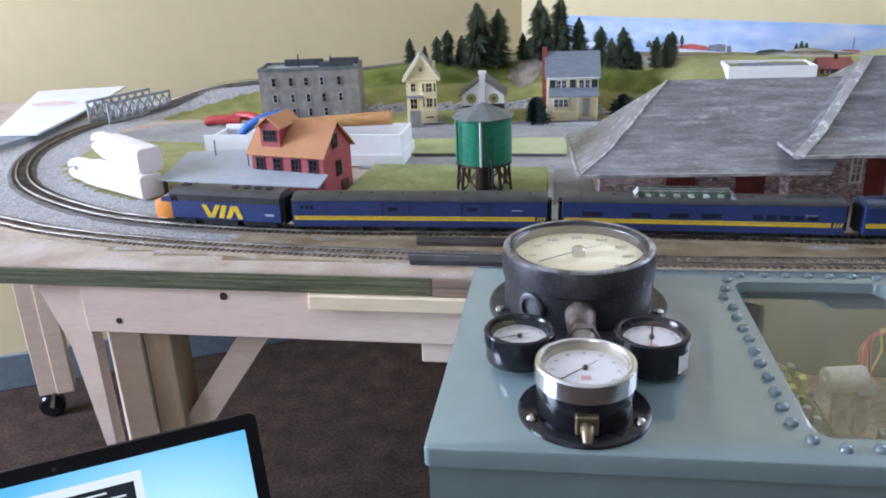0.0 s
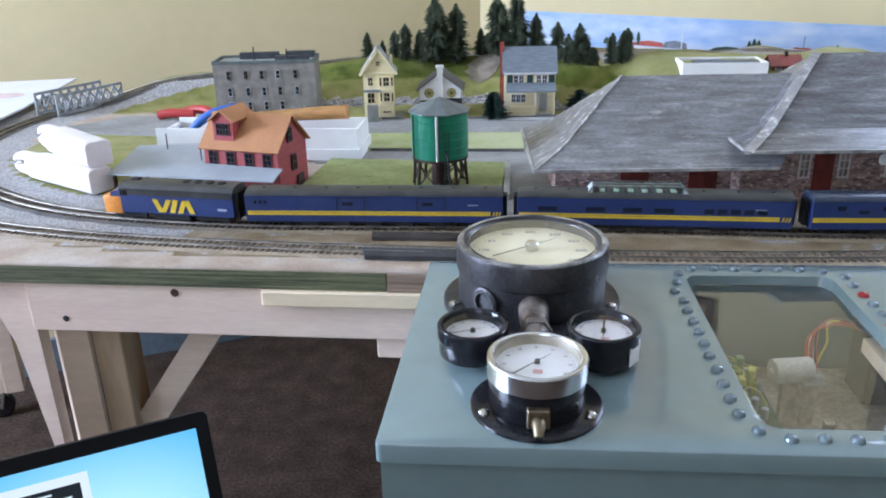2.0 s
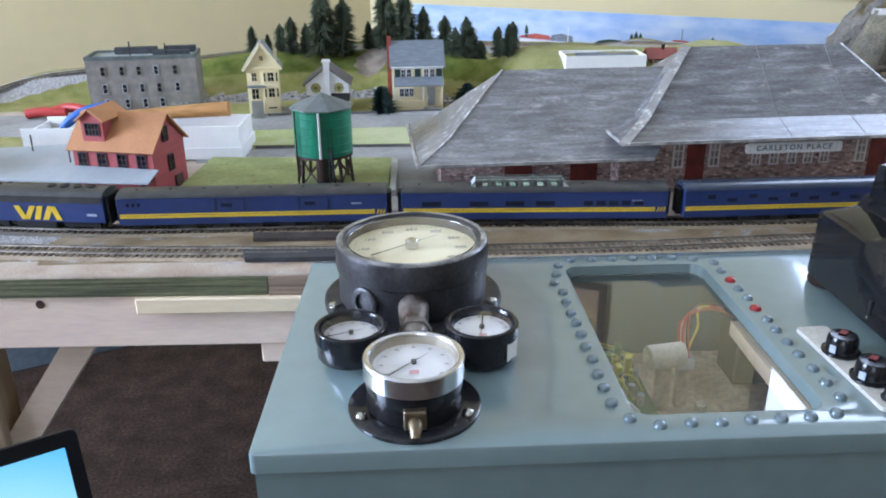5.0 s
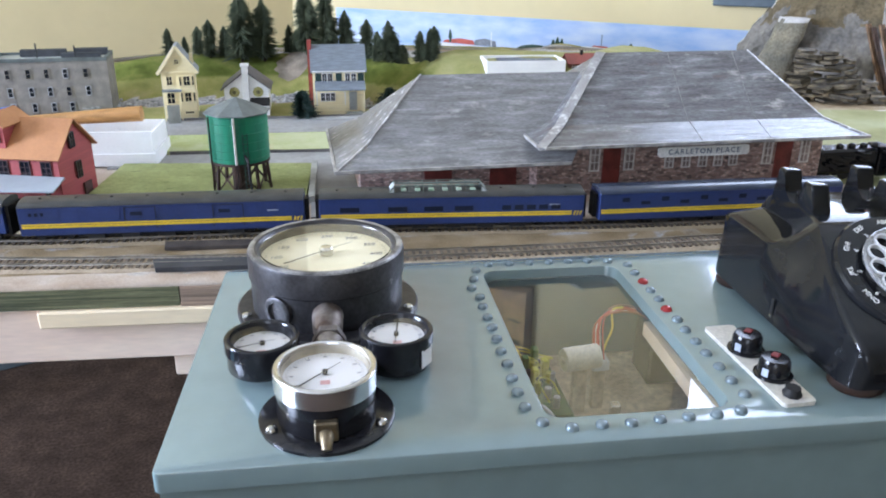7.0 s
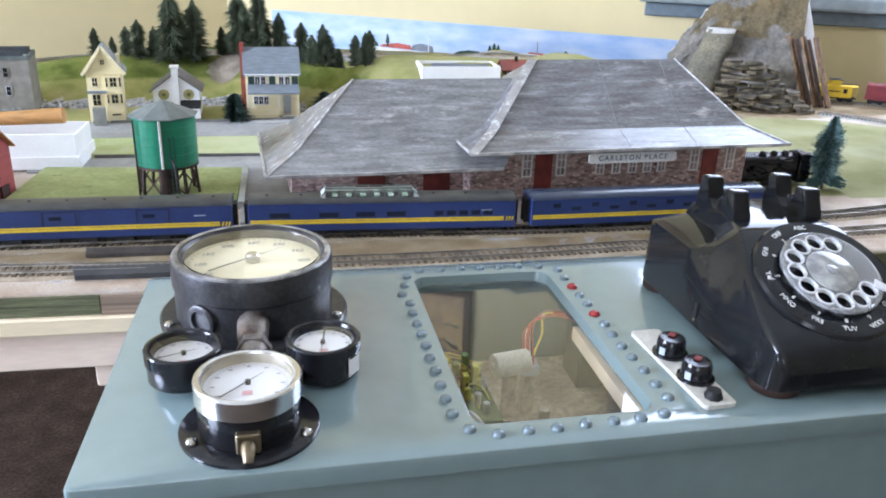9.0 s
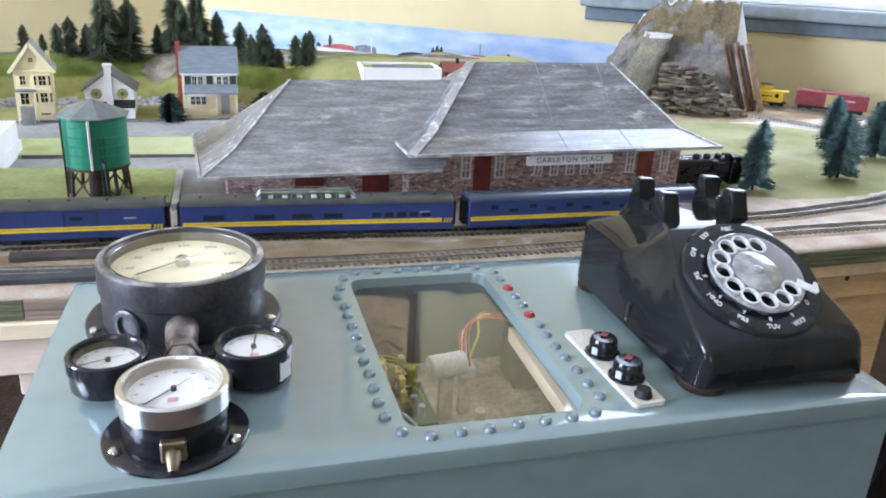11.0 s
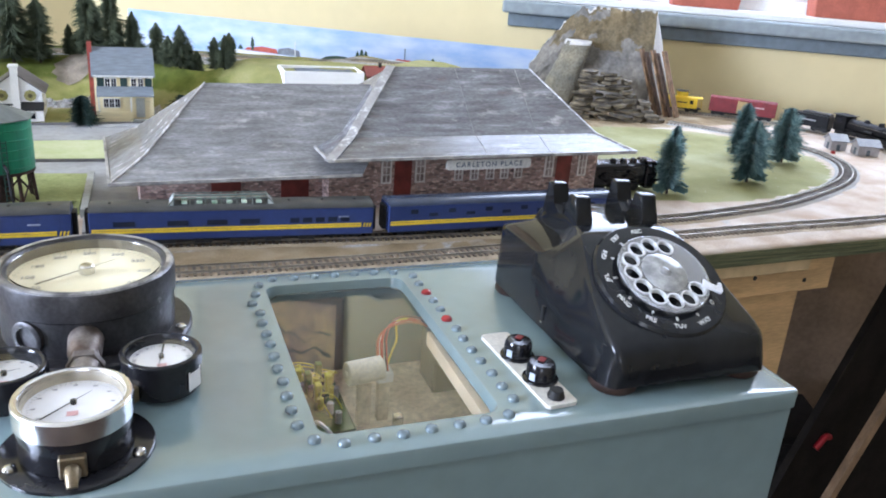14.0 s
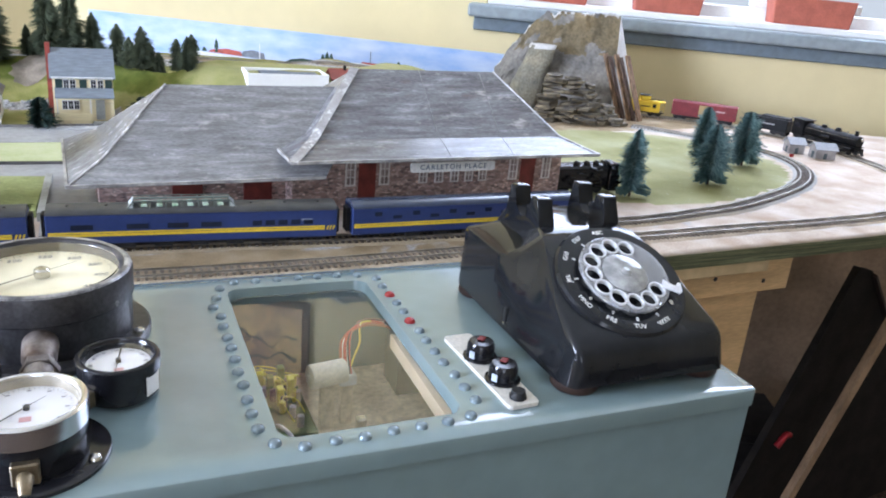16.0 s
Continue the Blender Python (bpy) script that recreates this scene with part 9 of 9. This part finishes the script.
part("bell", bm, STEEL, eng, "small bright bell", 50)
bm = bmesh.new()
for k in range(7):
    bar(bm, (0.071, (k - 3) * 0.0042, 0.0125), (0.081 - 0.0016 * abs(k - 3), (k - 3) * 0.0036, 0.0025), 0.0013, 0.0013)
bar(bm, (0.071, -0.014, 0.0130), (0.071, 0.014, 0.0130), 0.003, 0.004)
part("pilot", bm, LOCOB, eng, "slatted pilot")
m, i2 = rail_pose(near_line, i1 + 1, 0.108)
tn = thing("tender", "black model locomotive tender with a pale stripe", "tender", m @ Matrix.Diagonal((1.15, 1, 1, 1)), "freight train")
block("body", tn, -0.045, 0.045, -0.015, 0.015, 0.009, 0.036, LOCOB, "", 0.0012)
block("coal_load", tn, -0.010, 0.043, -0.012, 0.012, 0.0362, 0.041, mat("coal", (0.015, 0.015, 0.015), 0.5, var=0.4, scale=120, bump=1.0, bscale=200))
block("stripe_bar", tn, -0.025, 0.02, -0.0156, -0.0151, 0.022, 0.0245, mat("stripe_grey", (0.35, 0.35, 0.35), 0.5))
block("stripe_bar", tn, -0.025, 0.02, 0.0151, 0.0156, 0.022, 0.0245, mat("stripe_grey", (0.35, 0.35, 0.35), 0.5))
for x in (-0.028, 0.028):
    bogie(tn, x, 2, 0.005, 0.02)


def boxcar(m, L):
    b = thing("boxcar", "dark red model boxcar with faded white lettering", "boxcar", m, "freight train")
    bd2 = block("body", b, -L / 2, L / 2, -0.0165, 0.0165, 0.010, 0.041, BOXRED, "dark red ribbed body", 0.0006)
    bm = bmesh.new()
    shell(bm, L, 0.0335, 0, 0.0412, 0.003)
    part("roof", bm, BOXRED, b)
    for s in (-1, 1):
        block("door", bd2, -0.012, 0.012, s * 0.0168 - 0.0005, s * 0.0168 + 0.0005, 0.011, 0.039, mat("door_cream", (0.50, 0.36, 0.16), 0.6, var=0.2) , "sliding door")
        block("lettering_bar", bd2, 0.026, 0.048, s * 0.0168 - 0.0004, s * 0.0168 + 0.0004, 0.027, 0.0305, mat("faded_white", (0.50, 0.34, 0.34), 0.6))
        for k in range(9):
            x = -L / 2 + 0.006 + k * (L - 0.012) / 8
            block("rib", bd2, x - 0.0005, x + 0.0005, s * 0.0167 - 0.0004, s * 0.0167 + 0.0004, 0.0105, 0.0405, BOXRED)
    block("underframe", b, -L / 2 + 0.03, L / 2 - 0.03, -0.009, 0.009, 0.004, 0.0098, UNDER)
    for x in (-L / 2 + 0.022, L / 2 - 0.022):
        bogie(b, x, 2, 0.005, 0.02)


m, i3 = rail_pose(near_line, i2 + 2, 0.152)
boxcar(m, 0.149)
m, i4 = rail_pose(near_line, i3 + 2, 0.095)
cab = thing("caboose", "yellow model caboose at the end of the train", "caboose", m, "freight train")
cbd = block("body", cab, -0.036, 0.036, -0.0155, 0.0155, 0.010, 0.034, CABY, "yellow body", 0.0006)
bm = bmesh.new()
shell(bm, 0.094, 0.033, 0, 0.0342, 0.003)
part("roof", bm, CABY, cab)
block("cupola", cab, -0.012, 0.012, -0.012, 0.012, 0.0372, 0.047, CABY, "yellow cupola", 0.0006)
for x in (-0.022, 0.022):
    for s in (-1, 1):
        block("window", cbd, x - 0.004, x + 0.004, s * 0.0157 - 0.0003, s * 0.0157 + 0.0003, 0.020, 0.029, WINDARK)
block("roof_walk", cab, -0.046, -0.0135, -0.004, 0.004, 0.0374, 0.0386, UNDER, "dark roof walk")
block("roof_walk", cab, 0.0135, 0.046, -0.004, 0.004, 0.0374, 0.0386, UNDER, "dark roof walk")
block("cupola_roof", cab, -0.0135, 0.0135, -0.0135, 0.0135, 0.0472, 0.0486, UNDER, "dark cupola roof")
block("lettering", cbd, -0.012, 0.012, -0.0162, -0.0156, 0.022, 0.0245, UNDER, "dark bars of lettering")
block("platform", cab, -0.047, 0.047, -0.014, 0.014, 0.0075, 0.0098, UNDER)
for x in (-0.046, 0.046):
    for s in (-0.012, 0.012):
        block("rail_post", cab, x - 0.0006, x + 0.0006, s - 0.0006, s + 0.0006, 0.0099, 0.034, CABY)
for x in (-0.026, 0.026):
    bogie(cab, x, 2, 0.005, 0.018)

# ---- black locomotive standing beyond the station ----
bl = thing("black_locomotive", "glossy black model locomotive parked beyond the station", "locomotive", Matrix.Translation((0.893, 0.927, G + 0.001)) @ Matrix.Rotation(radians(-6), 4, "Z"))
GLB = mat("gloss_black", (0.010, 0.010, 0.012), 0.22, var=0.2, scale=60, spec=0.45)
block("body", bl, -0.09, 0.045, -0.016, 0.016, 0.010, 0.044, GLB, "", 0.003)
block("front_box", bl, 0.046, 0.066, -0.0165, 0.0165, 0.004, 0.046, GLB, "", 0.002)
rq = random.Random(9)
for k in range(16):
    x, z = rq.uniform(-0.04, 0.055), rq.uniform(0.012, 0.045)
    bm = bmesh.new()
    tube(bm, [(x, -0.018, z), (x + rq.uniform(0.008, 0.02), -0.0195, z + rq.uniform(-0.008, 0.004))], rq.uniform(0.0012, 0.003), 8)
    part("pipework", bm, GLB, bl)
for k in range(4):
    bm = bmesh.new()
    lathe(bm, [(0.005, 0), (0.005, 0.004), (0.003, 0.006), (0.0, 0.006)], 12, Matrix.Translation((-0.01 + 0.018 * k, -0.005, 0.044)))
    part("dome", bm, GLB, bl, "", 50)
block("coupler", bl, 0.0665, 0.076, -0.002, 0.002, 0.039, 0.042, STEEL, "bright fitting")
for x in (-0.06, -0.03, 0.0, 0.03):
    for s in (-1, 1):
        bm = bmesh.new()
        lathe(bm, [(0.009, -0.001), (0.009, 0.0012), (0.007, 0.0014), (0.0, 0.0008)], 16, Matrix.Translation((x, s * 0.0092, 0.009)) @ Matrix.Rotation(radians(-90 * s), 4, "X"))
        part("wheel", bm, UNDER, bl)

# ---- two tiny sheds by the right-hand curve ----
PALEW = mat("pale_shed", (0.42, 0.40, 0.40), 0.7, var=0.15, scale=60)
for (x, y, tn2, wv) in ((1.582, 1.050, -28, 0.032), (1.600, 0.995, -28, 0.042)):
    h, wl2 = gable("tiny_shed", "tiny pale grey model shed beside the curved track", at(x, y, tn2), wv, 0.030, 0.020, 0.030, PALEW, mat("shed_roof_grey", (0.34, 0.35, 0.37), 0.6, var=0.1), "x", 0.003)
    block("door", wl2, -0.004, 0.003, -0.0008, 0.0, 0.0, 0.012, mat("shed_door", (0.10, 0.13, 0.15), 0.6))
    bm = bmesh.new()
    quad_box(bm, -wv / 2 - 0.0006, -wv / 2, 0.009, 0.017, 0.0, 0.014)
    part("doorway", bm, mat("shed_door", (0.10, 0.13, 0.15), 0.6), wl2)
bm = bmesh.new()
quad_box(bm, -0.004, 0.004, -0.003, 0.003, 0, 0.006, bevel=0.0008)
solid("red_drum", "tiny red object beside a shed", "drum", bm, REDRIV, at(1.54, 1.03))

# ---- terracotta planters on the window sill ----
TERRA = mat("terracotta", (0.46, 0.13, 0.085), 0.7, var=0.10, scale=30)
for k, (a, b) in enumerate(((1.352, 1.525), (1.640, 1.818), (1.990, 2.196), (2.36, 2.55))):
    p = thing("planter", "terracotta-red rectangular planter on the window sill", "planter", MR @ Matrix.Translation(((a + b) / 2, 0.026, SILL + 0.0185)), "sill planters")
    w2 = (b - a) / 2
    bm = bmesh.new()
    n0, n1 = ring_outline(-w2 + 0.006, w2 - 0.006, -0.035, 0.035, 0.006), ring_outline(-w2, w2, -0.042, 0.042, 0.006)
    i0r, i1r = ring_outline(-w2 + 0.008, w2 - 0.008, -0.034, 0.034, 0.006), ring_outline(-w2 + 0.012, w2 - 0.012, -0.030, 0.030, 0.006)
    V = [[bm.verts.new((x, y, z)) for x, y in pts] for pts, z in ((n0, 0.0), (n1, 0.066), (i0r, 0.066), (i1r, 0.05))]
    for a2, b2 in zip(V, V[1:]):
        for i in range(len(a2)):
            j = (i + 1) % len(a2)
            bm.faces.new((a2[i], a2[j], b2[j], b2[i]))
    bm.faces.new(V[0][::-1])
    part("trough", bm, TERRA, p, "", 40)
    bm = bmesh.new()
    prism(bm, i1r, 0.0495, 0.052)
    part("soil", bm, mat("soil", (0.03, 0.02, 0.015), 0.95, var=0.3, scale=60), p)

# ---- laptop on its stand ----
TR = Vector((-0.155, 0.657, 0.803))
e = Vector((0.95, 0.313, 0)).normalized()
nrm = Vector((e.y, -e.x, 0))
lean = radians(20)
down = (Vector((0, 0, -1)) * math.cos(lean) + nrm * math.sin(lean) + e * 0.06).normalized()
face = e.cross(-down).normalized()
if face.dot(nrm) < 0:
    face = -face
SCRM = Matrix(((e.x, -down.x, face.x, TR.x), (e.y, -down.y, face.y, TR.y), (e.z, -down.z, face.z, TR.z), (0, 0, 0, 1)))
laptop = thing("laptop", "open black laptop showing a bright blue screen", "laptop", SCRM)
LW2, LH = 0.345, 0.225
BEZ = mat("laptop_bezel", (0.008, 0.008, 0.010), 0.5, var=0.1, scale=40, spec=0.2)
bm = bmesh.new()
prism(bm, ring_outline(-LW2, 0, -LH, 0, 0.006), -0.009, -0.0012)
part("lid", bm, BEZ, laptop, "black lid and bezel", 40)


def screen_material():
    m = bpy.data.materials.new("lit_screen")
    m.use_nodes = True
    n, l = m.node_tree.nodes, m.node_tree.links
    b = n["Principled BSDF"]
    b.inputs["Base Color"].default_value = (0.01, 0.01, 0.01, 1)
    b.inputs["Roughness"].default_value = 0.25
    tc = n.new("ShaderNodeTexCoord")
    mp = n.new("ShaderNodeMapping")
    mp.inputs["Location"].default_value = (0.10, 0.13, 0)
    l.new(tc.outputs["Object"], mp.inputs["Vector"])
    gr = n.new("ShaderNodeTexGradient")
    gr.gradient_type = "SPHERICAL"
    mp.inputs["Scale"].default_value = (6.0, 8.0, 1)
    mp.inputs["Location"].default_value = (0.62, 0.95, 0)
    l.new(mp.outputs["Vector"], gr.inputs["Vector"])
    r = n.new("ShaderNodeValToRGB")
    r.color_ramp.elements[0].color, r.color_ramp.elements[1].color = (0.10, 0.42, 0.74, 1), (0.66, 0.95, 0.97, 1)
    l.new(gr.outputs["Fac"], r.inputs["Fac"])
    l.new(r.outputs["Color"], b.inputs["Emission Color"])
    b.inputs["Emission Strength"].default_value = 1.25
    return m


bm = bmesh.new()
quad_box(bm, -LW2 + 0.013, -0.0115, -LH + 0.02, -0.0135, -0.0011, -0.0006)
part("screen", bm, screen_material(), laptop, "lit pale blue screen")
LIGHT = mat("screen_white", (0.02, 0.02, 0.02), 0.3, emit=(0.85, 0.95, 1.0), strength=0.9)
DARKW = mat("screen_dark", (0.01, 0.012, 0.015), 0.3, emit=(0.01, 0.02, 0.03), strength=0.5)
block("screen_window", laptop, -0.30, -0.105, -LH + 0.022, -0.026, -0.0005, -0.0003, LIGHT, "white bordered window on the screen")
block("screen_window", laptop, -0.296, -0.112, -LH + 0.024, -0.034, -0.0002, 0.0, DARKW, "dark panel on the screen")
for k, (a, b) in enumerate(((-0.225, -0.135), (-0.25, -0.120), (-0.25, -0.128), (-0.24, -0.150), (-0.25, -0.125))):
    block("text_bar", laptop, a, b, -0.0395 - 0.0058 * k, -0.0380 - 0.0058 * k, 0.0001, 0.0003, LIGHT)
bm = bmesh.new()
lathe(bm, [(0.0018, 0), (0.0018, 0.0006), (0.0, 0.0007)], 10, Matrix.Translation((-0.172, -0.008, -0.0012)))
part("webcam", bm, INK, laptop)
bs = TR + down * LH
base_m = SCRM.inverted() @ Matrix(((e.x, nrm.x, 0, bs.x), (e.y, nrm.y, 0, bs.y), (0, 0, 1, bs.z), (0, 0, 0, 1)))
bm = bmesh.new()
quad_box(bm, -LW2, 0, 0.004, 0.235, -0.022, -0.004, base_m, bevel=0.003)
bmesh.ops.recalc_face_normals(bm, faces=bm.faces[:])
part("keyboard_deck", bm, BEZ, laptop, "black keyboard half")
ST = Matrix(((e.x, nrm.x, 0, bs.x), (e.y, nrm.y, 0, bs.y), (0, 0, 1, 0), (0, 0, 0, 1)))
stt = thing("laptop_table", "small dark side table under the laptop", "side table", ST)
zt = bs.z - 0.0225
bm = bmesh.new()
quad_box(bm, -0.40, 0.03, -0.03, 0.28, zt - 0.02, zt)
part("tabletop", bm, TIMBER, stt)
for x in (-0.38, 0.01):
    for y in (-0.01, 0.26):
        bm = bmesh.new()
        quad_box(bm, x - 0.015, x + 0.015, y - 0.015, y + 0.015, 0, zt - 0.0205)
        part("leg", bm, TIMBER, stt)

# ---- things stored under the right-hand end ----
def lean_panel(name, label, cat, a, b, w, t, m):
    bm = bmesh.new()
    bar(bm, a, b, w, t)
    return solid(name, label, cat, bm, m)


lean_panel("lumber_stick", "long pale lumber stick leaning under the table", "lumber", (1.432, 0.836, 0.0), (1.662, 0.790, 0.665), 0.017, 0.016, mat("old_pine", (0.40, 0.26, 0.16), 0.6, var=0.2, scale=12, stretch=(3, 3, 1)))
DARKP = mat("dark_panel", (0.024, 0.020, 0.018), 0.7, var=0.2, scale=20, spec=0.1)
# a dark board, cut to a taper, stands on its wider end
dpl = thing("dark_panel", "dark tapered board standing under the table", "board", Matrix.Translation((1.60, 0.90, 0.0)))
bm = bmesh.new()
prism(bm, [(-0.262, 0.0), (0.505, 0.0), (0.225, 0.524), (0.104, 0.664), (0.056, 0.676)], -0.008, 0.008, Matrix(((1, 0, 0, 0), (0, 0, -1, 0), (0, 1, 0, 0), (0, 0, 0, 1))))
part("sheet", bm, DARKP, dpl)
bm = bmesh.new()
bar(bm, (0.108, -0.0115, 0.655), (0.222, -0.0115, 0.522), 0.012, 0.006)
part("edge_strip", bm, mat("dark_strip", (0.05, 0.032, 0.026), 0.6, var=0.2, scale=30), dpl, "brown edge strip")
bm = bmesh.new()
quad_box(bm, -0.12, 0.12, -0.10, 0.10, 0, 0.222, bevel=0.006)
sbox = thing("storage_box", "dark storage box with a lid on the carpet", "box", Matrix.Translation((1.60, 1.07, 0)) @ Matrix.Rotation(radians(-30), 4, "Z"))
part("body", bm, DARKP, sbox)
bm = bmesh.new()
quad_box(bm, -0.124, 0.124, -0.104, 0.104, 0.2225, 0.245, bevel=0.004)
part("lid", bm, DARKP, sbox)
bm = bmesh.new()
tube(bm, smooth_line([(1.518, 0.8845, 0.284), (1.530, 0.8845, 0.296), (1.543, 0.8845, 0.308), (1.556, 0.8845, 0.303)], 0.006), 0.007, 10)
solid("red_clip", "small bright red clip on the dark board", "clip", bm, mat("bright_red", (0.42, 0.02, 0.03), 0.4), smooth=50)
bm = bmesh.new()
quad_box(bm, 1.50, 2.75, -0.10, -0.085, 0.02, 0.80)
bm.transform(MR)
hbd = thing("brown_hardboard", "large dark brown hardboard sheet standing against the wall", "board")
part("sheet", bm, mat("hardboard", (0.38, 0.265, 0.18), 0.7, var=0.15, scale=8, spec=0.2), hbd)
bm = bmesh.new()
quad_box(bm, 1.50, 2.75, -0.104, -0.081, 0.8005, 0.812)
bm.transform(MR)
part("top_edge", bm, mat("hardboard_edge", (0.26, 0.17, 0.11), 0.7, var=0.2, scale=12, spec=0.2), hbd, "worn top edge")
